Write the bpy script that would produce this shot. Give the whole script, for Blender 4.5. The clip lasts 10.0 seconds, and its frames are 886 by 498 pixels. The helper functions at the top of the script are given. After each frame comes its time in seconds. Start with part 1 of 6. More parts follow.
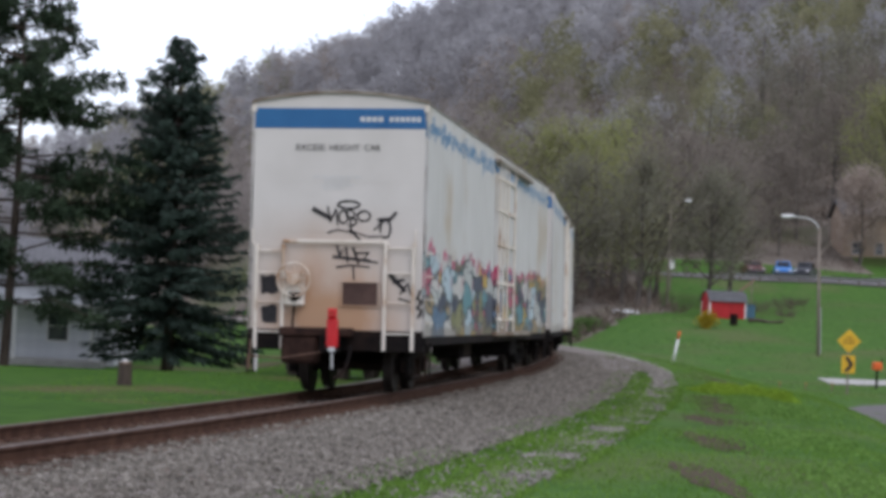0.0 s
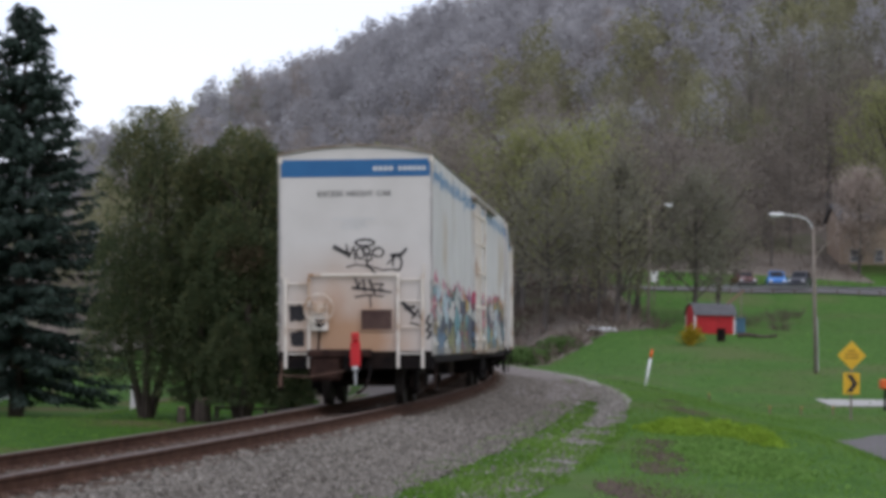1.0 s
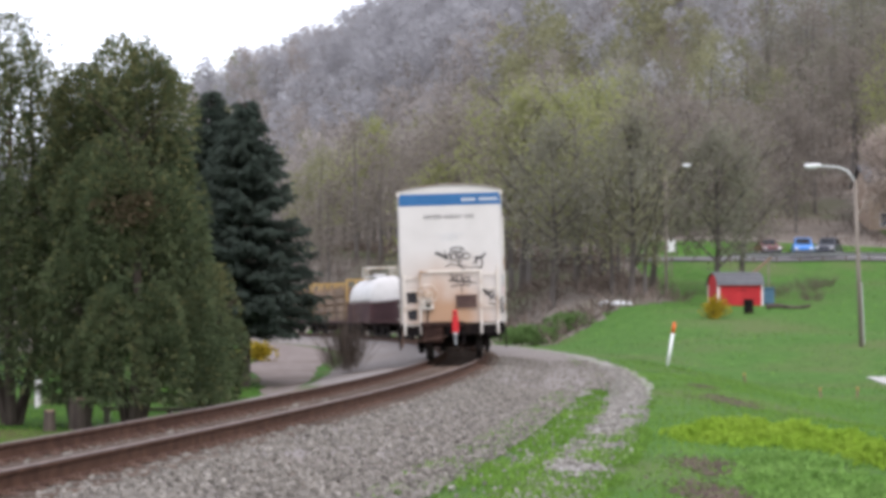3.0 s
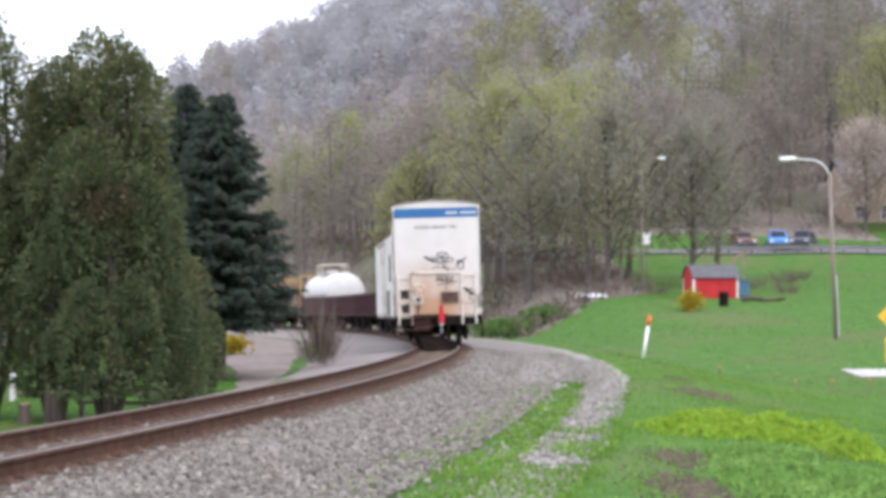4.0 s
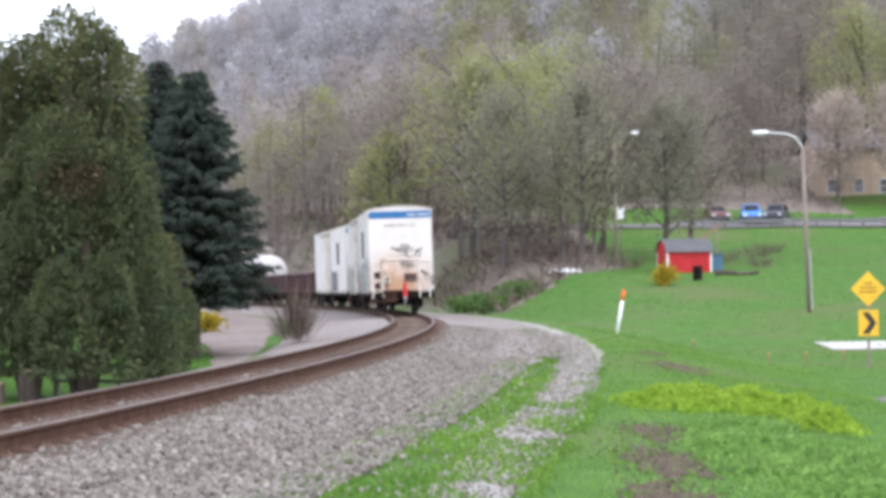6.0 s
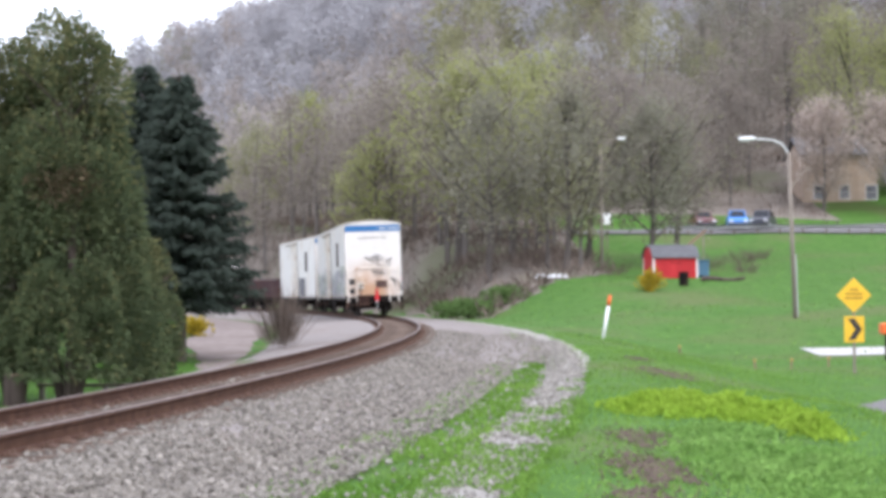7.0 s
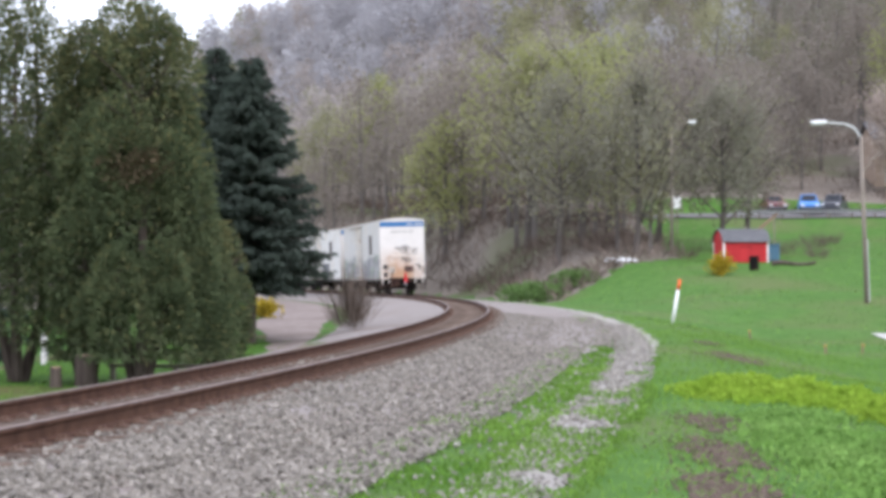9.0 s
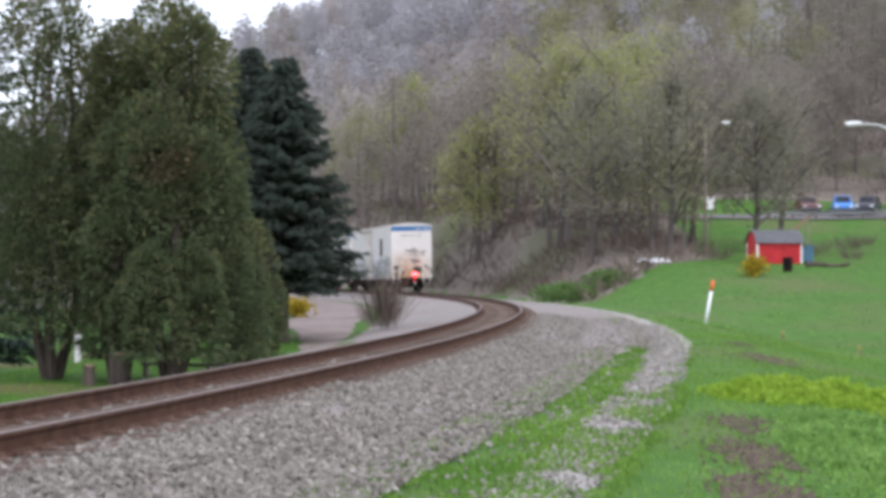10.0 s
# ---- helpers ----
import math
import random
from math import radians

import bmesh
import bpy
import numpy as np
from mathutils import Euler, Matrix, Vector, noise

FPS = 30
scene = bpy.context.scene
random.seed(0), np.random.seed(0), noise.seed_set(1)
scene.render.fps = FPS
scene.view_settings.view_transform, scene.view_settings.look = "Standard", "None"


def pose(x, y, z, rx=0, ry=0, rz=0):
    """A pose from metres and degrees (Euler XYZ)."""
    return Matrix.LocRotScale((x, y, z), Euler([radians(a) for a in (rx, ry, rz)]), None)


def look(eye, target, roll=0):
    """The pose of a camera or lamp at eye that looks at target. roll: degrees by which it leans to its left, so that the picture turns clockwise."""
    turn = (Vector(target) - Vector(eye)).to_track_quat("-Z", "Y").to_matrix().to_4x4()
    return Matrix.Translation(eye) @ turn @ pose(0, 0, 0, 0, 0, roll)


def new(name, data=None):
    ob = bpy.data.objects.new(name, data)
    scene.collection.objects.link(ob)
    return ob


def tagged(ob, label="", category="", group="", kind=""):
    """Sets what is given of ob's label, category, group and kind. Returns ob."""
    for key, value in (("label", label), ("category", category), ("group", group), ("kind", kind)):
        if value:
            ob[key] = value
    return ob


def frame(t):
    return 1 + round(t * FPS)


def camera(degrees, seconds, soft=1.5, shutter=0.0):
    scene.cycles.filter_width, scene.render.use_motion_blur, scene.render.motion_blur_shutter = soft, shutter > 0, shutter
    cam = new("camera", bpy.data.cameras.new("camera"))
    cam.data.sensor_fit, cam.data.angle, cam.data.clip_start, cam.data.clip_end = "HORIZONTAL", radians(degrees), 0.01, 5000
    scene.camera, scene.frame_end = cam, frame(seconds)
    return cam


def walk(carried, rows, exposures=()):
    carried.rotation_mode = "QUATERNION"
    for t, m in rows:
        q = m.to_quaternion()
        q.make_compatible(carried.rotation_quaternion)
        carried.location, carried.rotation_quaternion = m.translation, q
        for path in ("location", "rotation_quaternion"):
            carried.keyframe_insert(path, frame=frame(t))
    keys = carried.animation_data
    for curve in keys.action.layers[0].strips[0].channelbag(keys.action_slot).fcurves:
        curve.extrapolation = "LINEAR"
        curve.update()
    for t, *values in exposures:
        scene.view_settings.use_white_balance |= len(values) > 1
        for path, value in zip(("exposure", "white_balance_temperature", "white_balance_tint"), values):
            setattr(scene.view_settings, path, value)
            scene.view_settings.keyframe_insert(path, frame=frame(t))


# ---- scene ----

# ---- the camera: seconds, eye (x, y, z), degrees of turn to the right, tilt up, lean
PATH = [
    (0.0, -4.78, -29.41, 1.360, 1.079, 1.989, 2.544),
    (0.5, -3.09, -21.70, 1.330, 1.656, 2.381, 1.927),
    (1.0, -1.47, -13.92, 1.340, 1.144, 2.687, 1.052),
    (1.3, -0.45, -5.00, 1.250, 0.350, 2.950, 0.550),
    (1.5, 0.00, 0.00, 1.174, -0.102, 3.152, 0.076),
    (2.0, 0.00, 0.00, 1.174, 0.811, 2.444, -0.333),
    (2.5, 0.00, 0.00, 1.174, 1.075, 2.536, -0.404),
    (3.0, 0.00, 0.00, 1.174, 0.769, 2.188, -0.225),
    (3.2, 0.00, 0.00, 1.174, 1.282, 2.102, -0.116),
    (4.3, 0.00, 0.00, 1.174, 1.457, 1.850, -0.279),
    (4.5, 0.00, 0.00, 1.174, 1.245, 1.693, -0.417),
    (5.0, 0.00, 0.00, 1.174, 1.670, 1.392, -0.583),
    (5.5, 0.00, 0.00, 1.174, 1.258, 1.375, -0.426),
    (5.7, 0.00, 0.00, 1.174, 2.073, 1.304, -0.478),
    (6.8, 0.00, 0.00, 1.174, 2.057, 1.304, -1.016),
    (7.0, 0.00, 0.00, 1.174, 2.565, 1.440, -0.529),
    (7.5, 0.00, 0.00, 1.174, 2.494, 1.431, -0.603),
    (8.0, 0.00, 0.00, 1.174, 2.505, 1.309, 0.022),
    (8.5, 0.00, 0.00, 1.174, 1.865, 0.864, -0.197),
    (9.0, 0.00, 0.00, 1.174, 0.611, 0.974, -0.231),
    (9.5, 0.00, 0.00, 1.174, 0.000, 1.304, 0.000),
    (10.0, 0.00, 0.00, 1.174, -0.313, 0.973, 0.017),
]
cam = camera(24.57, 10.0, soft=4.2)


def camera_pose(x, y, z, yaw, tilt, lean):
    a, b = radians(yaw), radians(tilt)
    eye = Vector((x, y, z))
    return look(eye, eye + Vector((math.sin(a) * math.cos(b), math.cos(a) * math.cos(b), math.sin(b))), lean)


walk(cam, [(r[0], camera_pose(*r[1:])) for r in PATH], exposures=[(0.0, 0.0, 6150, 17), (1.0, -0.15, 6150, 17), (2.0, 0.32, 6480, 17), (2.5, 0.60, 6450, 17), (3.0, 0.76, 6350, 17), (4.5, 1.15, 6200, 17), (7.0, 1.17, 6150, 17), (7.5, 1.04, 6150, 17), (9.0, 1.04, 6150, 17), (9.5, 0.98, 6150, 17), (10.0, 0.81, 6150, 17)])

# ---- overcast daylight: a white cloud deck over the clear-sky gradient, and a very soft sun
SUN_EL, SUN_AZ = radians(48), radians(150)
world = bpy.data.worlds.new("overcast_sky")
scene.world = world
world.use_nodes = True
wn, wl = world.node_tree.nodes, world.node_tree.links
wn.clear()
sky_tex = wn.new("ShaderNodeTexSky")
sky_tex.sky_type = "NISHITA"
sky_tex.sun_disc = False
sky_tex.sun_elevation, sky_tex.sun_rotation = SUN_EL, SUN_AZ
bg_clear, bg_cloud, bg_sum, w_out = wn.new("ShaderNodeBackground"), wn.new("ShaderNodeBackground"), wn.new("ShaderNodeAddShader"), wn.new("ShaderNodeOutputWorld")
bg_clear.inputs["Strength"].default_value = 0.05
wl.new(sky_tex.outputs[0], bg_clear.inputs["Color"])
bg_cloud.inputs["Color"].default_value = (0.93, 0.95, 1.0, 1)
bg_cloud.inputs["Strength"].default_value = 1.0
wl.new(bg_clear.outputs[0], bg_sum.inputs[0])
wl.new(bg_cloud.outputs[0], bg_sum.inputs[1])
wl.new(bg_sum.outputs[0], w_out.inputs["Surface"])
sun = new("sun", bpy.data.lights.new("sun", "SUN"))
sun.data.energy, sun.data.angle, sun.data.color = 0.8, radians(25), (1.0, 0.96, 0.9)
sun.matrix_basis = look((0, 0, 60), Vector((0, 0, 60)) - Vector((math.sin(SUN_AZ) * math.cos(SUN_EL), math.cos(SUN_AZ) * math.cos(SUN_EL), math.sin(SUN_EL))))

# ---- the plan: a left-hand curve of track, radius 420 m, rising 1 in 290
XC, YC, RC, BANK, GRADE = -417.764, 86.243, 419.624, 0.034, 0.00343
GAUGE = 1.5


def rho(x, y):
    """Metres to the right of the track's centre line."""
    return math.hypot(x - XC, y - YC) - RC


def on_track(a, off=0.0):
    """The point on the curve a metres past its nearest-to-north point, off metres to the right."""
    s, r = a / RC, RC + off
    return XC + r * math.cos(s), YC + r * math.sin(s)


def sm(v, lo, hi):
    v = min(1.0, max(0.0, (v - lo) / (hi - lo)))
    return v * v * (3 - 2 * v)


def lerp_table(v, table):
    for (a, fa), (b, fb) in zip(table, table[1:]):
        if v <= b:
            return fa + (fb - fa) * max(0.0, (v - a) / (b - a))
    return table[-1][1]


RISE = ((85, 0), (108, 0.9), (130, 2.45), (163, 4.7), (172, 6.35), (178, 6.6), (186, 7.2), (230, 9.4))
RIDGE = ((-60, 0.8), (-25, 2.2), (-12, 3.6), (-6.7, 5.2), (-5.6, 5.8), (-4.5, 6.2), (-3, 6.45), (0, 7.7), (5, 9.9), (11, 12.0), (16, 13.2), (25, 13.5), (60, 8.0))


def ground_z(x, y):
    p = rho(x, y)
    z = GRADE * max(-120.0, min(300.0, y))
    if p < 0:
        z += -0.45 - 0.55 * sm(-p, 2.6, 5.5)
        z += 0.35 * sm(y, 45, 80) * sm(-p, 3, 6)
        z -= 0.75 * sm(y, 40, 52) * sm(-p, 9.5, 13)
    else:
        z -= 0.42
        z += lerp_table(y, RISE) * sm(p, 6.0, 14.0)
        z -= 1.0 * sm(p, 8.5 - 2.6 * sm(y, 28, 38), 12.5) * (1 - sm(y, 74, 100))
    r = math.hypot(x, y)
    az = math.degrees(math.atan2(x, y))
    if y > 0:
        top = math.tan(radians(lerp_table(az, RIDGE))) * 430
        z += max(0.0, top - 9) * sm(r, 185, 445) ** 0.85 * sm(p, 9, 75)
        z -= 0.25 * max(0.0, r - 460) * sm(p, 9, 75) * (1 - sm(r, 700, 1200) * 0.6)
    if y < 180 and abs(p) > 6:
        z += 0.10 * noise.noise(Vector((x * 0.16, y * 0.16, 0.3))) * min(1, (abs(p) - 6) / 4)
    return z


def wood_edge(x):
    """How far along y the grass bank runs before the leaf litter of the woods begins."""
    return lerp_table(x, ((0, 108), (7, 117), (13, 129), (17.5, 136), (18.5, 186), (45, 186)))


# ---- materials
def surface(name, c1, c2, scale=3.0, rough=0.8, fine=0.0, fine_scale=40.0, metal=0.0, spec=0.3, c3=None, c3_scale=0.4, c3_amount=0.5, vary=0.0, island=False, stretch=(1, 1, 1), coords="Object"):
    """Two tones mixed by a grain, a third in larger patches, fine relief, and a change of tone from piece to piece."""
    m = bpy.data.materials.new(name)
    m.use_nodes = True
    n, l = m.node_tree.nodes, m.node_tree.links
    b = n["Principled BSDF"]
    tc, mp = n.new("ShaderNodeTexCoord"), n.new("ShaderNodeMapping")
    mp.inputs["Scale"].default_value = stretch
    l.new(tc.outputs[coords], mp.inputs["Vector"])
    nz = n.new("ShaderNodeTexNoise")
    nz.inputs["Scale"].default_value, nz.inputs["Detail"].default_value = scale, 5
    l.new(mp.outputs[0], nz.inputs["Vector"])
    rp = n.new("ShaderNodeMapRange")
    rp.inputs["From Min"].default_value, rp.inputs["From Max"].default_value = 0.32, 0.68
    l.new(nz.outputs["Fac"], rp.inputs["Value"])
    mx = n.new("ShaderNodeMix")
    mx.data_type = "RGBA"
    mx.inputs["A"].default_value, mx.inputs["B"].default_value = (*c1, 1), (*c2, 1)
    l.new(rp.outputs[0], mx.inputs["Factor"])
    out = mx.outputs["Result"]
    if c3:
        nz3, rp3, mx3 = n.new("ShaderNodeTexNoise"), n.new("ShaderNodeMapRange"), n.new("ShaderNodeMix")
        nz3.inputs["Scale"].default_value, nz3.inputs["Detail"].default_value = c3_scale, 6
        l.new(mp.outputs[0], nz3.inputs["Vector"])
        rp3.inputs["From Min"].default_value, rp3.inputs["From Max"].default_value = 0.62 - 0.25 * c3_amount, 0.72 - 0.1 * c3_amount
        l.new(nz3.outputs["Fac"], rp3.inputs["Value"])
        mx3.data_type = "RGBA"
        l.new(rp3.outputs[0], mx3.inputs["Factor"])
        l.new(out, mx3.inputs["A"])
        mx3.inputs["B"].default_value = (*c3, 1)
        out = mx3.outputs["Result"]
    if vary:
        hs, mr = n.new("ShaderNodeHueSaturation"), n.new("ShaderNodeMapRange")
        src = n.new("ShaderNodeNewGeometry").outputs["Random Per Island"] if island else n.new("ShaderNodeObjectInfo").outputs["Random"]
        mr.inputs["To Min"].default_value, mr.inputs["To Max"].default_value = 1 - vary, 1 + vary
        l.new(src, mr.inputs["Value"])
        l.new(mr.outputs[0], hs.inputs["Value"])
        l.new(out, hs.inputs["Color"])
        out = hs.outputs["Color"]
    l.new(out, b.inputs["Base Color"])
    b.inputs["Roughness"].default_value, b.inputs["Metallic"].default_value = rough, metal
    b.inputs["Specular IOR Level"].default_value = spec
    if fine:
        nf, bp = n.new("ShaderNodeTexNoise"), n.new("ShaderNodeBump")
        nf.inputs["Scale"].default_value, nf.inputs["Detail"].default_value = fine_scale, 4
        l.new(mp.outputs[0], nf.inputs["Vector"])
        l.new(nf.outputs["Fac"], bp.inputs["Height"])
        bp.inputs["Strength"].default_value, bp.inputs["Distance"].default_value = fine, 0.02
        l.new(bp.outputs[0], b.inputs["Normal"])
    return m


def leaf(name, c1, c2, vary=0.35, through_light=0.25, scale=1.2):
    """Foliage: a tone that drifts over the crown, leaf to leaf changes, some light through it."""
    m = surface(name, c1, c2, scale, 0.75, spec=0.08, vary=vary, island=True)
    n, l = m.node_tree.nodes, m.node_tree.links
    b, o = n["Principled BSDF"], n["Material Output"]
    tr, ms = n.new("ShaderNodeBsdfTranslucent"), n.new("ShaderNodeMixShader")
    l.new(b.inputs["Base Color"].links[0].from_socket, tr.inputs["Color"])
    ms.inputs["Fac"].default_value = through_light
    l.new(b.outputs[0], ms.inputs[1])
    l.new(tr.outputs[0], ms.inputs[2])
    l.new(ms.outputs[0], o.inputs["Surface"])
    return m


M_GRASS = surface("grass_ground", (0.042, 0.102, 0.018), (0.075, 0.150, 0.032), 1.6, 0.9, 0.5, 30, spec=0.05, c3=(0.088, 0.118, 0.040), c3_scale=0.13, c3_amount=0.6)
M_LAWN = surface("lawn_ground", (0.03, 0.078, 0.011), (0.053, 0.115, 0.016), 1.2, 0.9, 0.4, 30, spec=0.05, c3=(0.11, 0.085, 0.045), c3_scale=0.14, c3_amount=0.35)
M_LITTER = surface("forest_floor", (0.135, 0.115, 0.095), (0.19, 0.165, 0.138), 0.5, 0.95, 0.5, 6, spec=0.05, c3=(0.09, 0.105, 0.05), c3_scale=0.05, c3_amount=0.4)
M_DIRT = surface("bare_dirt", (0.052, 0.037, 0.027), (0.105, 0.077, 0.056), 5, 0.95, 0.6, 25, spec=0.1)
M_BALLAST = surface("ballast_bed", (0.13, 0.112, 0.10), (0.25, 0.225, 0.205), 14, 0.9, 0.9, 22, spec=0.2, c3=(0.15, 0.115, 0.09), c3_scale=0.35, c3_amount=0.4)
M_STONE = surface("ballast_stone", (0.10, 0.088, 0.072), (0.25, 0.23, 0.197), 9, 0.9, 0.4, 60, spec=0.15, vary=0.26, island=True)
M_STONE_ONE = surface("crushed_stone", (0.10, 0.088, 0.072), (0.25, 0.23, 0.197), 9, 0.9, 0.4, 60, spec=0.15, vary=0.35)
M_GRAVELSTONE = surface("pale_gravel_stone", (0.15, 0.138, 0.118), (0.31, 0.29, 0.257), 9, 0.9, 0.4, 60, spec=0.15, vary=0.2, island=True)
M_GRAVEL = surface("path_gravel", (0.19, 0.177, 0.156), (0.30, 0.284, 0.256), 18, 0.9, 0.7, 35, spec=0.2, c3=(0.2, 0.22, 0.1), c3_scale=0.7, c3_amount=0.35)
M_BED = surface("rusty_ballast", (0.055, 0.039, 0.03), (0.10, 0.075, 0.06), 10, 0.95, 0.8, 25, spec=0.1)
M_TIE = surface("weathered_tie", (0.06, 0.041, 0.03), (0.135, 0.10, 0.076), 6, 0.9, 0.5, 40, spec=0.15, vary=0.25, stretch=(1, 6, 6))
M_RAIL = surface("rusty_rail_steel", (0.045, 0.022, 0.014), (0.085, 0.045, 0.029), 5, 0.85, 0.3, 60, metal=0.05, spec=0.12)
M_RAILTOP = surface("worn_rail_head", (0.10, 0.072, 0.058), (0.165, 0.125, 0.105), 4, 0.6, 0.1, 60, metal=0.45)
M_PLATE = surface("rusty_plate", (0.09, 0.052, 0.036), (0.15, 0.092, 0.065), 9, 0.85, 0.3, 60, metal=0.1)
M_ASPHALT = surface("asphalt", (0.10, 0.095, 0.092), (0.16, 0.15, 0.145), 5, 0.9, 0.4, 60, spec=0.2)
M_LANE = surface("gravel_lane", (0.135, 0.108, 0.093), (0.22, 0.185, 0.165), 3, 0.95, 0.5, 20, spec=0.1, c3=(0.12, 0.095, 0.08), c3_scale=0.3)
M_CONCRETE = surface("pale_concrete", (0.33, 0.32, 0.30), (0.43, 0.42, 0.39), 3, 0.9, 0.2, 40)
M_BARK = surface("bark", (0.045, 0.034, 0.028), (0.1, 0.08, 0.065), 5, 0.95, 0.8, 20, spec=0.1, stretch=(1, 1, 0.25))
M_GREYBARK = surface("grey_bark", (0.075, 0.064, 0.055), (0.125, 0.11, 0.097), 3, 0.95, 0.6, 15, spec=0.1, stretch=(1, 1, 0.25))
M_DEAD = leaf("dead_cedar_scales", (0.095, 0.075, 0.045), (0.13, 0.10, 0.06), 0.3, 0.2, 2.0)
M_WOODBARK = surface("hillside_bark", (0.10, 0.088, 0.078), (0.15, 0.135, 0.122), 3, 0.95, 0.4, 15, spec=0.1, stretch=(1, 1, 0.25))
M_TWIG2 = surface("reddish_twigs", (0.165, 0.14, 0.118), (0.215, 0.185, 0.16), 0.08, 0.95, spec=0.05, vary=0.06, island=True)
M_BUD = leaf("budding_leaves", (0.23, 0.228, 0.13), (0.305, 0.298, 0.175), 0.06, 0.5, 0.08)
# upper and far crowns: distant mist is put into these two colours
M_HAZE = leaf("mist_paled_buds", (0.30, 0.27, 0.245), (0.385, 0.35, 0.322), 0.05, 0.5, 0.03)
M_GREYHAZE = leaf("mist_greyed_twigs", (0.335, 0.33, 0.338), (0.42, 0.413, 0.42), 0.05, 0.5, 0.03)
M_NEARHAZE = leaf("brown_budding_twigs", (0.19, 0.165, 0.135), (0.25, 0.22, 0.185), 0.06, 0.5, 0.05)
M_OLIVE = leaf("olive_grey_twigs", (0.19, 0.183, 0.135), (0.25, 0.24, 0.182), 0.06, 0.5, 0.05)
M_BUD2 = leaf("fresh_leaves", (0.24, 0.255, 0.10), (0.32, 0.33, 0.145), 0.07, 0.5, 0.2)
M_BLOSSOM = leaf("pale_blossom", (0.38, 0.315, 0.265), (0.48, 0.41, 0.355), 0.08, 0.5, 0.3)
M_CEDAR = leaf("cedar_scales", (0.058, 0.08, 0.038), (0.10, 0.12, 0.058), 0.18, 0.25, 0.9)
M_CEDARTIP = leaf("cedar_tips", (0.115, 0.118, 0.048), (0.175, 0.165, 0.075), 0.2, 0.25, 0.9)
M_SPRUCE = leaf("spruce_needles", (0.046, 0.062, 0.048), (0.07, 0.088, 0.069), 0.12, 0.35, 0.9)
M_BLUESPRUCE = leaf("blue_spruce_needles", (0.028, 0.046, 0.034), (0.052, 0.074, 0.06), 0.4, 0.1, 0.9)
M_PINE = leaf("pine_needles", (0.026, 0.044, 0.026), (0.052, 0.074, 0.042), 0.4, 0.1, 0.9)
M_YELLOW = leaf("yellow_flowers", (0.27, 0.20, 0.015), (0.37, 0.28, 0.03), 0.25, 0.3, 3)
M_WEED = leaf("bright_weeds", (0.19, 0.31, 0.03), (0.26, 0.38, 0.046), 0.13, 0.45, 1.0)
M_WEED2 = leaf("dull_weeds", (0.125, 0.24, 0.05), (0.185, 0.31, 0.08), 0.2, 0.4, 1.0)
M_BLADE = leaf("grass_blades", (0.10, 0.20, 0.03), (0.16, 0.27, 0.05), 0.35, 0.35, 0.35)
M_BRUSH = surface("brown_brush", (0.10, 0.078, 0.062), (0.17, 0.135, 0.11), 0.2, 0.95, spec=0.05, vary=0.25, island=True)
M_SHRUB = leaf("shrub_leaves", (0.085, 0.15, 0.045), (0.13, 0.20, 0.065), 0.25, 0.25, 0.8)
M_BLACK = surface("sooty_black_steel", (0.005, 0.004, 0.004), (0.013, 0.010, 0.009), 5, 0.85, 0.3, 50, spec=0.12, c3=(0.028, 0.016, 0.011), c3_scale=1.2, c3_amount=0.4)
M_RUSTBLACK = surface("sooty_rust", (0.02, 0.011, 0.009), (0.05, 0.027, 0.02), 4, 0.85, 0.4, 40, spec=0.12)
M_WHEEL = surface("wheel_steel", (0.018, 0.014, 0.012), (0.04, 0.032, 0.028), 6, 0.7, 0.2, 50, metal=0.4)
M_ROOFTIN = surface("stained_roof_edge", (0.22, 0.19, 0.145), (0.34, 0.30, 0.25), 3, 0.6, 0.1, 40, c3=(0.16, 0.10, 0.06), c3_scale=0.9)
M_WHITE = surface("dirty_white_paint", (0.55, 0.545, 0.52), (0.62, 0.615, 0.59), 1.2, 0.5, 0.05, 30, c3=(0.56, 0.49, 0.40), c3_scale=0.35, c3_amount=0.3)
M_CREAM = surface("rust_streaked_cream_paint", (0.60, 0.54, 0.45), (0.70, 0.65, 0.57), 2.5, 0.55, 0.1, 40, c3=(0.36, 0.21, 0.11), c3_scale=1.6, c3_amount=0.35)
M_BLUE = surface("blue_band_paint", (0.012, 0.10, 0.25), (0.018, 0.12, 0.285), 2, 0.45, spec=0.4)
M_TAG = surface("black_spray_paint", (0.012, 0.011, 0.012), (0.03, 0.028, 0.03), 8, 0.7)
M_RED = surface("safety_red_plastic", (0.45, 0.004, 0.008), (0.52, 0.008, 0.012), 5, 0.4, spec=0.5)
M_FLASH = surface("red_flasher", (0.5, 0.02, 0.02), (0.55, 0.03, 0.025), 5, 0.3)
M_FLASH.node_tree.nodes["Principled BSDF"].inputs["Emission Color"].default_value = (1.0, 0.02, 0.025, 1)
M_FLASH.node_tree.nodes["Principled BSDF"].inputs["Emission Strength"].default_value = 55.0
M_LENS = surface("red_lens", (0.35, 0.01, 0.01), (0.42, 0.015, 0.012), 5, 0.15, spec=0.6)
M_LOUVRE = surface("dark_brown_panel", (0.05, 0.026, 0.02), (0.085, 0.05, 0.04), 4, 0.7, 0.2, 40)
M_MAROON = surface("maroon_gondola_paint", (0.042, 0.018, 0.020), (0.07, 0.032, 0.034), 2, 0.75, 0.2, 30, c3=(0.10, 0.05, 0.03), c3_scale=0.8)
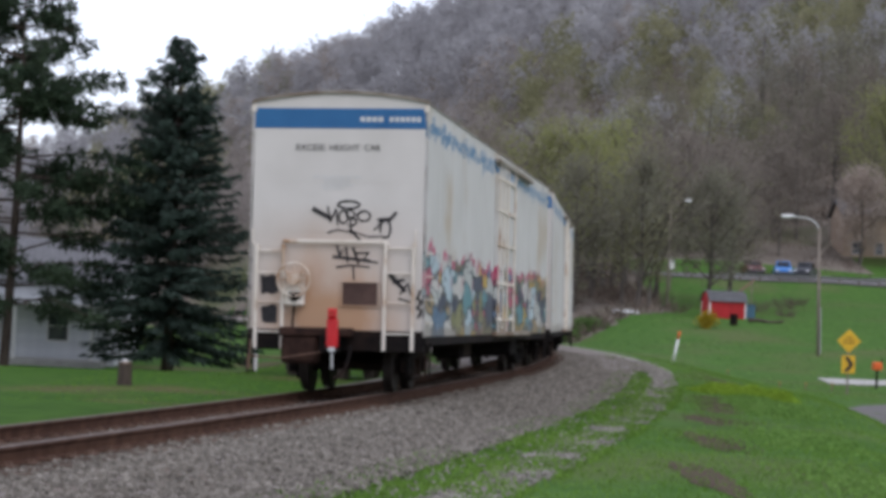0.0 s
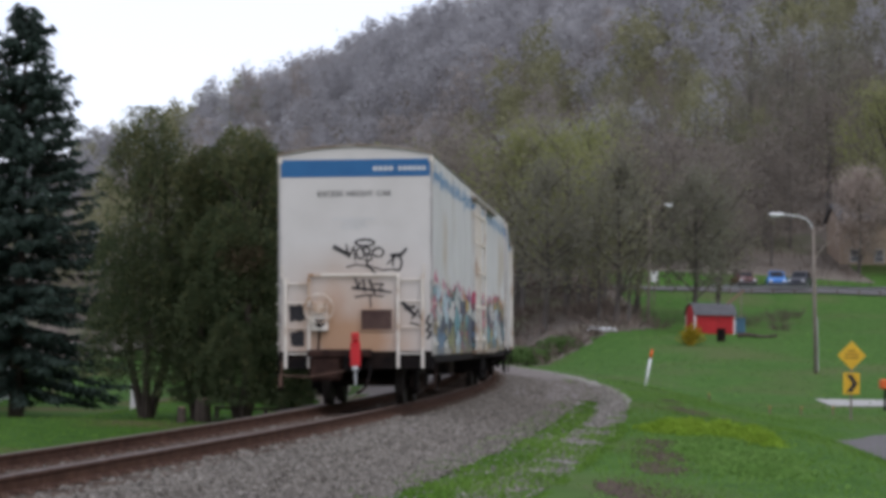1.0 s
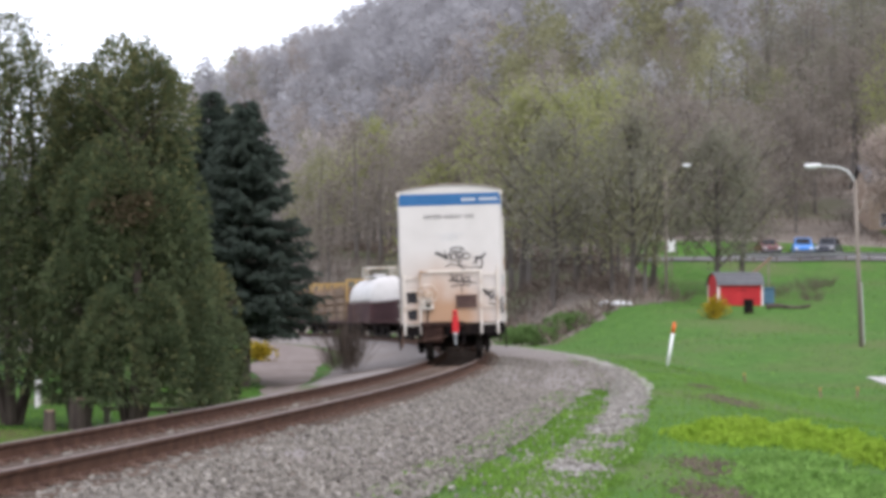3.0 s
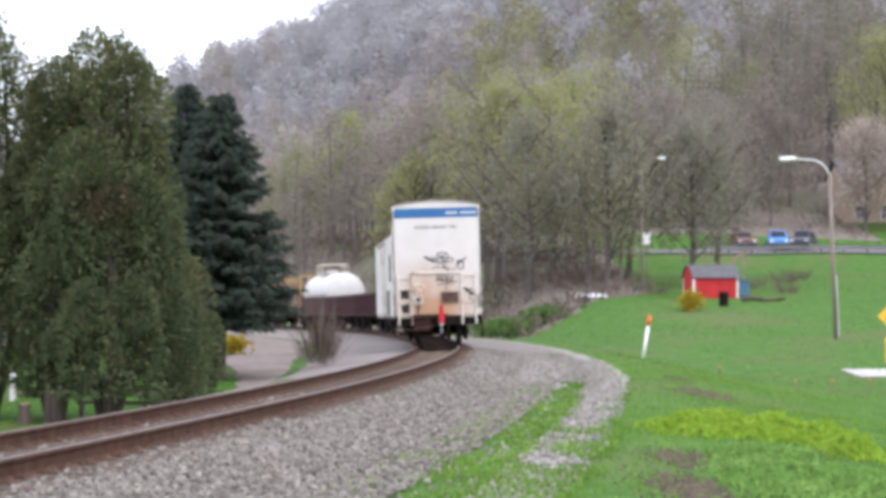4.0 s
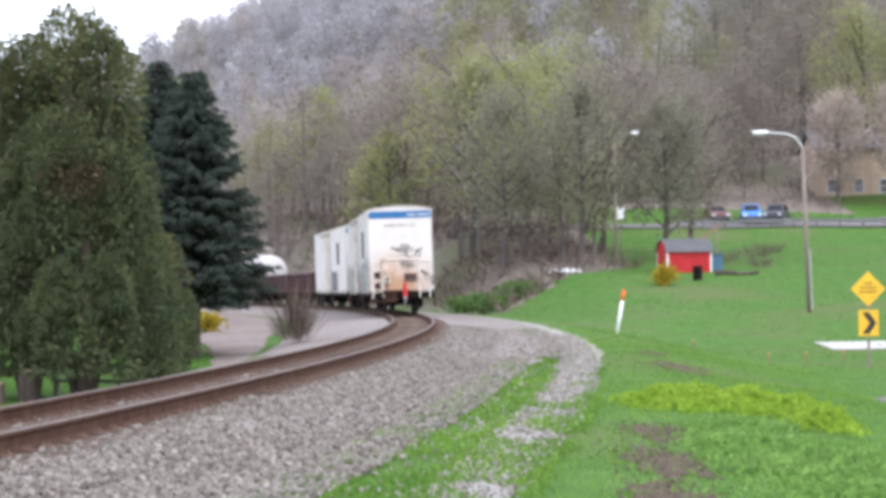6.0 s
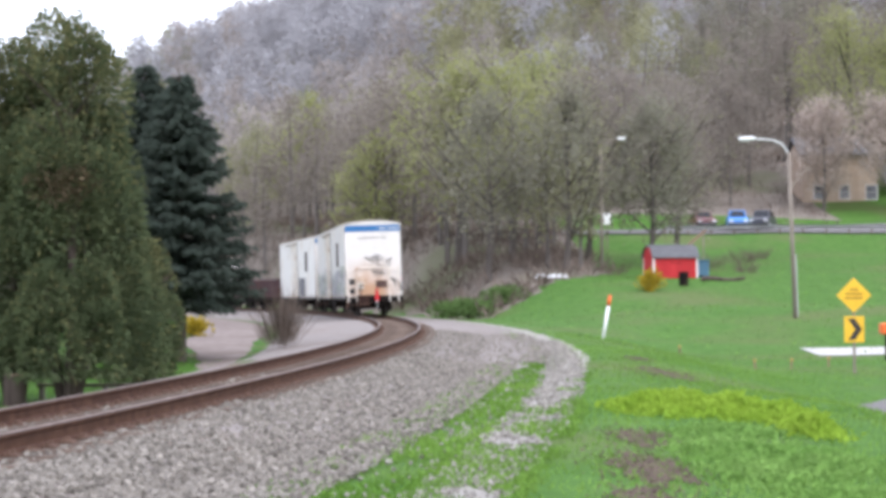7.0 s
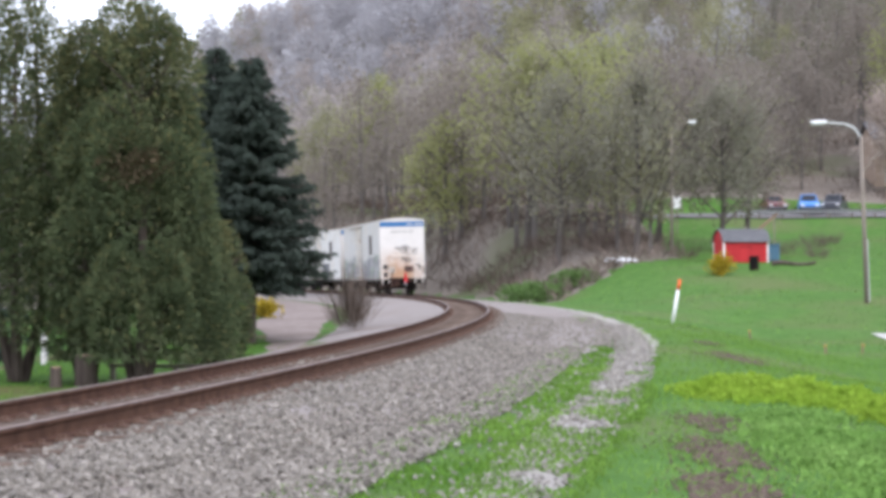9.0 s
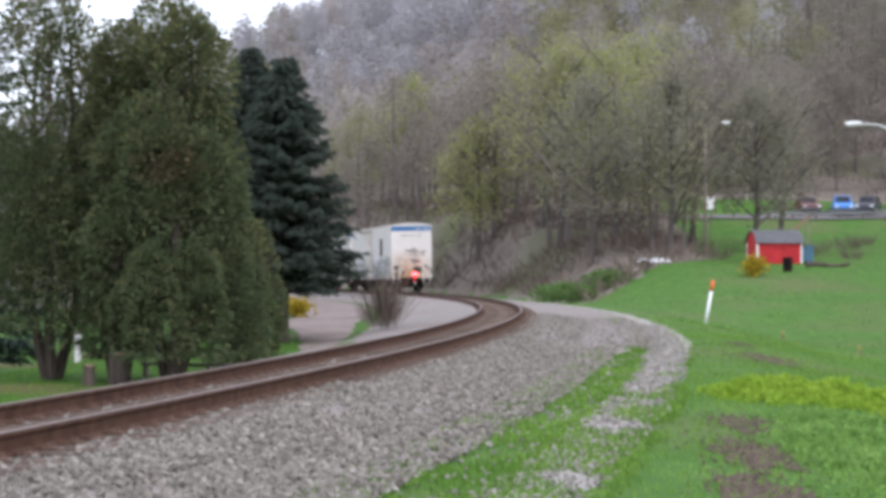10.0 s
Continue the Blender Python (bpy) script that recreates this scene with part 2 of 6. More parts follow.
M_TANK = surface("tank_white_paint", (0.43, 0.415, 0.39), (0.51, 0.495, 0.47), 1, 0.45, c3=(0.55, 0.5, 0.44), c3_scale=0.5, c3_amount=0.25)
M_LUMBER = surface("weathered_lumber", (0.13, 0.085, 0.055), (0.24, 0.165, 0.11), 5, 0.85, 0.2, 40, vary=0.25, stretch=(8, 0.6, 8))
M_STAKE = surface("yellow_stake_paint", (0.36, 0.22, 0.06), (0.45, 0.29, 0.09), 5, 0.7)
M_SHEDRED = surface("barn_red_paint", (0.36, 0.016, 0.02), (0.43, 0.024, 0.026), 3, 0.7, 0.15, 30, vary=0.08)
M_TRIM = surface("white_trim", (0.66, 0.65, 0.63), (0.76, 0.75, 0.73), 4, 0.6)
M_SHINGLE = surface("grey_shingle", (0.085, 0.085, 0.09), (0.14, 0.14, 0.145), 6, 0.9, 0.4, 40, vary=0.2)
M_SIDING = surface("pale_siding", (0.60, 0.62, 0.65), (0.70, 0.72, 0.74), 2, 0.7, 0.1, 30, vary=0.08)
M_TAN = surface("tan_siding", (0.36, 0.27, 0.20), (0.45, 0.35, 0.27), 2, 0.8, 0.1, 30, vary=0.08)
M_GLASS = surface("dark_window_glass", (0.02, 0.024, 0.03), (0.035, 0.04, 0.048), 2, 0.08, spec=0.6)
M_SIGNYEL = surface("yellow_sign_sheeting", (0.60, 0.34, 0.01), (0.66, 0.40, 0.018), 3, 0.4, spec=0.4)
M_SIGNBLACK = surface("sign_black", (0.015, 0.013, 0.012), (0.03, 0.026, 0.024), 3, 0.5)
M_SIGNFADE = surface("faded_sign_lettering", (0.20, 0.115, 0.012), (0.30, 0.17, 0.015), 6, 0.5)
M_GALV = surface("galvanised_steel", (0.46, 0.47, 0.46), (0.56, 0.57, 0.56), 4, 0.5, 0.05, 40, metal=0.15)
M_POLE = surface("weathered_pole_wood", (0.15, 0.125, 0.10), (0.24, 0.205, 0.17), 4, 0.9, 0.4, 30, stretch=(4, 4, 0.4))
M_ORANGE = surface("orange_plastic", (0.66, 0.11, 0.02), (0.72, 0.14, 0.03), 4, 0.5)
M_POSTWHITE = surface("white_plastic", (0.74, 0.74, 0.73), (0.80, 0.80, 0.79), 4, 0.45)
M_CARBLUE = surface("blue_car_paint", (0.03, 0.18, 0.50), (0.04, 0.21, 0.56), 2, 0.3, spec=0.6)
M_CARDARK = surface("dark_car_paint", (0.03, 0.032, 0.04), (0.045, 0.048, 0.06), 2, 0.3, spec=0.6)
M_CARRED = surface("maroon_car_paint", (0.10, 0.02, 0.02), (0.13, 0.03, 0.03), 2, 0.35, spec=0.6)
M_STUMP = surface("cut_wood", (0.20, 0.135, 0.095), (0.30, 0.215, 0.155), 6, 0.9, 0.4, 30)
M_BIN = surface("blue_plastic", (0.045, 0.11, 0.17), (0.06, 0.14, 0.2), 3, 0.5)


def painted_side(name, seed, graffiti, script=True, tones=None, white=1.0):
    """White steel with a wavy blue stencilled edge under the eave and, low down, sprayed colour fields."""
    m = surface(name, (0.52 * white, 0.51 * white, 0.48 * white), (0.58 * white, 0.57 * white, 0.54 * white), 0.8, 0.5, 0.05, 30, c3=(0.46, 0.40, 0.32), c3_scale=0.45, c3_amount=0.25)
    n, l = m.node_tree.nodes, m.node_tree.links
    b = n["Principled BSDF"]
    base = b.inputs["Base Color"].links[0].from_socket
    tc, sp = n.new("ShaderNodeTexCoord"), n.new("ShaderNodeSeparateXYZ")
    l.new(tc.outputs["Object"], sp.inputs[0])

    def maths(op, a, c, d=None):
        k = n.new("ShaderNodeMath")
        k.operation = op
        for i, v in enumerate((a, c, d)):
            if isinstance(v, (int, float)):
                k.inputs[i].default_value = v
            elif v is not None:
                l.new(v, k.inputs[i])
        return k.outputs[0]

    def grain(scale, stretch, detail=3):
        mp, nz = n.new("ShaderNodeMapping"), n.new("ShaderNodeTexNoise")
        mp.inputs["Scale"].default_value, mp.inputs["Location"].default_value = stretch, (seed, seed * 2.3, 0)
        l.new(tc.outputs["Object"], mp.inputs["Vector"])
        nz.inputs["Scale"].default_value, nz.inputs["Detail"].default_value = scale, detail
        l.new(mp.outputs[0], nz.inputs["Vector"])
        return nz.outputs["Fac"], nz.outputs["Color"]

    def blend(fac, a, col):
        k = n.new("ShaderNodeMix")
        k.data_type = "RGBA"
        l.new(fac, k.inputs["Factor"])
        l.new(a, k.inputs["A"])
        if isinstance(col, tuple):
            k.inputs["B"].default_value = col
        else:
            l.new(col, k.inputs["B"])
        return k.outputs["Result"]

    z = sp.outputs["Z"]
    # blue script along the eave
    wave, _ = grain(1.0, (0, 2.6, 1.1), 4)
    dist = maths("ABSOLUTE", maths("SUBTRACT", z, maths("MULTIPLY_ADD", wave, 0.9, 4.18)), 0)
    gap, _ = grain(1.0, (0, 5.0, 7.0), 2)
    fac = maths("MULTIPLY", maths("LESS_THAN", dist, 0.12), maths("GREATER_THAN", gap, 0.45))
    col = blend(maths("MULTIPLY", fac, 0.95 if script else 0.0), base, (0.07, 0.19, 0.33, 1))
    if graffiti:
        edge, _ = grain(1.0, (0, 1.1, 0.2), 6)
        top = maths("MULTIPLY_ADD", edge, 1.7, 1.65)
        inside = maths("LESS_THAN", z, top)
        _, warp = grain(1.3, (1, 0.6, 1.2), 3)
        mixv = n.new("ShaderNodeMix")
        mixv.data_type = "RGBA"
        mixv.inputs["Factor"].default_value = 0.22
        mp = n.new("ShaderNodeMapping")
        mp.inputs["Scale"].default_value = (0.2, 0.10, 0.26)
        l.new(tc.outputs["Object"], mp.inputs["Vector"])
        l.new(mp.outputs[0], mixv.inputs["A"])
        l.new(warp, mixv.inputs["B"])
        vo = n.new("ShaderNodeTexVoronoi")
        vo.inputs["Scale"].default_value = 11.0
        l.new(mixv.outputs["Result"], vo.inputs["Vector"])
        sx = n.new("ShaderNodeSeparateColor")
        l.new(vo.outputs["Color"], sx.inputs[0])
        rp = n.new("ShaderNodeValToRGB")
        rp.color_ramp.interpolation = "CONSTANT"
        tones = tones or ((0.42, 0.44, 0.42), (0.16, 0.15, 0.08), (0.10, 0.24, 0.27), (0.44, 0.30, 0.05), (0.21, 0.21, 0.10), (0.40, 0.50, 0.54), (0.04, 0.05, 0.09), (0.40, 0.07, 0.13), (0.08, 0.15, 0.24), (0.50, 0.49, 0.46), (0.34, 0.25, 0.13), (0.10, 0.11, 0.07))
        while len(rp.color_ramp.elements) < len(tones):
            rp.color_ramp.elements.new(0.5)
        for i, c in enumerate(tones):
            rp.color_ramp.elements[i].position = i / len(tones)
            rp.color_ramp.elements[i].color = (*c, 1)
        l.new(sx.outputs[0], rp.inputs[0])
        thin, _ = grain(2.5, (1, 1, 0.4), 4)
        col = blend(maths("MULTIPLY", inside, maths("MULTIPLY_ADD", thin, 0.3, 0.78)), col, rp.outputs[0])
        rim = n.new("ShaderNodeTexVoronoi")
        rim.feature = "DISTANCE_TO_EDGE"
        rim.inputs["Scale"].default_value = 11.0
        l.new(mixv.outputs["Result"], rim.inputs["Vector"])
        col = blend(maths("MULTIPLY", maths("MULTIPLY", inside, maths("LESS_THAN", rim.outputs["Distance"], 0.055)), 0.8), col, (0.045, 0.045, 0.06, 1))
        # pink and red outline strokes near the top of the colour fields
        near = maths("LESS_THAN", maths("ABSOLUTE", maths("SUBTRACT", z, maths("SUBTRACT", top, 0.06)), 0), 0.08)
        brk, _ = grain(1.0, (0, 4.0, 1.0), 2)
        if script:
            col = blend(maths("MULTIPLY", near, maths("GREATER_THAN", brk, 0.5)), col, (0.45, 0.06, 0.14, 1))
    # grime from the rails up
    low, _ = grain(1.6, (1, 1, 0.4), 4)
    grime = maths("MULTIPLY", maths("LESS_THAN", z, maths("MULTIPLY_ADD", low, 0.7, 0.85)), 0.5)
    col = blend(grime, col, (0.16, 0.12, 0.09, 1))
    l.new(col, b.inputs["Base Color"])
    return m


def stained_end(name):
    """White steel end sheet with a tan rust wash over its lower half, streaked downwards."""
    m = surface(name, (0.535, 0.51, 0.468), (0.60, 0.572, 0.53), 1.0, 0.5, 0.05, 30)
    n, l = m.node_tree.nodes, m.node_tree.links
    b = n["Principled BSDF"]
    base = b.inputs["Base Color"].links[0].from_socket
    tc, sp, mp, nz = n.new("ShaderNodeTexCoord"), n.new("ShaderNodeSeparateXYZ"), n.new("ShaderNodeMapping"), n.new("ShaderNodeTexNoise")
    l.new(tc.outputs["Object"], sp.inputs[0])
    mp.inputs["Scale"].default_value = (1.0, 1.0, 0.45)
    l.new(tc.outputs["Object"], mp.inputs["Vector"])
    nz.inputs["Scale"].default_value, nz.inputs["Detail"].default_value = 1.6, 6
    l.new(mp.outputs[0], nz.inputs["Vector"])

    def maths(op, a, c, d=None):
        k = n.new("ShaderNodeMath")
        k.operation = op
        for i, v in enumerate((a, c, d)):
            if isinstance(v, (int, float)):
                k.inputs[i].default_value = v
            elif v is not None:
                l.new(v, k.inputs[i])
        return k.outputs[0]

    hz = n.new("ShaderNodeMapRange")
    hz.inputs["From Min"].default_value, hz.inputs["From Max"].default_value = 3.3, 1.3
    l.new(sp.outputs["Z"], hz.inputs["Value"])
    mid = n.new("ShaderNodeMapRange")
    mid.inputs["From Min"].default_value, mid.inputs["From Max"].default_value = 1.7, 0.35
    l.new(maths("ABSOLUTE", maths("SUBTRACT", sp.outputs["X"], -0.12), 0), mid.inputs["Value"])
    fac = maths("MULTIPLY", maths("MULTIPLY", hz.outputs[0], mid.outputs[0]), maths("MULTIPLY_ADD", nz.outputs["Fac"], 1.9, 0.25))
    cl = n.new("ShaderNodeClamp")
    l.new(fac, cl.inputs[0])
    mx = n.new("ShaderNodeMix")
    mx.data_type = "RGBA"
    l.new(cl.outputs[0], mx.inputs["Factor"])
    l.new(base, mx.inputs["A"])
    mx.inputs["B"].default_value = (0.40, 0.245, 0.145, 1)
    l.new(mx.outputs["Result"], b.inputs["Base Color"])
    return m


M_END = stained_end("rust_washed_end_sheet")
M_SIDE_A = painted_side("sprayed_side_sheet", 3.1, True)
M_SIDE_B = painted_side("white_side_sheet", 8.4, False)
M_SIDE_FAR_A = painted_side("greyed_side_sheet", 5.5, True, False, ((0.30, 0.30, 0.29), (0.16, 0.15, 0.17), (0.20, 0.25, 0.18), (0.34, 0.34, 0.33), (0.17, 0.22, 0.16), (0.12, 0.12, 0.15)), 0.8)
M_SIDE_FAR_B = painted_side("plain_side_sheet", 2.7, False, False)


# ---- mesh tools
def add_box(bm, x0, x1, y0, y1, z0, z1, bevel=0.0, m=None):
    vs = [bm.verts.new((x, y, z)) for x in (x0, x1) for y in (y0, y1) for z in (z0, z1)]
    fs = [bm.faces.new([vs[i] for i in q]) for q in ((0, 1, 3, 2), (4, 6, 7, 5), (0, 4, 5, 1), (2, 3, 7, 6), (0, 2, 6, 4), (1, 5, 7, 3))]
    if m is not None:
        for v in vs:
            v.co = m @ v.co
    if bevel:
        bmesh.ops.bevel(bm, geom=list({e for f in fs for e in f.edges}), offset=bevel, segments=1, affect="EDGES")


def add_tube(bm, p0, p1, r0, r1=None, seg=8, caps=True):
    p0, p1 = Vector(p0), Vector(p1)
    r1 = r0 if r1 is None else r1
    q = (p1 - p0).to_track_quat("Z", "Y")
    rings = []
    for p, r in ((p0, r0), (p1, r1)):
        rings.append([bm.verts.new(p + q @ Vector((r * math.cos(6.2832 * i / seg), r * math.sin(6.2832 * i / seg), 0))) for i in range(seg)])
    for i in range(seg):
        j = (i + 1) % seg
        bm.faces.new((rings[0][i], rings[0][j], rings[1][j], rings[1][i]))
    if caps:
        bm.faces.new(rings[0][::-1])
        bm.faces.new(rings[1])


def add_pipe(bm, pts, r, seg=6):
    for a, b in zip(pts, pts[1:]):
        add_tube(bm, a, b, r, seg=seg)


def add_ring(bm, c, axis, radius, r, seg=20, tube=5):
    q = Vector(axis).to_track_quat("Z", "Y")
    rows = []
    for i in range(seg):
        a = 6.2832 * i / seg
        d = Vector((math.cos(a), math.sin(a), 0))
        rows.append([bm.verts.new(Vector(c) + q @ (d * (radius + r * math.cos(6.2832 * k / tube)) + Vector((0, 0, r * math.sin(6.2832 * k / tube))))) for k in range(tube)])
    for i in range(seg):
        for k in range(tube):
            a, b, j = rows[i], rows[(i + 1) % seg], (k + 1) % tube
            bm.faces.new((a[k], b[k], b[j], a[j]))


def add_prism(bm, poly, y0, y1):
    """A flat outline in x and z, drawn out along y."""
    a, b = [bm.verts.new((x, y0, z)) for x, z in poly], [bm.verts.new((x, y1, z)) for x, z in poly]
    n = len(poly)
    for i in range(n):
        j = (i + 1) % n
        bm.faces.new((a[i], a[j], b[j], b[i]))
    bm.faces.new(a[::-1])
    bm.faces.new(b)


def part(name, bm, material, parent=None, label="", smooth=False):
    me = bpy.data.meshes.new(name)
    bmesh.ops.recalc_face_normals(bm, faces=bm.faces[:])
    bm.to_mesh(me)
    bm.free()
    me.materials.append(material)
    if smooth:
        me.shade_smooth()
    ob = new(name, me)
    if parent:
        ob.parent = parent
    if label:
        ob["label"] = label
    return ob


def box_part(name, dims, material, parent=None, label="", bevel=0.0):
    bm = bmesh.new()
    add_box(bm, *dims, bevel=bevel)
    return part(name, bm, material, parent, label)


def tube_part(name, p0, p1, r, material, parent=None, label="", r1=None, seg=10):
    bm = bmesh.new()
    add_tube(bm, p0, p1, r, r1, seg)
    return part(name, bm, material, parent, label, smooth=seg > 8)


def shared(name, data, parent, m=None, label=""):
    """One more object on a mesh that exists."""
    ob = new(name, data)
    ob.parent = parent
    if m is not None:
        ob.matrix_basis = m
    if label:
        ob["label"] = label
    return ob


def raw_mesh(name, verts, faces, materials, face_mats=None):
    """A large mesh from arrays of points and of equal-sided faces."""
    verts, faces = np.asarray(verts, np.float32), np.asarray(faces, np.int32)
    me = bpy.data.meshes.new(name)
    k = faces.shape[1]
    me.vertices.add(len(verts))
    me.vertices.foreach_set("co", verts.ravel())
    me.loops.add(faces.size)
    me.loops.foreach_set("vertex_index", faces.ravel())
    me.polygons.add(len(faces))
    me.polygons.foreach_set("loop_start", np.arange(0, faces.size, k, dtype=np.int32))
    if face_mats is not None:
        me.polygons.foreach_set("material_index", np.asarray(face_mats, np.int32))
    for m in materials:
        me.materials.append(m)
    me.update(calc_edges=True)
    me.shade_flat()
    return me


def empty(name, m=None, **tags):
    ob = new(name)
    ob.empty_display_size = 0.2
    if m is not None:
        ob.matrix_basis = m
    return tagged(ob, **tags)


RNG = np.random.default_rng(11)


def unit(v):
    return v / np.maximum(1e-9, np.linalg.norm(v, axis=-1, keepdims=True))


def sprays(pts, dirs, length, width, droop=0.0, rng=RNG):
    """Small pointed leaf sprays, one a point, bent once: four corners each."""
    n = len(pts)
    d = unit(dirs)
    side = unit(np.cross(d, rng.normal(size=(n, 3))))
    L = (length * rng.uniform(0.6, 1.35, n))[:, None]
    W = (width * rng.uniform(0.6, 1.35, n))[:, None]
    mid = pts + d * L * 0.45
    tip = pts + d * L
    tip[:, 2] -= (droop * L[:, 0])
    v = np.stack([pts, mid + side * W * 0.5, tip, mid - side * W * 0.5], 1).reshape(-1, 3)
    return v, np.arange(4 * n).reshape(-1, 4)


def join(chunks):
    vs, fs, k = [], [], 0
    for v, f in chunks:
        vs.append(v)
        fs.append(f + k)
        k += len(v)
    return np.concatenate(vs), np.concatenate(fs)


# ---- the ground: one sheet from behind the camera to beyond the ridge
def spaced(segs):
    out = [segs[0][0]]
    for a, b, n in segs:
        out += [a + (b - a) * (i + 1) / n for i in range(n)]
    return out


def build_ground():
    gx = spaced([(-2500, -150, 16), (-150, -40, 22), (-40, 50, 80), (50, 160, 34), (160, 2500, 18)])
    gy = spaced([(-2000, -60, 14), (-60, 100, 110), (100, 200, 60), (200, 520, 60), (520, 3000, 14)])
    n = len(gx)
    vs = []
    for y in gy:
        for x in gx:
            z = ground_z(x, y)
            p = rho(x, y)
            if y > 185 and p > 12:
                z += 2.2 * noise.noise(Vector((x * 0.02, y * 0.02, 5.0)))
            vs.append((x, y, z))
    fs, fm = [], []
    for j in range(len(gy) - 1):
        for i in range(n - 1):
            fs.append((j * n + i, j * n + i + 1, j * n + n + i + 1, j * n + n + i))
            x, y = (gx[i] + gx[i + 1]) / 2, (gy[j] + gy[j + 1]) / 2
            p = rho(x, y)
            wild = (x < -32 and y > 120) or p > 6.5 and y > wood_edge(x) and (x < 45 or y > 208)
            fm.append(2 if wild else (0 if p > 0 else 1))
    me = raw_mesh("ground", vs, fs, [M_GRASS, M_LAWN, M_LITTER], fm)
    me.shade_smooth()
    return tagged(new("ground", me), "bright spring grass running up into a wooded hillside", "ground", kind="structure")


build_ground()


def strip(name, a0, a1, step, across, material, kind="structure", label="", category="", parent=None):
    """A band along the track. across(y) gives (offset, height above the rail line, or None for just above the ground)."""
    k = int((a1 - a0) / step)
    vs = []
    for i in range(k + 1):
        a = a0 + step * i
        y0 = on_track(a)[1]
        row = across(y0, a)
        for o, z in row:
            x, y = on_track(a, o)
            vs.append((x, y, ground_z(x, y) + 0.025 if z is None else GRADE * y + z))
    w = len(row)
    fs = [(i * w + j, i * w + j + 1, i * w + w + j + 1, i * w + w + j) for i in range(k) for j in range(w - 1)]
    me = raw_mesh(name, vs, fs, [material])
    me.shade_smooth()
    ob = new(name, me)
    if parent:
        ob.parent = parent
    else:
        tagged(ob, label, category, kind=kind)
    return ob


def wob(a, s, amp):
    return amp * noise.noise(Vector((a * 0.45, s, 0))) + amp * 0.6 * noise.noise(Vector((a * 1.9, s, 3)))


RIGHT_EDGE = ((-200, 3.6), (28, 3.45), (42, 3.9), (54, 4.75), (300, 4.75))
LEFT_EDGE = ((-200, -3.1), (45, -3.2), (62, -4.2), (80, -5.0), (300, -5.0))


def ballast_row(y, a):
    r, lft = lerp_table(y, RIGHT_EDGE) + wob(a, 1, 0.38), lerp_table(y, LEFT_EDGE) + wob(a, 2, 0.2)
    b = 0.02
    return [(lft, None), (lft + 0.6, -0.52), (-1.95, -0.27), (-1.2, -0.225), (-0.82, -0.215), (-0.68, -0.235), (0, -0.235), (0.68, -0.215), (0.82, -0.195), (1.3, -0.205), (1.9, -0.235), (2.6, -0.35), (r - 0.5, -0.375), (r, -0.41 + b)]


ballast = strip("ballast_bed", -150, 300, 0.5, ballast_row, M_BALLAST, label="grey crushed stone ballast with rusty brown patches", category="ballast")
strip("stained_bed", -150, 300, 1.0, lambda y, a: [(-0.66, -0.222), (0, -0.218), (0.66, -0.203)], M_BED, parent=ballast)
strip("rail_dust", -150, 300, 0.5, lambda y, a: [(0.84, -0.190), (1.1, -0.192), (1.25 + wob(a, 4, 0.12), -0.198)], M_BED, parent=ballast)


def path_row(y, a):
    l0 = lerp_table(y, ((-200, 4.45), (35, 4.4), (48, 4.75), (150, 4.8), (300, 4.8))) + wob(a, 7, 0.25)
    r0 = lerp_table(y, ((-200, 5.0), (35, 5.05), (48, 5.45), (90, 5.35), (150, 5.15), (300, 5.1))) + wob(a, 8, 0.3)
    return [(l0, -0.408), ((l0 + r0) / 2, -0.40), (r0, -0.408)]


path = strip("gravel_path", -140, 90, 0.5, path_row, M_GRAVEL, label="pale gravel wheel track along the ballast", category="path")
LANE_L, LANE_R = ((40, -3.9), (49, -4.1), (68, -6.7), (80, -8.9), (300, -9.6)), ((40, -3.3), (49, -3.5), (60, -4.4), (80, -5.7), (300, -6.0))
strip("gravel_lane", -40, 90, 1, lambda y, a: [(lerp_table(y, LANE_L) + wob(a, 11, 0.2), None), ((lerp_table(y, LANE_L) + lerp_table(y, LANE_R)) / 2, None), (lerp_table(y, LANE_R) + wob(a, 12, 0.15), None)], M_LANE, label="brownish gravel lane beside the track", category="lane")


def ribbon(name, line, width, material, up=0.03, **tags):
    """A flat band on the ground along a line of points."""
    pts = []
    for (x0, y0), (x1, y1) in zip(line, line[1:]):
        k = max(1, int(math.hypot(x1 - x0, y1 - y0) / 1.5))
        pts += [(x0 + (x1 - x0) * i / k, y0 + (y1 - y0) * i / k) for i in range(k)]
    pts.append(line[-1])
    vs = []
    for i, (x, y) in enumerate(pts):
        (xa, ya), (xb, yb) = pts[max(0, i - 1)], pts[min(len(pts) - 1, i + 1)]
        d = math.hypot(xb - xa, yb - ya)
        nx, ny = (yb - ya) / d, -(xb - xa) / d
        for k in range(5):
            o = (k / 4 - 0.5) * width
            vs.append((x + nx * o, y + ny * o, ground_z(x + nx * o, y + ny * o) + up))
    fs = [(i * 5 + k, i * 5 + k + 1, i * 5 + k + 6, i * 5 + k + 5) for i in range(len(pts) - 1) for k in range(4)]
    return tagged(new(name, raw_mesh(name, vs, fs, [material])), **tags)


ribbon("road", [(11.6, -60), (11.6, 30), (12.3, 39), (15.6, 47), (22, 53), (34, 58), (80, 64)], 6.0, M_ASPHALT, label="grey asphalt road bending away below the bank", category="road", kind="structure")
ribbon("driveway", [(18.1, 80), (40, 80.5), (70, 80)], 3.4, M_CONCRETE, label="pale concrete driveway across the grass", category="driveway", kind="structure")
ribbon("upper_road", [(8, 182), (30, 180), (60, 179), (120, 178)], 12.5, M_ASPHALT, up=0.12, label="asphalt road along the top of the bank", category="road", kind="structure")


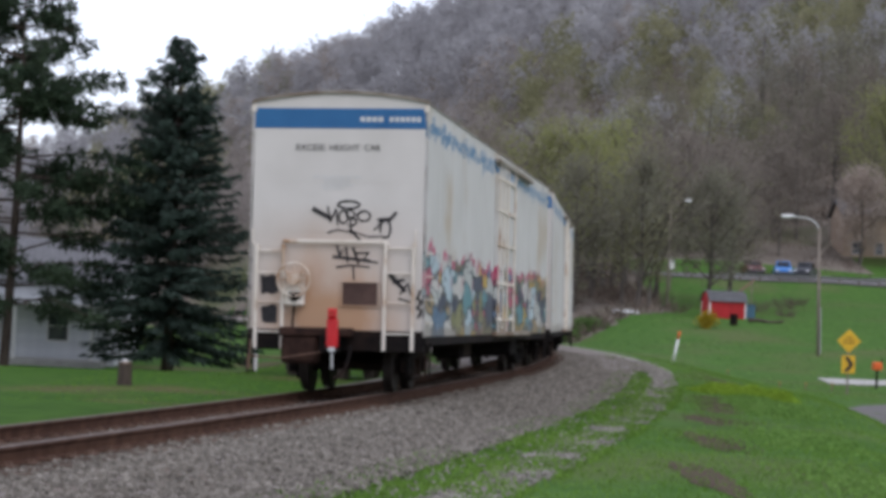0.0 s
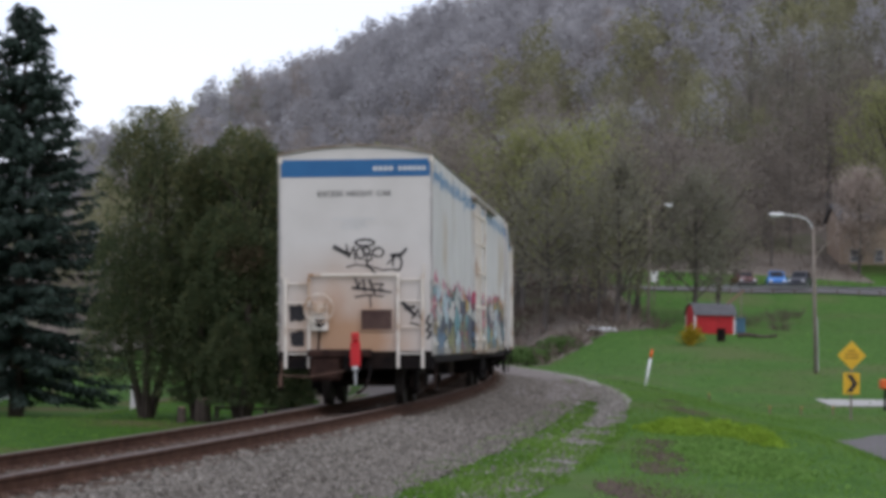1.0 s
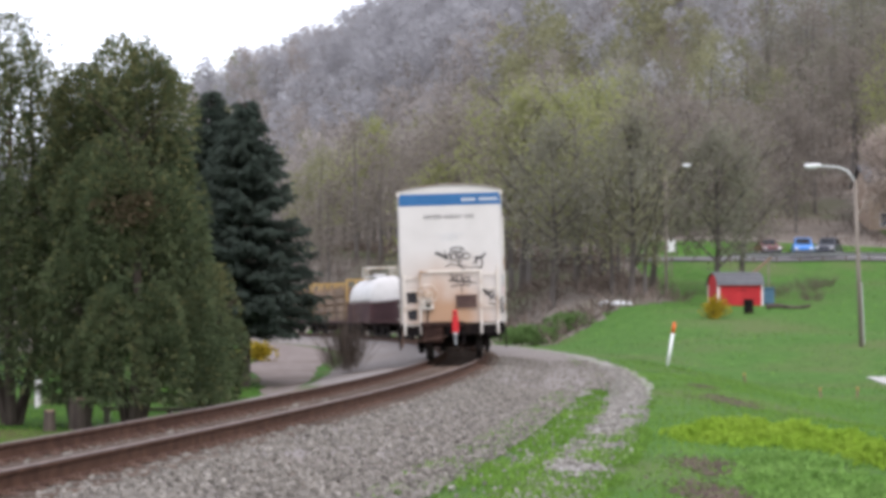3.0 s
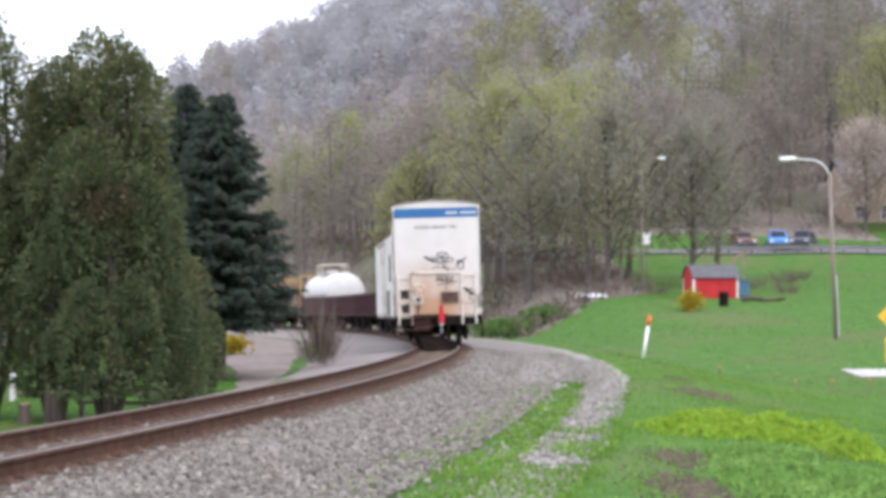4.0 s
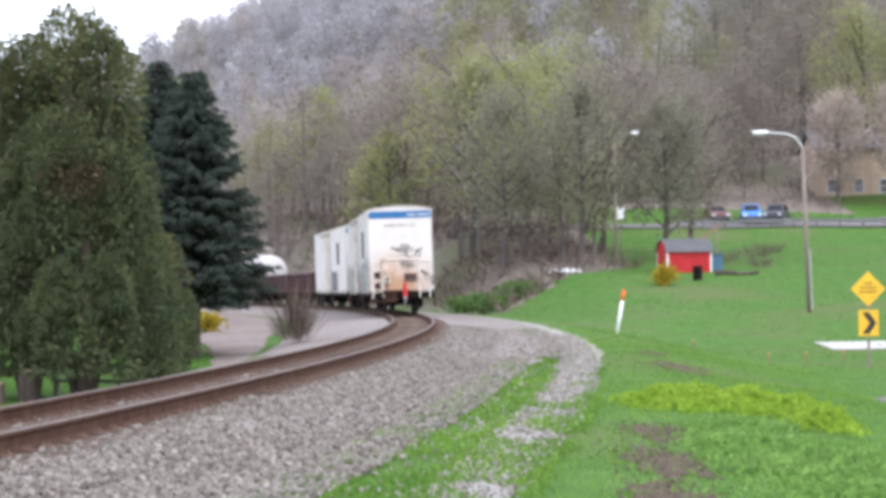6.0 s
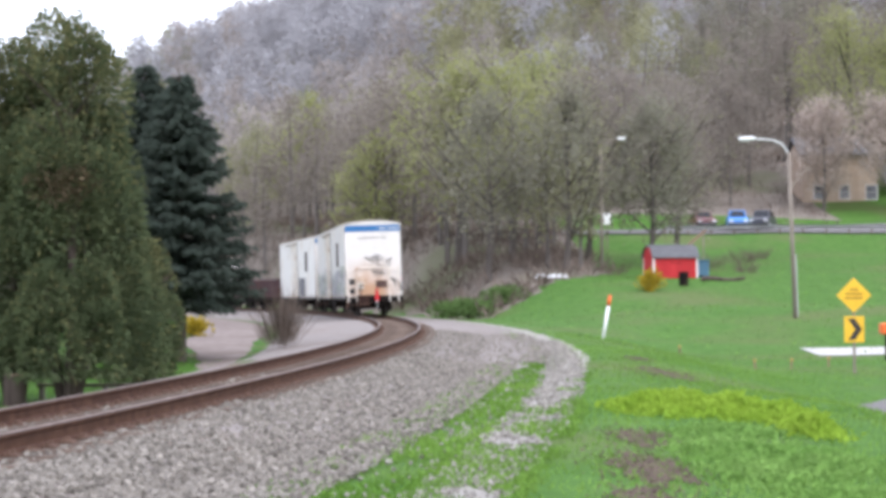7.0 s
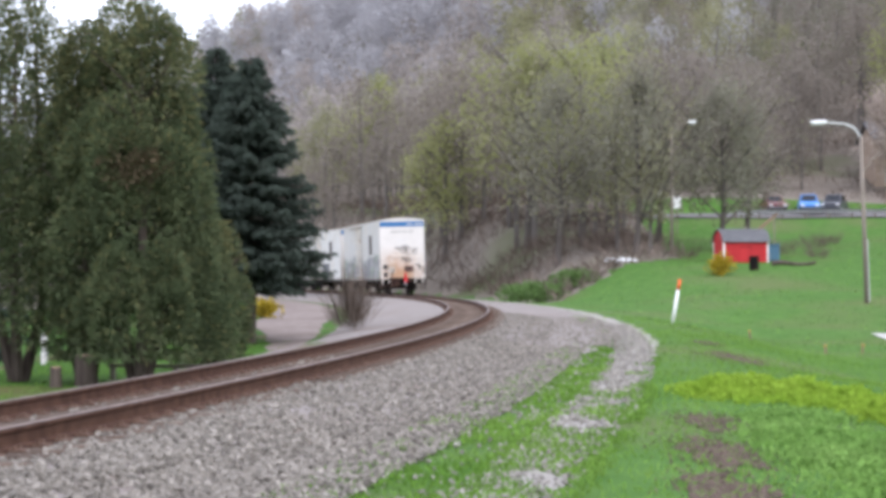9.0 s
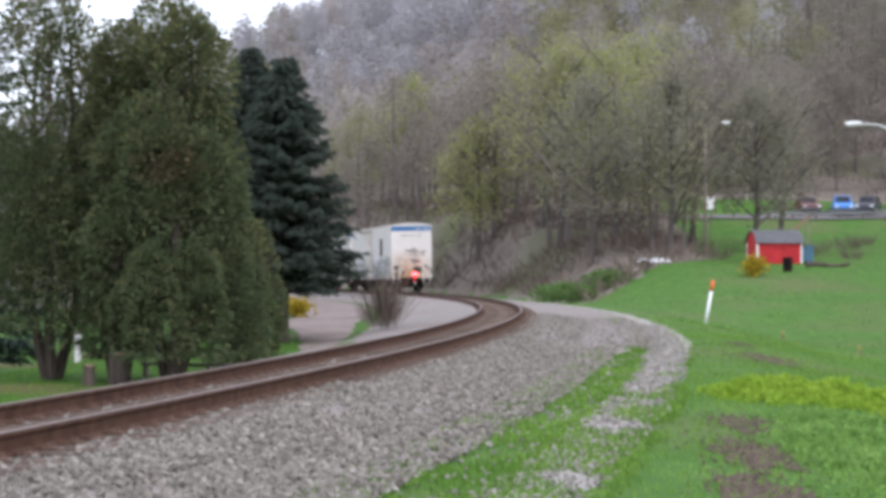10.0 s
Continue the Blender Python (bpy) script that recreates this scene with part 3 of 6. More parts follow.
# ---- the track
def rail_frame(a):
    """Origin at rail height on the centre line; y along the track, x to the right, with the bank."""
    x, y = on_track(a)
    return Matrix.Translation((x, y, GRADE * y - BANK / 2)) @ Matrix.Rotation(a / RC, 4, "Z") @ Matrix.Rotation(-math.atan(BANK / GAUGE), 4, "Y")


track = empty("track", label="rusty single railway track on worn wooden ties", category="railway track", kind="structure")
PROFILE = ((-0.076, -0.183), (-0.076, -0.170), (-0.012, -0.148), (-0.009, -0.055), (-0.036, -0.040), (-0.036, -0.008), (-0.028, 0.0), (0.028, 0.0), (0.036, -0.008), (0.036, -0.040), (0.009, -0.055), (0.012, -0.148), (0.076, -0.170), (0.076, -0.183))


def build_rail(side):
    vs, fs, fm, w = [], [], [], len(PROFILE)
    n = 450
    for i in range(n + 1):
        m = rail_frame(-150 + i)
        vs += [m @ Vector((side * 0.75 + x, 0, z)) for x, z in PROFILE]
    for i in range(n):
        for j in range(w - 1):
            fs.append((i * w + j, i * w + j + 1, i * w + w + j + 1, i * w + w + j))
            fm.append(1 if j in (5, 6, 7) else 0)
    me = raw_mesh("rail", vs, fs, [M_RAIL, M_RAILTOP], fm)
    ob = new("rail", me)
    ob.parent = track
    ob["label"] = "rust-brown steel rail with a worn head"


build_rail(1)
build_rail(-1)


def build_ties():
    bm = bmesh.new()
    add_box(bm, -1.30, 1.30, -0.11, 0.11, -0.36, -0.184, 0.015)
    tie = part("tie", bm, M_TIE, track)
    tie.matrix_basis = rail_frame(-112)
    rng = random.Random(4)
    for i in range(1, 300):
        shared("tie", tie.data, track, rail_frame(-112 + i * 0.52) @ pose(rng.uniform(-0.05, 0.05), rng.uniform(-0.03, 0.03), rng.uniform(-0.006, 0.004), 0, 0, rng.uniform(-1.2, 1.2)))
    far, plates = bmesh.new(), bmesh.new()
    for i in range(300, 600):
        add_box(far, -1.30, 1.30, -0.11, 0.11, -0.36, -0.184, m=rail_frame(-112 + i * 0.52))
    for i in range(0, 330):
        m = rail_frame(-112 + i * 0.52)
        for s in (-0.75, 0.75):
            add_box(plates, s - 0.19, s + 0.19, -0.09, 0.09, -0.186, -0.168, m=m)
            for dx in (-0.11, 0.11):
                for dy in (-0.06, 0.05):
                    add_box(plates, s + dx - 0.014, s + dx + 0.014, dy - 0.014, dy + 0.014, -0.17, -0.135, m=m)
            add_box(plates, s - 0.10, s + 0.10, 0.115, 0.14, -0.20, -0.15, m=m)
    tagged(part("far_ties", far, M_TIE, track), kind="stuff")
    tagged(part("tie_plates", plates, M_PLATE, track, "rusty tie plates, spikes and anchors"), kind="stuff")


build_ties()


# ---- loose stone
CORNERS = np.array([(x, y, z) for x in (-1, 1) for y in (-1, 1) for z in (-1, 1)], float)
QUADS = np.array([(0, 1, 3, 2), (4, 6, 7, 5), (0, 4, 5, 1), (2, 3, 7, 6), (0, 2, 6, 4), (1, 5, 7, 3)])


def turns(n, rng):
    q = unit(rng.normal(size=(n, 4)))
    w, x, y, z = q.T
    return np.stack([1 - 2 * (y * y + z * z), 2 * (x * y - w * z), 2 * (x * z + w * y), 2 * (x * y + w * z), 1 - 2 * (x * x + z * z), 2 * (y * z - w * x), 2 * (x * z - w * y), 2 * (y * z + w * x), 1 - 2 * (x * x + y * y)], 1).reshape(n, 3, 3)


def bed_height(p):
    return np.interp(p, [-0.68, 0.0, 0.68, 0.82, 1.3, 1.9, 2.6, 3.1, 6], [-0.235, -0.235, -0.215, -0.195, -0.205, -0.235, -0.35, -0.375, -0.40])


def stones(p, a, size, rng):
    n = len(p)
    s = a / RC
    x, y = XC + (RC + p) * np.cos(s), YC + (RC + p) * np.sin(s)
    z = GRADE * y + bed_height(p) + rng.uniform(-0.2, 0.55, n) * size
    shape = CORNERS[None] * rng.uniform(0.45, 1.0, (n, 8, 1)) * rng.uniform(0.6, 1.0, (n, 1, 3))
    v = np.einsum("nij,nkj->nki", turns(n, rng), shape) * size[:, None, None] + np.stack([x, y, z], 1)[:, None]
    f = QUADS[None] + 8 * np.arange(n)[:, None, None]
    return v.reshape(-1, 3), f.reshape(-1, 4)


def build_stones():
    rng = np.random.default_rng(5)
    chunks = []
    for a0, a1, count, p0, p1 in ((-118, -66, 40000, 1.3, 3.75), (-118, -60, 3000, 0.95, 1.35), (-66, -42, 9000, 1.2, 3.8), (-42, -10, 4500, 1.1, 4.6), (-106, -50, 1500, -0.62, 0.62)):
        chunks.append(stones(rng.uniform(p0, p1, count), rng.uniform(a0, a1, count), rng.uniform(0.018, 0.040, count), rng))
    v, f = join(chunks)
    me = raw_mesh("loose_ballast", v, f, [M_STONE])
    ob = new("loose_ballast", me)
    ob.parent = ballast
    tagged(ob, "angular grey crushed stones", kind="stuff")
    v, f = join([stones(rng.uniform(4.4, 5.25, 7500), -112 + 92 * rng.uniform(0, 1, 7500) ** 1.5, rng.uniform(0.012, 0.032, 7500), rng), stones(rng.uniform(3.5, 4.4, 700), rng.uniform(-100, -45, 700), rng.uniform(0.015, 0.03, 700), rng)])
    ob = new("loose_gravel", raw_mesh("loose_gravel", v, f, [M_GRAVELSTONE]))
    ob.parent = path
    tagged(ob, "pale loose gravel", kind="stuff")
    # single stones on the shoulder by the camera's standpoint
    kinds = []
    for k in range(6):
        shape = CORNERS * rng.uniform(0.5, 1.0, (8, 1)) * rng.uniform(0.6, 1.0, (1, 3)) * 0.038
        kinds.append(raw_mesh("stone", shape, QUADS, [M_STONE_ONE]))
    for i in range(300):
        p, a = rng.uniform(1.4, 3.5), rng.uniform(-74, -66)
        x, y = on_track(a, p)
        shared("stone", kinds[i % 6], ballast, pose(x, y, GRADE * y + float(bed_height(p)) + 0.018, *rng.uniform(0, 360, 3)))


build_stones()


# ---- the train
def car_pose(a, length, inset=2.5):
    """A car whose rear end is a metres along the curve, on its two trucks."""
    x1, y1 = on_track(a + inset)
    x2, y2 = on_track(a + length - inset)
    d = math.hypot(x2 - x1, y2 - y1)
    ux, uy = (x2 - x1) / d, (y2 - y1) / d
    bx, by = x1 - inset * ux, y1 - inset * uy
    return Matrix.Translation((bx, by, GRADE * by - BANK / 2)) @ Matrix.Rotation(math.atan2(-ux, uy), 4, "Z") @ Matrix.Rotation(math.atan(GRADE), 4, "X") @ Matrix.Rotation(-math.atan(BANK / GAUGE), 4, "Y")


def truck_parts(thing, y):
    """A two-axle truck: frame > bolster, springs; four wheels, axles."""
    for s in (-1, 1):
        bm = bmesh.new()
        x0, x1 = (0.93, 1.07) if s > 0 else (-1.07, -0.93)
        for dy in (-0.89, 0.89):
            add_box(bm, x0 - 0.02, x1 + 0.02, y + dy - 0.16, y + dy + 0.16, 0.33, 0.62, 0.02)
        add_box(bm, x0, x1, y - 0.80, y + 0.80, 0.60, 0.74, 0.03)
        add_box(bm, x0, x1, y - 0.55, y + 0.55, 0.20, 0.31, 0.03)
        for dy in (-0.42, 0.42):
            add_box(bm, x0, x1, y + dy - 0.07, y + dy + 0.07, 0.28, 0.62)
        frame_ob = part("truck_frame", bm, M_BLACK, thing)
        for dy in (-0.17, 0, 0.17):
            tube_part("spring", (s, y + dy, 0.29), (s, y + dy, 0.46), 0.06, M_BLACK, frame_ob, seg=8)
    bm = bmesh.new()
    add_box(bm, -1.0, 1.0, y - 0.22, y + 0.22, 0.42, 0.80, 0.04)
    part("bolster", bm, M_BLACK, thing)
    for dy in (-0.89, 0.89):
        bm = bmesh.new()
        add_tube(bm, (-1.1, y + dy, 0.46), (1.1, y + dy, 0.46), 0.08, seg=10)
        part("axle", bm, M_BLACK, thing)
        for s in (-1, 1):
            bm = bmesh.new()
            add_tube(bm, (s * 0.70, y + dy, 0.46), (s * 0.83, y + dy, 0.46), 0.458, 0.45, seg=28)
            add_tube(bm, (s * 0.67, y + dy, 0.46), (s * 0.70, y + dy, 0.46), 0.485, 0.485, seg=28)
            add_tube(bm, (s * 0.83, y + dy, 0.46), (s * 0.87, y + dy, 0.46), 0.14, seg=12)
            part("wheel", bm, M_WHEEL, thing)


def ladder_parts(thing, name, x0, x1, z0, z1, rungs, y, material):
    bm = bmesh.new()
    for x in (x0, x1):
        add_box(bm, x - 0.028, x + 0.028, y - 0.09, y - 0.035, z0, z1, 0.006)
        for z in (z0 + 0.1, z1 - 0.06):
            add_box(bm, x - 0.035, x + 0.035, y - 0.04, y, z - 0.03, z + 0.03)
    ob = part(name, bm, material, thing)
    for z in rungs:
        bm = bmesh.new()
        add_tube(bm, (x0, y - 0.065, z), (x1, y - 0.065, z), 0.017, seg=6)
        part("rung", bm, material, ob)
    return ob


def coupler_parts(thing, y, d):
    bm = bmesh.new()
    add_box(bm, -0.10, 0.10, *sorted((y, y + d * 0.42)), 0.74, 0.98, 0.03)
    add_box(bm, -0.17, 0.17, *sorted((y + d * 0.40, y + d * 0.56)), 0.70, 1.02, 0.04)
    add_box(bm, 0.07, 0.19, *sorted((y + d * 0.52, y + d * 0.68)), 0.71, 1.01, 0.04)
    return part("coupler", bm, M_BLACK, thing)


def stroke(bm, pts, w, y):
    """A flat brush stroke on an end sheet, along points in x and z."""
    pts = [Vector(p) for p in pts]
    for i in range(len(pts) - 1):
        a, b = pts[i], pts[i + 1]
        d = (b - a).normalized()
        n = Vector((-d.y, d.x)) * w * (0.5 if i % 2 else 0.6)
        a, b = a - d * w * 0.3, b + d * w * 0.3
        yy = y - 0.0015 * (i % 3)
        bm.faces.new([bm.verts.new((p.x, yy, p.y)) for p in (a + n, b + n * 0.9, b - n * 0.9, a - n)])


def arc_pts(cx, cz, rx, rz, a0, a1, n=12):
    return [(cx + rx * math.cos(radians(a0 + (a1 - a0) * i / n)), cz + rz * math.sin(radians(a0 + (a1 - a0) * i / n))) for i in range(n + 1)]


def lettering(name, text, size, x, y, z, material, parent, label="", width=None):
    cu = bpy.data.curves.new(name, "FONT")
    cu.body, cu.size, cu.align_x, cu.align_y, cu.extrude = text, size, "CENTER", "CENTER", 0.002
    tmp = new(name, cu)
    me = bpy.data.meshes.new_from_object(tmp.evaluated_get(bpy.context.evaluated_depsgraph_get()))
    bpy.data.objects.remove(tmp)
    me.materials.append(material)
    ob = new(name, me)
    ob.parent = parent
    k = 1.0
    if width:
        xs = [v.co.x for v in me.vertices]
        k = width / (max(xs) - min(xs))
    for v in me.vertices:
        v.co.x *= k
    ob.matrix_basis = pose(x, y, z, 90, 0, 0)
    if label:
        ob["label"] = label
    return ob


L_REEFER = 21.5
FLASHERS = []
FLASH_AT = (0.095, -0.775, 1.385)


def reefer(rear, near_mat, far_mat, label):
    """A tall insulated box car, its rear end at y = 0, its rails at z = 0."""
    car = empty("refrigerator_car", label=label, category="freight car", group="cars of the train")
    L, W = L_REEFER, 1.55
    eave, crown = 5.03, 5.2
    # body shell
    box_part("core", (-W + 0.05, W - 0.05, 0.06, L - 0.06, 1.0, eave - 0.03), M_WHITE, car)
    for s in (-1, 1):
        side_mat = near_mat if s > 0 else far_mat
        bm = bmesh.new()
        x0, x1 = (W - 0.06, W) if s > 0 else (-W, -W + 0.06)
        add_box(bm, x0, x1, 0.0, L, 1.0, eave, 0.012)
        sheet = part("side_sheet", bm, side_mat, car, "white side sheet with sprayed colour fields" if rear else "")
        bm = bmesh.new()
        add_box(bm, *((W - 0.005, W + 0.006) if s > 0 else (-W - 0.006, -W + 0.005)), -0.012, 0.012, 1.06, eave - 0.06)
        seam = part("side_seam", bm, side_mat, sheet)
        seam.matrix_basis = pose(0, L / 14, 0)
        for k in (2, 3, 4, 5, 9, 10, 11, 12, 13):
            shared("side_seam", seam.data, sheet, pose(0, k * L / 14, 0))
        # plug door with its bars and tracks
        d0, d1 = 9.6, 13.0
        xo = (W + 0.004, W + 0.055) if s > 0 else (-W - 0.055, -W - 0.004)
        door = box_part("door", (*xo, d0, d1, 1.12, 4.72), side_mat, car, bevel=0.012)
        xb = W + 0.085 if s > 0 else -W - 0.085
        for k, yy in enumerate((d0 + 0.25, d0 + 1.0, d0 + 1.75, d1 - 0.25)):
            bm = bmesh.new()
            add_tube(bm, (xb, yy, 1.0), (xb, yy, 4.8), 0.026, seg=6)
            part("locking_bar", bm, M_CREAM, door)
        for zz in (1.35, 2.15, 3.0, 3.75, 4.45):
            bm = bmesh.new()
            add_box(bm, *((xb - 0.03, xb + 0.008) if s > 0 else (xb - 0.008, xb + 0.03)), d0 + 0.03, d1 - 0.03, zz - 0.035, zz + 0.035, 0.006)
            part("door_stiffener", bm, M_CREAM, door)
        for z0, nm in ((4.76, "upper_door_track"), (0.98, "lower_door_track")):
            xt = (W, W + 0.13) if s > 0 else (-W - 0.13, -W)
            box_part(nm, (*xt, d0 - 0.15, d1 + 3.4, z0, z0 + 0.09), M_ROOFTIN, car, bevel=0.01)
        box_part("side_sill", (*((W - 0.05, W + 0.015) if s > 0 else (-W - 0.015, -W + 0.05)), 0.05, L - 0.05, 0.86, 1.02), M_BLACK, car, bevel=0.01)
        # corner steps and grabs on the sides
        for yc in (0.12, L - 0.62):
            bm = bmesh.new()
            xs = W + 0.02 if s > 0 else -W - 0.02
            for yy in (yc, yc + 0.42):
                add_tube(bm, (xs, yy, 0.9), (xs, yy, 0.34), 0.018, seg=6)
            for zz in (0.34, 0.62):
                add_tube(bm, (xs, yc, zz), (xs, yc + 0.42, zz), 0.018, seg=6)
            part("sill_step", bm, M_BLACK, car)
            for zz in (1.25, 1.65, 2.05, 2.45):
                bm = bmesh.new()
                add_pipe(bm, [(s * W, yc, zz), (s * (W + 0.06), yc, zz), (s * (W + 0.06), yc + 0.42, zz), (s * W, yc + 0.42, zz)], 0.014)
                part("grab_iron", bm, M_CREAM, car)
    vent = box_part("louvre_panel", (-W - 0.035, -W - 0.002, 4.2, 5.3, 2.75, 4.1), M_LOUVRE, car, "dark louvred vent panel", 0.008)
    for k in range(6):
        box_part("slat", (-W - 0.05, -W - 0.036, 4.26, 5.24, 2.85 + k * 0.2, 2.95 + k * 0.2), M_BLACK, vent)
    if not rear:
        box_part("painted_out_patch", (-W - 0.006, -W - 0.002, 5.6, 9.4, 1.1, 2.35), M_SHINGLE, car, "dull grey painted-out patch")
    # roof: a low arch with ribs
    bm = bmesh.new()
    arch = [(-W - 0.03, eave - 0.02)] + [(x, eave + (crown - eave) * (1 - (x / W) ** 2) + 0.005) for x in (-1.55, -1.3, -1.0, -0.65, -0.3, 0, 0.3, 0.65, 1.0, 1.3, 1.55)] + [(W + 0.03, eave - 0.02)]
    add_prism(bm, arch, 0.03, L - 0.03)
    roof = part("roof", bm, M_ROOFTIN, car, "stained tan metal roof")
    bm = bmesh.new()
    for k in range(15):
        yy = k * L / 14
        rib = [(x, z + 0.03) for x, z in arch[1:-1]] + [(x, z - 0.02) for x, z in arch[1:-1][::-1]]
        add_prism(bm, rib, yy - 0.04, yy + 0.04)
    part("roof_ribs", bm, M_ROOFTIN, roof)
    # the two ends
    for e in (0, 1):
        flip = Matrix.Identity(4) if e == 0 else Matrix.Translation((0, L, 0)) @ Matrix.Rotation(math.pi, 4, "Z")
        kids = []
        bm = bmesh.new()
        tp = [(x, z - 0.02) for x, z in arch[1:-1]]
        add_prism(bm, [(-W, 1.08)] + tp + [(W, 1.08)], 0.0, 0.06)
        kids.append(part("end_sheet", bm, M_END, car, "white end sheet with a tan rust wash"))
        bm = bmesh.new()
        add_prism(bm, [(x * 1.006, z + 0.045) for x, z in tp] + [(x * 1.006, z + 0.012) for x, z in tp[::-1]], -0.05, 0.08)
        kids.append(part("roof_edge_angle", bm, M_ROOFTIN, car))
        kids.append(box_part("blue_band", (-1.50, 1.50, -0.006, 0.0, 4.58, 4.93), M_BLUE, car, "royal blue painted band"))
        for x in (-1.52, 1.52):
            kids.append(box_part("corner_bracket", (x - 0.045, x + 0.045, -0.02, 0.0, 4.86, 4.99), M_CREAM, car, bevel=0.006))
        for zz in (2.80, 3.66):
            kids.append(box_part("sheet_lap", (-1.54, 1.54, -0.004, 0.002, zz - 0.006, zz + 0.006), M_END, car))
        kids.append(box_part("end_sill", (-1.53, 1.53, -0.05, 0.30, 0.74, 1.10), M_BLACK, car, "sooty end sill", 0.015))
        kids.append(ladder_parts(car, "ladder", -1.40, -0.93, 0.76, 2.56, (1.05, 1.56, 2.07, 2.45), -0.0, M_CREAM))
        kids.append(ladder_parts(car, "ladder", 0.86, 1.35, 0.76, 2.63, (1.05, 1.58, 2.09, 2.52), -0.0, M_CREAM))
        bm = bmesh.new()
        add_box(bm, -0.95, 0.88, -0.08, -0.05, 2.59, 2.65, 0.008)
        for x in (-0.9, 0.0, 0.83):
            add_box(bm, x - 0.02, x + 0.02, -0.06, 0.0, 2.595, 2.645)
        kids.append(part("grab_rail", bm, M_CREAM, car))
        for x, z in ((-1.43, 2.70), (1.43, 2.72)):
            bm = bmesh.new()
            add_pipe(bm, [(x - 0.05, 0, z + 0.1), (x - 0.05, -0.08, z + 0.1), (x - 0.05, -0.08, z - 0.12), (x - 0.05, 0, z - 0.12)], 0.014)
            kids.append(part("corner_grab", bm, M_CREAM, car))
        # hand brake
        wheel = bmesh.new()
        c = Vector((-0.71, -0.20, 1.95))
        add_ring(wheel, c, (0, 1, 0), 0.285, 0.02, 24, 6)
        add_tube(wheel, c + Vector((0, -0.03, 0)), c + Vector((0, 0.03, 0)), 0.10, seg=12)
        for k in range(8):
            a = k * math.pi / 4
            add_tube(wheel, c, c + Vector((0.26 * math.cos(a), 0, 0.26 * math.sin(a))), 0.012, seg=5)
        brake = box_part("brake_housing", (-0.88, -0.54, -0.15, 0, 1.50, 2.08), M_CREAM, car, "rust-stained hand brake housing", 0.03)
        part("brake_wheel", wheel, M_CREAM, brake)
        bm = bmesh.new()
        add_tube(bm, (-0.70, -0.17, 1.72), (-0.70, -0.12, 1.60), 0.07, seg=8)
        add_tube(bm, (-0.70, -0.12, 1.62), (-0.74, -0.08, 1.12), 0.025, seg=6)
        add_box(bm, -0.80, -0.60, -0.17, -0.14, 1.62, 1.74, 0.01)
        part("brake_lever", bm, M_BLACK, brake)
        kids.append(brake)
        # defect card board
        board = box_part("panel_board", (0.12, 0.73, -0.03, 0.0, 1.53, 1.92), M_LOUVRE, car, "dark brown panel in a pale frame", 0.004)
        bm = bmesh.new()
        for d in ((0.09, 0.76, 1.505, 1.527), (0.09, 0.76, 1.923, 1.94), (0.09, 0.117, 1.505, 1.94), (0.733, 0.76, 1.505, 1.94)):
            add_box(bm, d[0], d[1], -0.045, 0.0, d[2], d[3], 0.005)
        part("panel_frame", bm, M_END, board)
        kids.append(board)
        bm = bmesh.new()
        add_box(bm, -0.93, 0.34, -0.30, 0.05, 0.98, 1.14, 0.03)
        add_box(bm, -0.90, -0.25, -0.26, 0.05, 0.52, 1.0, 0.05)
        kids.append(part("draft_platform", bm, M_RUSTBLACK, car, "sooty rusted coupler platform"))
        kids.append(coupler_parts(car, 0.05, -1))
        bm = bmesh.new()
        add_pipe(bm, [(-1.47, -0.10, 0.92), (-1.47, -0.12, 0.62), (-0.9, -0.32, 0.60), (-0.15, -0.42, 0.72)], 0.016)
        add_pipe(bm, [(-1.49, -0.12, 0.66), (-1.49, -0.12, 0.40)], 0.03)
        kids.append(part("uncoupling_lever", bm, M_PLATE if e == 0 else M_BLACK, car))
        bm = bmesh.new()
        add_pipe(bm, [(0.32, -0.2, 0.82), (0.34, -0.45, 0.66), (0.30, -0.55, 0.45), (0.20, -0.58, 0.32), (0.10, -0.55, 0.28)], 0.03)
        kids.append(part("air_hose", bm, M_BLACK, car))
        for k in kids:
            if e == 1:
                k.matrix_basis = flip
    # lettering and sprayed tags on the rear end
    for x0, n, w in ((0.36, 4, 0.085), (0.87, 6, 0.075)):
        for k in range(n):
            box_part("number_bar", (x0 + k * (w + 0.02), x0 + k * (w + 0.02) + w, -0.010, -0.006, 4.70, 4.785), M_GALV, car)
    for word, x0, w in (("EXCESS", -0.51, 0.50), ("HEIGHT", 0.09, 0.52), ("CAR", 0.58, 0.28)):
        lettering("lettering", word, 0.155, x0, -0.006, 4.24, M_TAG, car, "black stencilled word", width=w)
    bm = bmesh.new()
    for k, (x0, x1) in enumerate(((-0.44, 0.42), (-0.26, 0.22), (-0.24, 0.2), (-0.3, 0.27), (-0.26, 0.12))):
        for j in range(6):
            xa = x0 + (x1 - x0) * j / 6
            add_box(bm, xa, xa + (x1 - x0) / 6 - 0.02, -0.006, -0.001, 3.73 - k * 0.05, 3.748 - k * 0.05)
    part("data_stencil", bm, M_GALV, car)
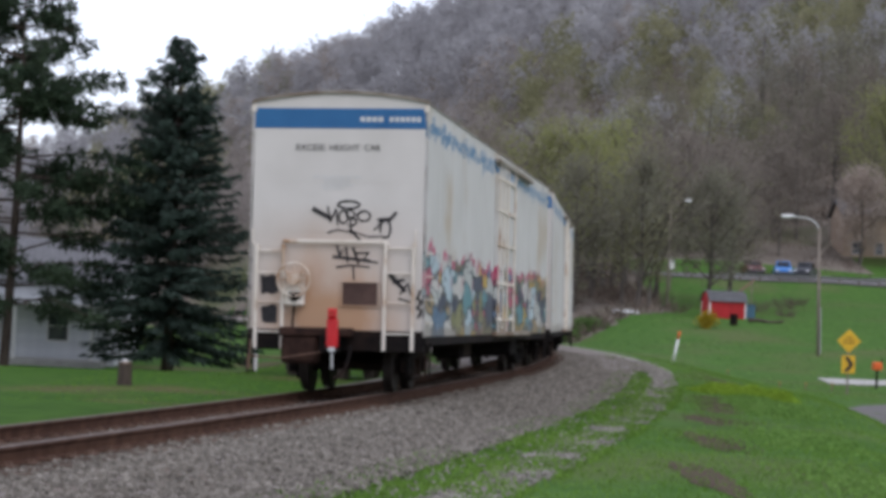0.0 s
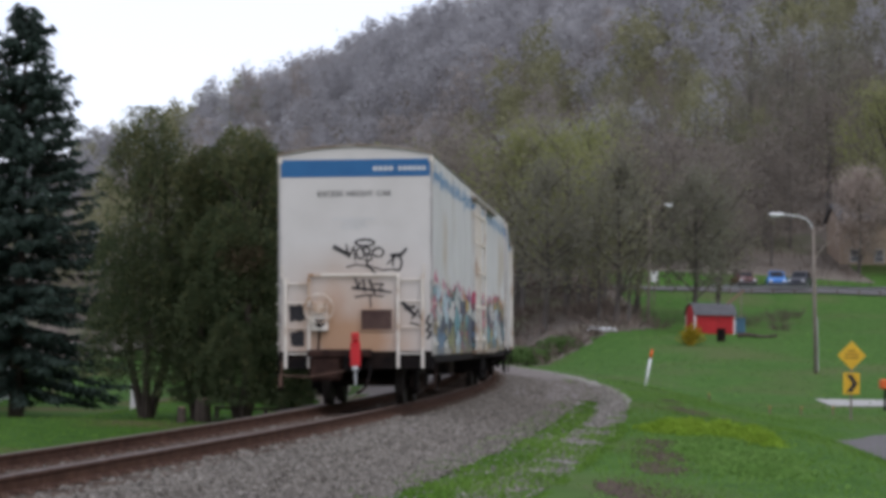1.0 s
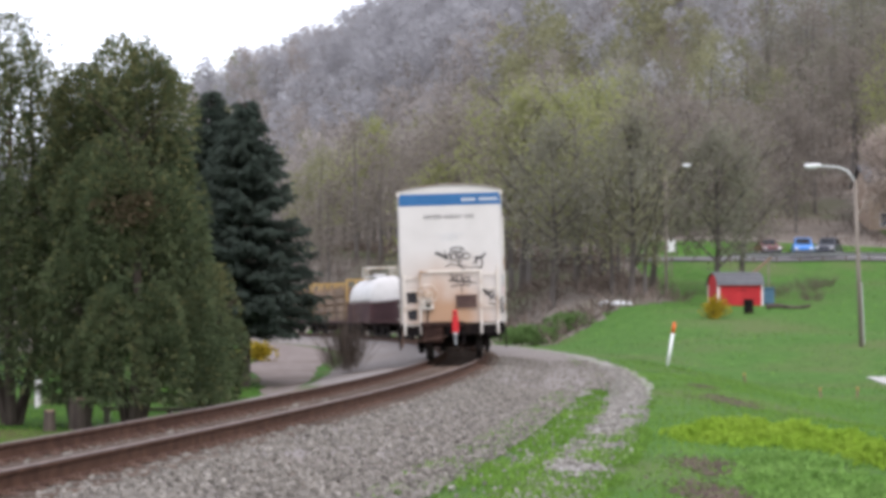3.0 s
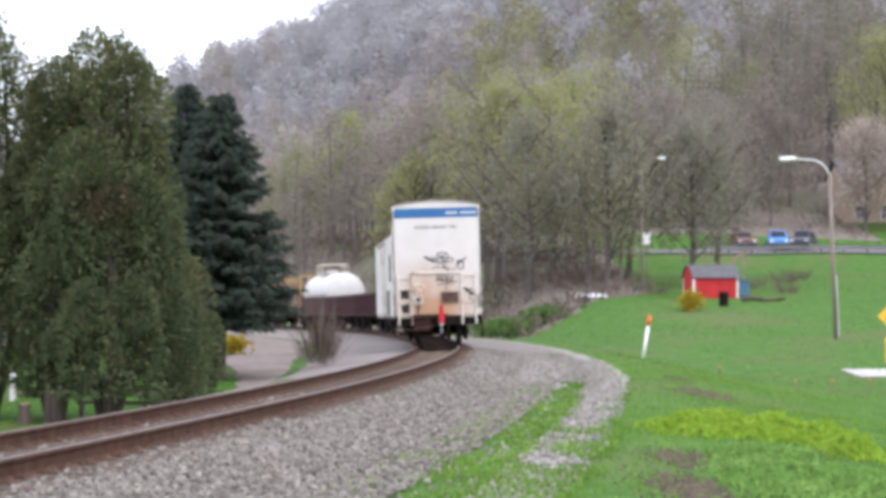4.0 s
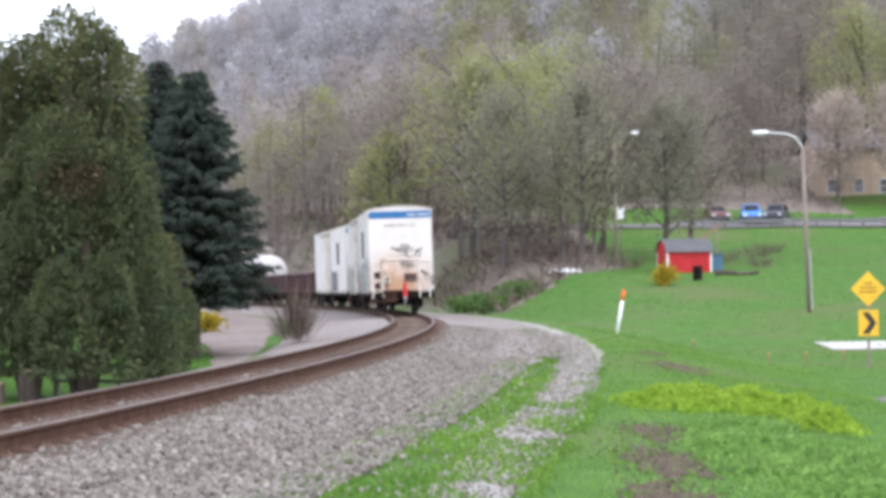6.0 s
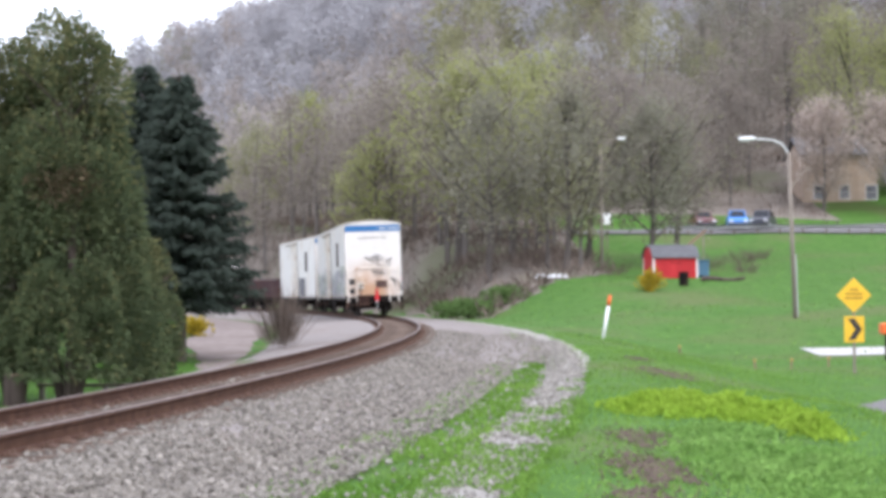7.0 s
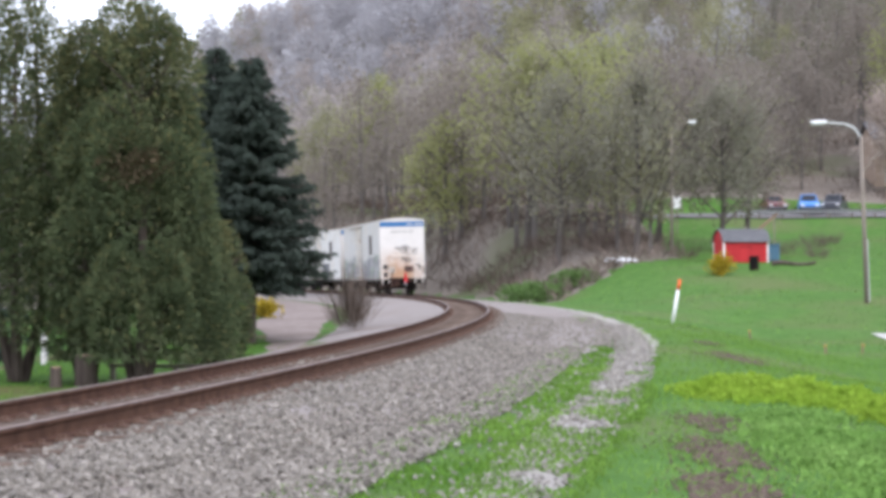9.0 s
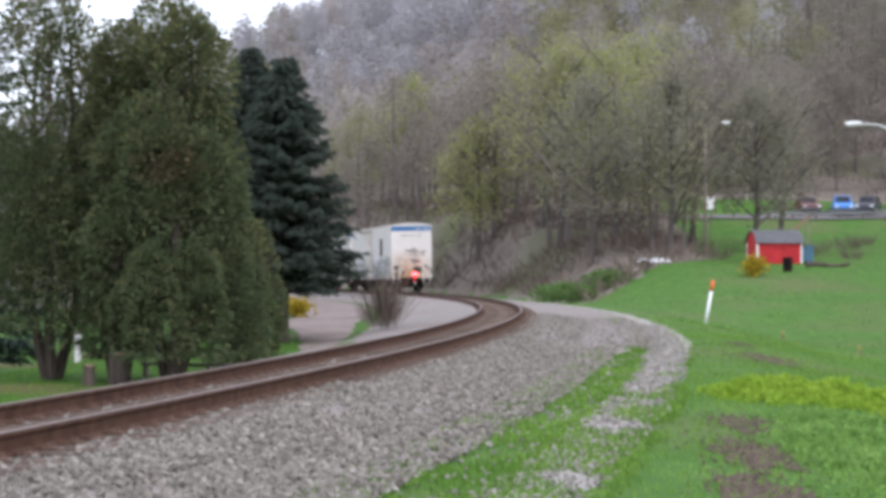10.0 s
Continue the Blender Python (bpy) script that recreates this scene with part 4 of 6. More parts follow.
    if rear:
        tags = ((((-0.43, 3.13), (-0.12, 2.97)), 0.07), (((-0.18, 3.17), (-0.13, 2.92)), 0.03), (((-0.13, 2.92), (-0.03, 3.13), (0.0, 2.86)), 0.03),
                       (arc_pts(0.10, 3.0, 0.08, 0.11, 0, 360), 0.03), (arc_pts(0.22, 3.04, 0.07, 0.08, -90, 200), 0.03), (arc_pts(0.24, 2.92, 0.09, 0.07, -120, 120), 0.03),
                       (((0.33, 3.05), (0.46, 3.10)), 0.025), (arc_pts(0.46, 3.02, 0.11, 0.09, 0, 360), 0.03), (arc_pts(0.19, 3.21, 0.19, 0.065, 0, 360, 16), 0.035),
                       (((-0.17, 2.72), (0.0, 2.78), (0.22, 2.74), (0.33, 2.70)), 0.025), (((0.22, 2.78), (0.31, 2.70), (0.40, 2.60)), 0.04), (((0.22, 2.96), (0.25, 2.76), (0.55, 2.66), (0.80, 2.68)), 0.022),
                       (arc_pts(0.84, 2.80, 0.09, 0.15, -110, 200, 14), 0.035), (((0.72, 2.95), (0.92, 2.97), (1.02, 3.08)), 0.06), (((0.64, 2.78), (0.78, 2.92)), 0.025),
                       (((-0.06, 2.36), (0.58, 2.30)), 0.045), (((0.0, 2.55), (0.05, 2.36), (0.10, 2.48)), 0.035), (((0.16, 2.53), (0.19, 2.28)), 0.035), (((0.28, 2.52), (0.38, 2.25)), 0.04),
                       (((0.32, 2.42), (0.56, 2.44), (0.46, 2.30), (0.72, 2.27)), 0.03), (((0.0, 2.18), (0.25, 2.22), (0.57, 2.19)), 0.03), (((0.29, 2.20), (0.31, 1.97)), 0.025),
                       (((0.94, 2.07), (1.08, 1.92), (1.20, 1.80)), 0.07), (((1.0, 1.94), (1.18, 1.98)), 0.05), (((1.12, 1.74), (1.25, 1.92), (1.30, 1.74)), 0.03), (((1.10, 1.66), (1.30, 1.60)), 0.03),
                       (((1.47, 1.80), (1.42, 1.66), (1.50, 1.62), (1.42, 1.50), (1.50, 1.46), (1.44, 1.34)), 0.04))
        for low, high, left, right in ((2.58, 4.0, -2, 2), (1.95, 2.58, -2, 0.8), (1.0, 2.3, 0.9, 1.38), (1.0, 2.3, 1.38, 2)):
            bm = bmesh.new()
            for pts, w in tags:
                if low < pts[0][1] <= high and left < pts[0][0] <= right:
                    stroke(bm, [(x, z + (0.05 if z > 2.58 else 0)) for x, z in pts], w, -0.010)
            part("spray_tag", bm, M_TAG, car, "black sprayed scribble")
        rng = random.Random(3)
        for cx, cz, rx, rz in ((-1.17, 1.86, 0.17, 0.19), (-1.17, 1.36, 0.15, 0.17)):
            bm = bmesh.new()
            ring = [bm.verts.new((cx + rx * rng.uniform(0.8, 1.15) * max(-0.9, min(0.9, 1.3 * math.cos(t * 0.4488))), -0.008, cz + rz * rng.uniform(0.8, 1.1) * max(-0.9, min(0.9, 1.3 * math.sin(t * 0.4488))))) for t in range(14)]
            bm.faces.new(ring)
            part("black_patch", bm, M_TAG, car, "black sprayed patch behind the ladder")
        # the end-of-train marker hangs on the coupler
        eot = box_part("end_marker", (0.00, 0.19, -0.78, -0.62, 0.80, 1.30), M_RED, car, "bright red end-of-train marker", 0.03)
        bm = bmesh.new()
        add_box(bm, 0.02, 0.17, -0.80, -0.66, 1.30, 1.47, 0.02)
        part("marker_head", bm, M_RED, eot)
        bm = bmesh.new()
        add_tube(bm, (0.095, -0.80, 1.385), (0.095, -0.82, 1.385), 0.05, seg=14)
        part("marker_lens", bm, M_LENS, eot, "red lamp lens")
        bm = bmesh.new()
        for k in range(9):
            a0, a1 = radians(-150 + k * 13.33), radians(-150 + (k + 1) * 13.33)
            bm.faces.new([bm.verts.new((0.075 * math.cos(a), 0.075 * math.sin(a), z)) for a, z in ((a0, -0.065), (a1, -0.065), (a1, 0.065), (a0, 0.065))])
        bmesh.ops.solidify(bm, geom=bm.faces[:], thickness=0.004)
        beacon = part("flasher", bm, M_FLASH, eot, "glowing red turning flasher")
        FLASHERS.append(beacon)
        bm = bmesh.new()
        add_tube(bm, (0.09, -0.7, 0.82), (0.09, -0.66, 0.45), 0.02, seg=6)
        add_box(bm, 0.04, 0.15, -0.79, -0.66, 0.74, 0.81, 0.01)
        part("marker_clamp", bm, M_GALV, eot)
    # underframe
    box_part("centre_sill", (-0.30, 0.30, 0.35, L - 0.35, 0.72, 1.0), M_BLACK, car)
    bm = bmesh.new()
    for k in range(1, 12):
        add_box(bm, -1.45, 1.45, k * L / 12 - 0.05, k * L / 12 + 0.05, 0.84, 1.0)
    part("cross_bearers", bm, M_BLACK, car)
    box_part("brake_reservoir", (0.45, 1.1, 8.2, 9.6, 0.50, 0.92), M_BLACK, car, bevel=0.08)
    box_part("fuel_tank", (-1.3, -0.4, 11.0, 13.2, 0.45, 0.95), M_BLACK, car, bevel=0.08)
    box_part("equipment_box", (0.5, 1.4, 14.5, 15.6, 0.50, 0.95), M_BLACK, car, bevel=0.04)
    truck_parts(car, 2.3)
    truck_parts(car, L - 2.3)
    return car


def under(car, L, z=1.0):
    box_part("centre_sill", (-0.32, 0.32, 0.2, L - 0.2, 0.72, z), M_BLACK, car)
    truck_parts(car, 1.9)
    truck_parts(car, L - 1.9)
    coupler_parts(car, 0.2, -1)
    coupler_parts(car, L - 0.2, 1)


def gondola(L):
    car = empty("gondola_car", label="dark maroon open gondola with ribbed sides", category="freight car", group="cars of the train")
    box_part("floor_pan", (-1.45, 1.45, 0.1, L - 0.1, 1.0, 1.15), M_MAROON, car)
    for s in (-1, 1):
        wall = box_part("side_wall", (*sorted((s * 1.40, s * 1.46)), 0.0, L, 1.0, 2.35), M_MAROON, car, bevel=0.01)
        box_part("top_chord", (*sorted((s * 1.36, s * 1.53)), 0.0, L, 2.35, 2.46), M_MAROON, wall, bevel=0.02)
        bm = bmesh.new()
        add_box(bm, -0.055, 0.055, -0.07, 0.07, 1.02, 2.35, 0.015)
        post = part("side_post", bm, M_MAROON, wall)
        post.matrix_basis = pose(s * 1.50, 0.4, 0)
        for k in range(1, 13):
            shared("side_post", post.data, wall, pose(s * 1.50, 0.4 + k * (L - 0.8) / 12, 0))
    for y in (0.0, L - 0.08):
        box_part("end_wall", (-1.40, 1.40, y, y + 0.08, 1.0, 2.43), M_MAROON, car, bevel=0.01)
    under(car, L)
    return car


def tank_car(L):
    car = empty("tank_car", label="white tank car with platform rails and low maroon sides", category="freight car", group="cars of the train")
    rows, seg = [], 28
    bm = bmesh.new()
    prof = [(0.55, 0.02)] + [(0.55 + 0.55 * (1 - math.cos(radians(a))), 1.5 * math.sin(radians(a))) for a in (18, 36, 54, 72, 90)]
    prof += [(L - y, r) for y, r in prof[::-1]]
    for y, r in prof:
        rows.append([bm.verts.new((r * math.cos(6.2832 * k / seg), y, 2.72 + r * math.sin(6.2832 * k / seg))) for k in range(seg)])
    for a, b in zip(rows, rows[1:]):
        for k in range(seg):
            bm.faces.new((a[k], a[(k + 1) % seg], b[(k + 1) % seg], b[k]))
    part("tank", bm, M_TANK, car, smooth=True)
    bm = bmesh.new()
    add_tube(bm, (0, L / 2, 4.15), (0, L / 2, 4.5), 0.45, seg=18)
    part("dome", bm, M_TANK, car)
    deck = box_part("platform", (-1.0, 1.0, L / 2 - 1.6, L / 2 + 1.6, 4.24, 4.30), M_GALV, car)
    bm = bmesh.new()
    for x in (-1.0, 1.0):
        for y in (-1.6, 0, 1.6):
            add_tube(bm, (x, L / 2 + y, 4.3), (x, L / 2 + y, 4.95), 0.03, seg=6)
        add_tube(bm, (x, L / 2 - 1.6, 4.95), (x, L / 2 + 1.6, 4.95), 0.03, seg=6)
    for y in (-1.6, 1.6):
        add_tube(bm, (-1.0, L / 2 + y, 4.95), (1.0, L / 2 + y, 4.95), 0.03, seg=6)
    part("platform_rail", bm, M_CREAM, deck)
    for y in (2.2, L - 2.2):
        box_part("saddle", (-1.3, 1.3, y - 0.3, y + 0.3, 0.95, 1.75), M_BLACK, car, bevel=0.03)
    for s in (-1, 1):
        wall = box_part("side_wall", (*sorted((s * 1.53, s * 1.58)), 0.1, L - 0.1, 1.0, 2.45), M_MAROON, car, "maroon ribbed side", bevel=0.01)
        bm = bmesh.new()
        add_box(bm, -0.04, 0.04, -0.07, 0.07, 1.02, 2.62, 0.012)
        post = part("side_post", bm, M_MAROON, wall)
        post.matrix_basis = pose(s * 1.62, 0.5, 0)
        for k in range(1, 9):
            shared("side_post", post.data, wall, pose(s * 1.62, 0.5 + k * (L - 1.0) / 8, 0))
    for y in (0.1, L - 0.16):
        box_part("end_wall", (-1.53, 1.53, y, y + 0.06, 1.0, 2.45), M_MAROON, car, bevel=0.01)
    bm = bmesh.new()
    for y in (0.25, L - 0.25):
        add_pipe(bm, [(-1.3, y, 1.1), (-1.3, y, 2.1), (1.3, y, 2.1), (1.3, y, 1.1)], 0.025)
    part("end_rails", bm, M_CREAM, car)
    box_part("end_platform", (-1.35, 1.35, 0.0, 1.2, 0.98, 1.08), M_BLACK, car)
    box_part("end_platform", (-1.35, 1.35, L - 1.2, L, 0.98, 1.08), M_BLACK, car)
    under(car, L)
    return car


def lumber_car(L):
    car = empty("bulkhead_flat_car", label="flat car stacked with brown lumber between yellow bulkheads", category="freight car", group="cars of the train")
    box_part("deck", (-1.5, 1.5, 0.0, L, 1.0, 1.16), M_MAROON, car, bevel=0.02)
    for y in (0.25, L - 0.35):
        bm = bmesh.new()
        for x in (-1.4, -0.7, 0, 0.7, 1.4):
            add_box(bm, x - 0.06, x + 0.06, y - 0.08, y + 0.08, 1.16, 4.3, 0.01)
        add_box(bm, -1.46, 1.46, y - 0.06, y + 0.06, 4.2, 4.32)
        part("bulkhead", bm, M_STAKE, car, "yellow-brown bulkhead posts")
    bm = bmesh.new()
    add_box(bm, -0.05, 0.05, -0.06, 0.06, 1.1, 3.9, 0.01)
    st = part("stake", bm, M_LUMBER, car)
    st.matrix_basis = pose(-1.48, 1.2, 0)
    for s in (-1, 1):
        for j in range(4):
            if (s, j) != (-1, 0):
                shared("stake", st.data, car, pose(s * 1.48, 1.2 + j * (L - 2.4) / 3, 0))
    bm = bmesh.new()
    add_box(bm, -0.66, 0.66, -1.15, 1.15, 0, 0.50, 0.02)
    bundle = part("lumber_bundle", bm, M_LUMBER, car, "strapped bundle of sawn boards")
    bundle.matrix_basis = pose(-0.70, 1.7, 1.24)
    for j in range(8):
        for s in (-0.70, 0.70):
            for z in range(4):
                if (j, s, z) != (0, -0.70, 0):
                    shared("lumber_bundle", bundle.data, car, pose(s, 1.7 + j * (L - 3.4) / 7, 1.24 + z * 0.62))
    bm = bmesh.new()
    add_box(bm, -1.42, 1.42, -0.05, 0.05, 0.0, 0.078)
    bearer = part("bearer", bm, M_LUMBER, car)
    bearer.matrix_basis = pose(0, 1.7, 1.161)
    for j in range(8):
        for z in range(5):
            if (j, z) != (0, 0):
                shared("bearer", bearer.data, car, pose(0, 1.7 + j * (L - 3.4) / 7, 1.161 + z * 0.62))
    under(car, L)
    return car


TRAIN = []
offset = 0.0
for kind, length in (("reefer_a", L_REEFER), ("reefer_b", L_REEFER), ("gondola", 15.0), ("gondola", 14.8), ("tank", 14.5), ("lumber", 19.0), ("lumber", 19.0)):
    if kind == "reefer_a":
        thing = reefer(True, M_SIDE_A, M_SIDE_FAR_A, "tall white refrigerator car with blue band, rust and graffiti")
    elif kind == "reefer_b":
        thing = reefer(False, M_SIDE_B, M_SIDE_FAR_B, "tall white refrigerator car with a blue end band")
    elif kind == "gondola":
        thing = gondola(length)
    elif kind == "tank":
        thing = tank_car(length)
    else:
        thing = lumber_car(length)
    TRAIN.append((thing, offset, length))
    offset += length + (2.15 if kind.startswith("reefer") else 1.15)


# ---- trees and plants
def tubes(segments, sides=6):
    """Tapered limbs as arrays: (p0, r0, p1, r1) each."""
    ang = np.arange(sides) * 2 * np.pi / sides
    vs, fs, k = [], [], 0
    for p0, r0, p1, r1 in segments:
        p0, p1 = np.asarray(p0, float), np.asarray(p1, float)
        d = unit(p1 - p0)
        u = unit(np.cross(d, (0.3, 0.9, 0.2)))
        w = np.cross(d, u)
        ring = np.cos(ang)[:, None] * u + np.sin(ang)[:, None] * w
        vs += [p0 + ring * r0, p1 + ring * r1]
        i = np.arange(sides)
        j = (i + 1) % sides
        fs.append(np.stack([i, j, j + sides, i + sides], 1) + k)
        k += 2 * sides
    return np.concatenate(vs), np.concatenate(fs)


def plant(name, base, label, category, group, wood, crowns, wood_mat):
    """A tree: trunk and crown as parts of one thing standing at base."""
    tree = empty(name, Matrix.Translation(base), label=label, category=category, group=group)
    if wood is not None:
        ob = new("trunk", raw_mesh("trunk", *wood, [wood_mat]))
        ob.parent = tree
    for nm, (v, f), m in crowns:
        ob = new(nm, raw_mesh(nm, v, f, [m]))
        ob.parent = tree
    return tree


def cedar(x, y, h, r, clear, seed, label, sparse_top=False, stems=3, count=24000, dead=None):
    rng = np.random.default_rng(seed)
    z0 = ground_z(x, y) - 0.05
    wood = []
    for k in range(stems):
        a = 6.28 * k / stems + rng.uniform(0, 1)
        d = np.array([math.cos(a), math.sin(a), 0])
        foot, knee, head = d * 0.10, d * r * 0.28 + (0, 0, h * 0.2), d * r * 0.2 + (0, 0, h * 0.86)
        wood += [(foot, 0.15, knee, 0.11), (knee, 0.11, head, 0.03)]
        for j in range(9):
            t = rng.uniform(0.12, 0.9)
            p = knee + (head - knee) * t
            b = rng.uniform(0, 6.28)
            wood.append((p, 0.035, p + np.array([math.cos(b), math.sin(b), 0.7]) * r * rng.uniform(0.4, 0.75), 0.008))
    # lobes: upright tufts of foliage that make an uneven column
    lobes = []
    for k in range(110 if sparse_top else 64):
        t = rng.uniform(0, 1) ** 1.05
        a = rng.uniform(0, 6.28)
        rr = r * (1 - t ** 2.6) ** 0.5 * rng.uniform(0.35, 0.74)
        if sparse_top and 0.52 < t < 0.84 and rng.uniform(0, 1) < 0.72:
            continue
        lobes.append((rr * math.cos(a), rr * math.sin(a), clear + (h - clear) * t * 0.88, r * rng.uniform(0.24, 0.42), rng.uniform(0.7, 1.25)))
    lobes = np.array(lobes)
    top = np.argmax(lobes[:, 2])
    lobes[top, 2] = h - lobes[top, 3] * 1.5
    pick = rng.integers(0, len(lobes), count)
    n = len(pick)
    d = unit(rng.normal(size=(n, 3)))
    d[:, 2] = np.abs(d[:, 2]) * np.where(rng.uniform(0, 1, n) < 0.8, 1, -1)
    rad = lobes[pick, 3] * rng.uniform(0.55, 1.0, n) ** 0.5
    p = lobes[pick, :3] + d * rad[:, None] * np.array([1, 1, 1.9])
    p[:, 2] = np.clip(p[:, 2], clear * rng.uniform(0.75, 1.0, n), h * 1.02)
    out = d + np.array([0, 0, 0.3]) + rng.normal(size=(n, 3)) * 0.3
    tips = rng.uniform(0, 1, n) < 0.10 + 0.45 * np.clip((p[:, 2] / h - 0.5) * 2, 0, 1)
    crowns = []
    if dead:
        gone = ((p[:, 0] + x - dead[0]) / 0.55) ** 2 + ((p[:, 2] + z0 - dead[1]) / 0.34) ** 2 + rng.normal(size=n) * 0.8 < 0.7
        crowns.append(("dead_foliage", sprays(p[gone], out[gone], 0.15, 0.07, 0.25, rng), M_DEAD))
        p, out, tips = p[~gone], out[~gone], tips[~gone]
    green, tip = sprays(p[~tips], out[~tips], 0.12, 0.05, 0.25, rng), sprays(p[tips], out[tips], 0.115, 0.045, 0.25, rng)
    return plant("cedar_tree", (x, y, z0), label, "tree", "evergreens by the track", tubes(wood), [("crown", green, M_CEDAR), ("upper_crown", tip, M_CEDARTIP)] + crowns, M_BARK)


def spruce(x, y, h, r, clear, seed, label, material, levels=30, per=11, taper=0.82):
    rng = np.random.default_rng(seed)
    z0 = ground_z(x, y) - 0.05
    wood = [((0, 0, 0), 0.02 * h, (0, 0, h * 0.5), 0.012 * h), ((0, 0, h * 0.5), 0.012 * h, (0, 0, h * 0.99), 0.012)]
    pts, dirs = [], []
    for k in range(levels):
        t = (k + rng.uniform(-0.3, 0.3)) / levels
        reach = r * (1 - t) ** taper * (0.55 + 0.45 * min(1, (t + 0.06) * 7)) + 0.10
        for j in range(per if t < 0.8 else 7):
            a = rng.uniform(0, 6.283)
            zc = clear + (h * 0.98 - clear) * min(1, max(0, t + rng.uniform(-0.6, 0.6) / levels))
            L = reach * rng.uniform(0.7, 1.08)
            rise = 0.25 + 0.5 * t
            n = max(8, int(60 * L / r) + 10)
            s = np.sort(rng.uniform(0.12, 1, n))
            u = np.array([math.cos(a), math.sin(a), 0])
            line = s[:, None] * L * u
            line[:, 2] = zc + L * (rise * s * 0.35 - 0.42 * s ** 1.5 * (1 - t) + 0.16 * s ** 4)
            if j % 2 == 0:
                wood.append(((0, 0, zc), 0.02, line[-1], 0.004))
            side = np.array([-u[1], u[0], 0])
            for q in (-1, 1):
                pts.append(line + rng.normal(size=(n, 3)) * 0.03)
                dirs.append(u * 0.7 + q * side * rng.uniform(0.5, 1.0, n)[:, None] + np.array([0, 0, -0.28]) + rng.normal(size=(n, 3)) * 0.15)
    p, d = np.concatenate(pts), np.concatenate(dirs)
    k = 0.16 + 0.010 * h
    return plant("spruce_tree", (x, y, z0), label, "tree", "evergreens by the track", tubes(wood, 5), [("crown", sprays(p, d, k * 1.1, k * 0.26, 0.2, rng), material)], M_BARK)


def pine(x, y, h, seed, label):
    rng = np.random.default_rng(seed)
    z0 = ground_z(x, y) - 0.05
    wood = [((0, 0, 0), 0.24, (0.2, 0, h * 0.45), 0.17), ((0.2, 0, h * 0.45), 0.17, (0.1, 0.1, h), 0.03)]
    pts, dirs = [], []
    for k in range(112):
        t = rng.uniform(0.10, 1) ** 0.9
        a = rng.uniform(0, 6.28)
        L = (5.9 * (1 - t) ** 0.6 + 1.0) * rng.uniform(0.6, 1.1)
        u = np.array([math.cos(a), math.sin(a), rng.uniform(-0.15, 0.35)])
        p0 = np.array([0.15, 0, h * t])
        mid, end = p0 + u * L * 0.55, p0 + u * L + (0, 0, -0.1 * L)
        wood += [(p0, 0.05, mid, 0.03), (mid, 0.03, end, 0.01)]
        for j in range(int(5 + 4 * L)):
            s = rng.uniform(0.35, 1.05)
            c = p0 + (end - p0) * s + rng.normal(size=3) * (0.32, 0.32, 0.15)
            n = 20
            d = unit(rng.normal(size=(n, 3)) + np.array([0, 0, 0.35]) + u * 0.5)
            pts.append(np.repeat(c[None], n, 0) + d * 0.03)
            dirs.append(d)
    return plant("pine_tree", (x, y, z0), label, "tree", "evergreens by the track", tubes(wood), [("crown", sprays(np.concatenate(pts), np.concatenate(dirs), 0.38, 0.08, 0.1, rng), M_PINE)], M_BARK)


def thin_sprays(pts, dirs, length, width, rng):
    """Far foliage and twigs: one slim triangle a point."""
    n = len(pts)
    d = unit(dirs)
    side = unit(np.cross(d, rng.normal(size=(n, 3)))) * (width * rng.uniform(0.6, 1.35, n))[:, None] * 0.5
    v = np.stack([pts - side, pts + side, pts + d * (length * rng.uniform(0.6, 1.35, n))[:, None]], 1).reshape(-1, 3)
    return v, np.arange(3 * n).reshape(-1, 3)


def bare_arrays(h, seed, twigs, leaves, spread=0.34, twig_w=0.05, leaf_len=0.26):
    """A leafless broad-leaved tree as arrays: wood, twigs and a scatter of buds or leaves."""
    rng = np.random.default_rng(seed)
    wood = [((0, 0, -0.4), 0.019 * h, (0.02 * h, 0, h * 0.3), 0.013 * h)]
    tips = []
    p0 = np.array([0.02 * h, 0, h * 0.3])
    top = np.array([0, 0.02 * h, h * 0.82])
    wood.append((p0, 0.013 * h, top, 0.004 * h))
    for k in range(13):
        t = rng.uniform(-0.35, 0.95)
        s = p0 + (top - p0) * t
        a = rng.uniform(0, 6.28)
        L = h * spread * (1.15 - 0.6 * t) * rng.uniform(0.7, 1.15)
        e = s + np.array([math.cos(a), math.sin(a), rng.uniform(0.6, 1.3)]) * L * 0.75
        wood.append((s, 0.007 * h, e, 0.002 * h))
        tips.append((s, e))
        for j in range(2):
            b = a + rng.uniform(-0.9, 0.9)
            s2 = s + (e - s) * rng.uniform(0.35, 0.8)
            e2 = s2 + np.array([math.cos(b), math.sin(b), rng.uniform(0.4, 1.4)]) * L * 0.45
            wood.append((s2, 0.003 * h, e2, 0.0015 * h))
            tips.append((s2, e2))
    tips.append((p0 + (top - p0) * 0.5, top))
    S, E = np.array([a for a, b in tips]), np.array([b for a, b in tips])

    def scatter(n, far):
        i = rng.integers(0, len(S), n)
        return S[i] + (E[i] - S[i]) * rng.uniform(0.25, 1.05, n)[:, None] + rng.normal(size=(n, 3)) * h * far, E[i] - S[i]

    p, d = scatter(twigs, 0.035)
    tw = sprays(p, unit(d) + rng.normal(size=(twigs, 3)) * 0.55 + np.array([0, 0, 0.25]), 0.105 * h, twig_w, 0.0, rng)
    lv = None
    if leaves:
        p, d = scatter(leaves, 0.055)
        lv = sprays(p, rng.normal(size=(leaves, 3)), leaf_len, leaf_len * 0.8, 0.1, rng)
    return tubes(wood, 5), tw, lv


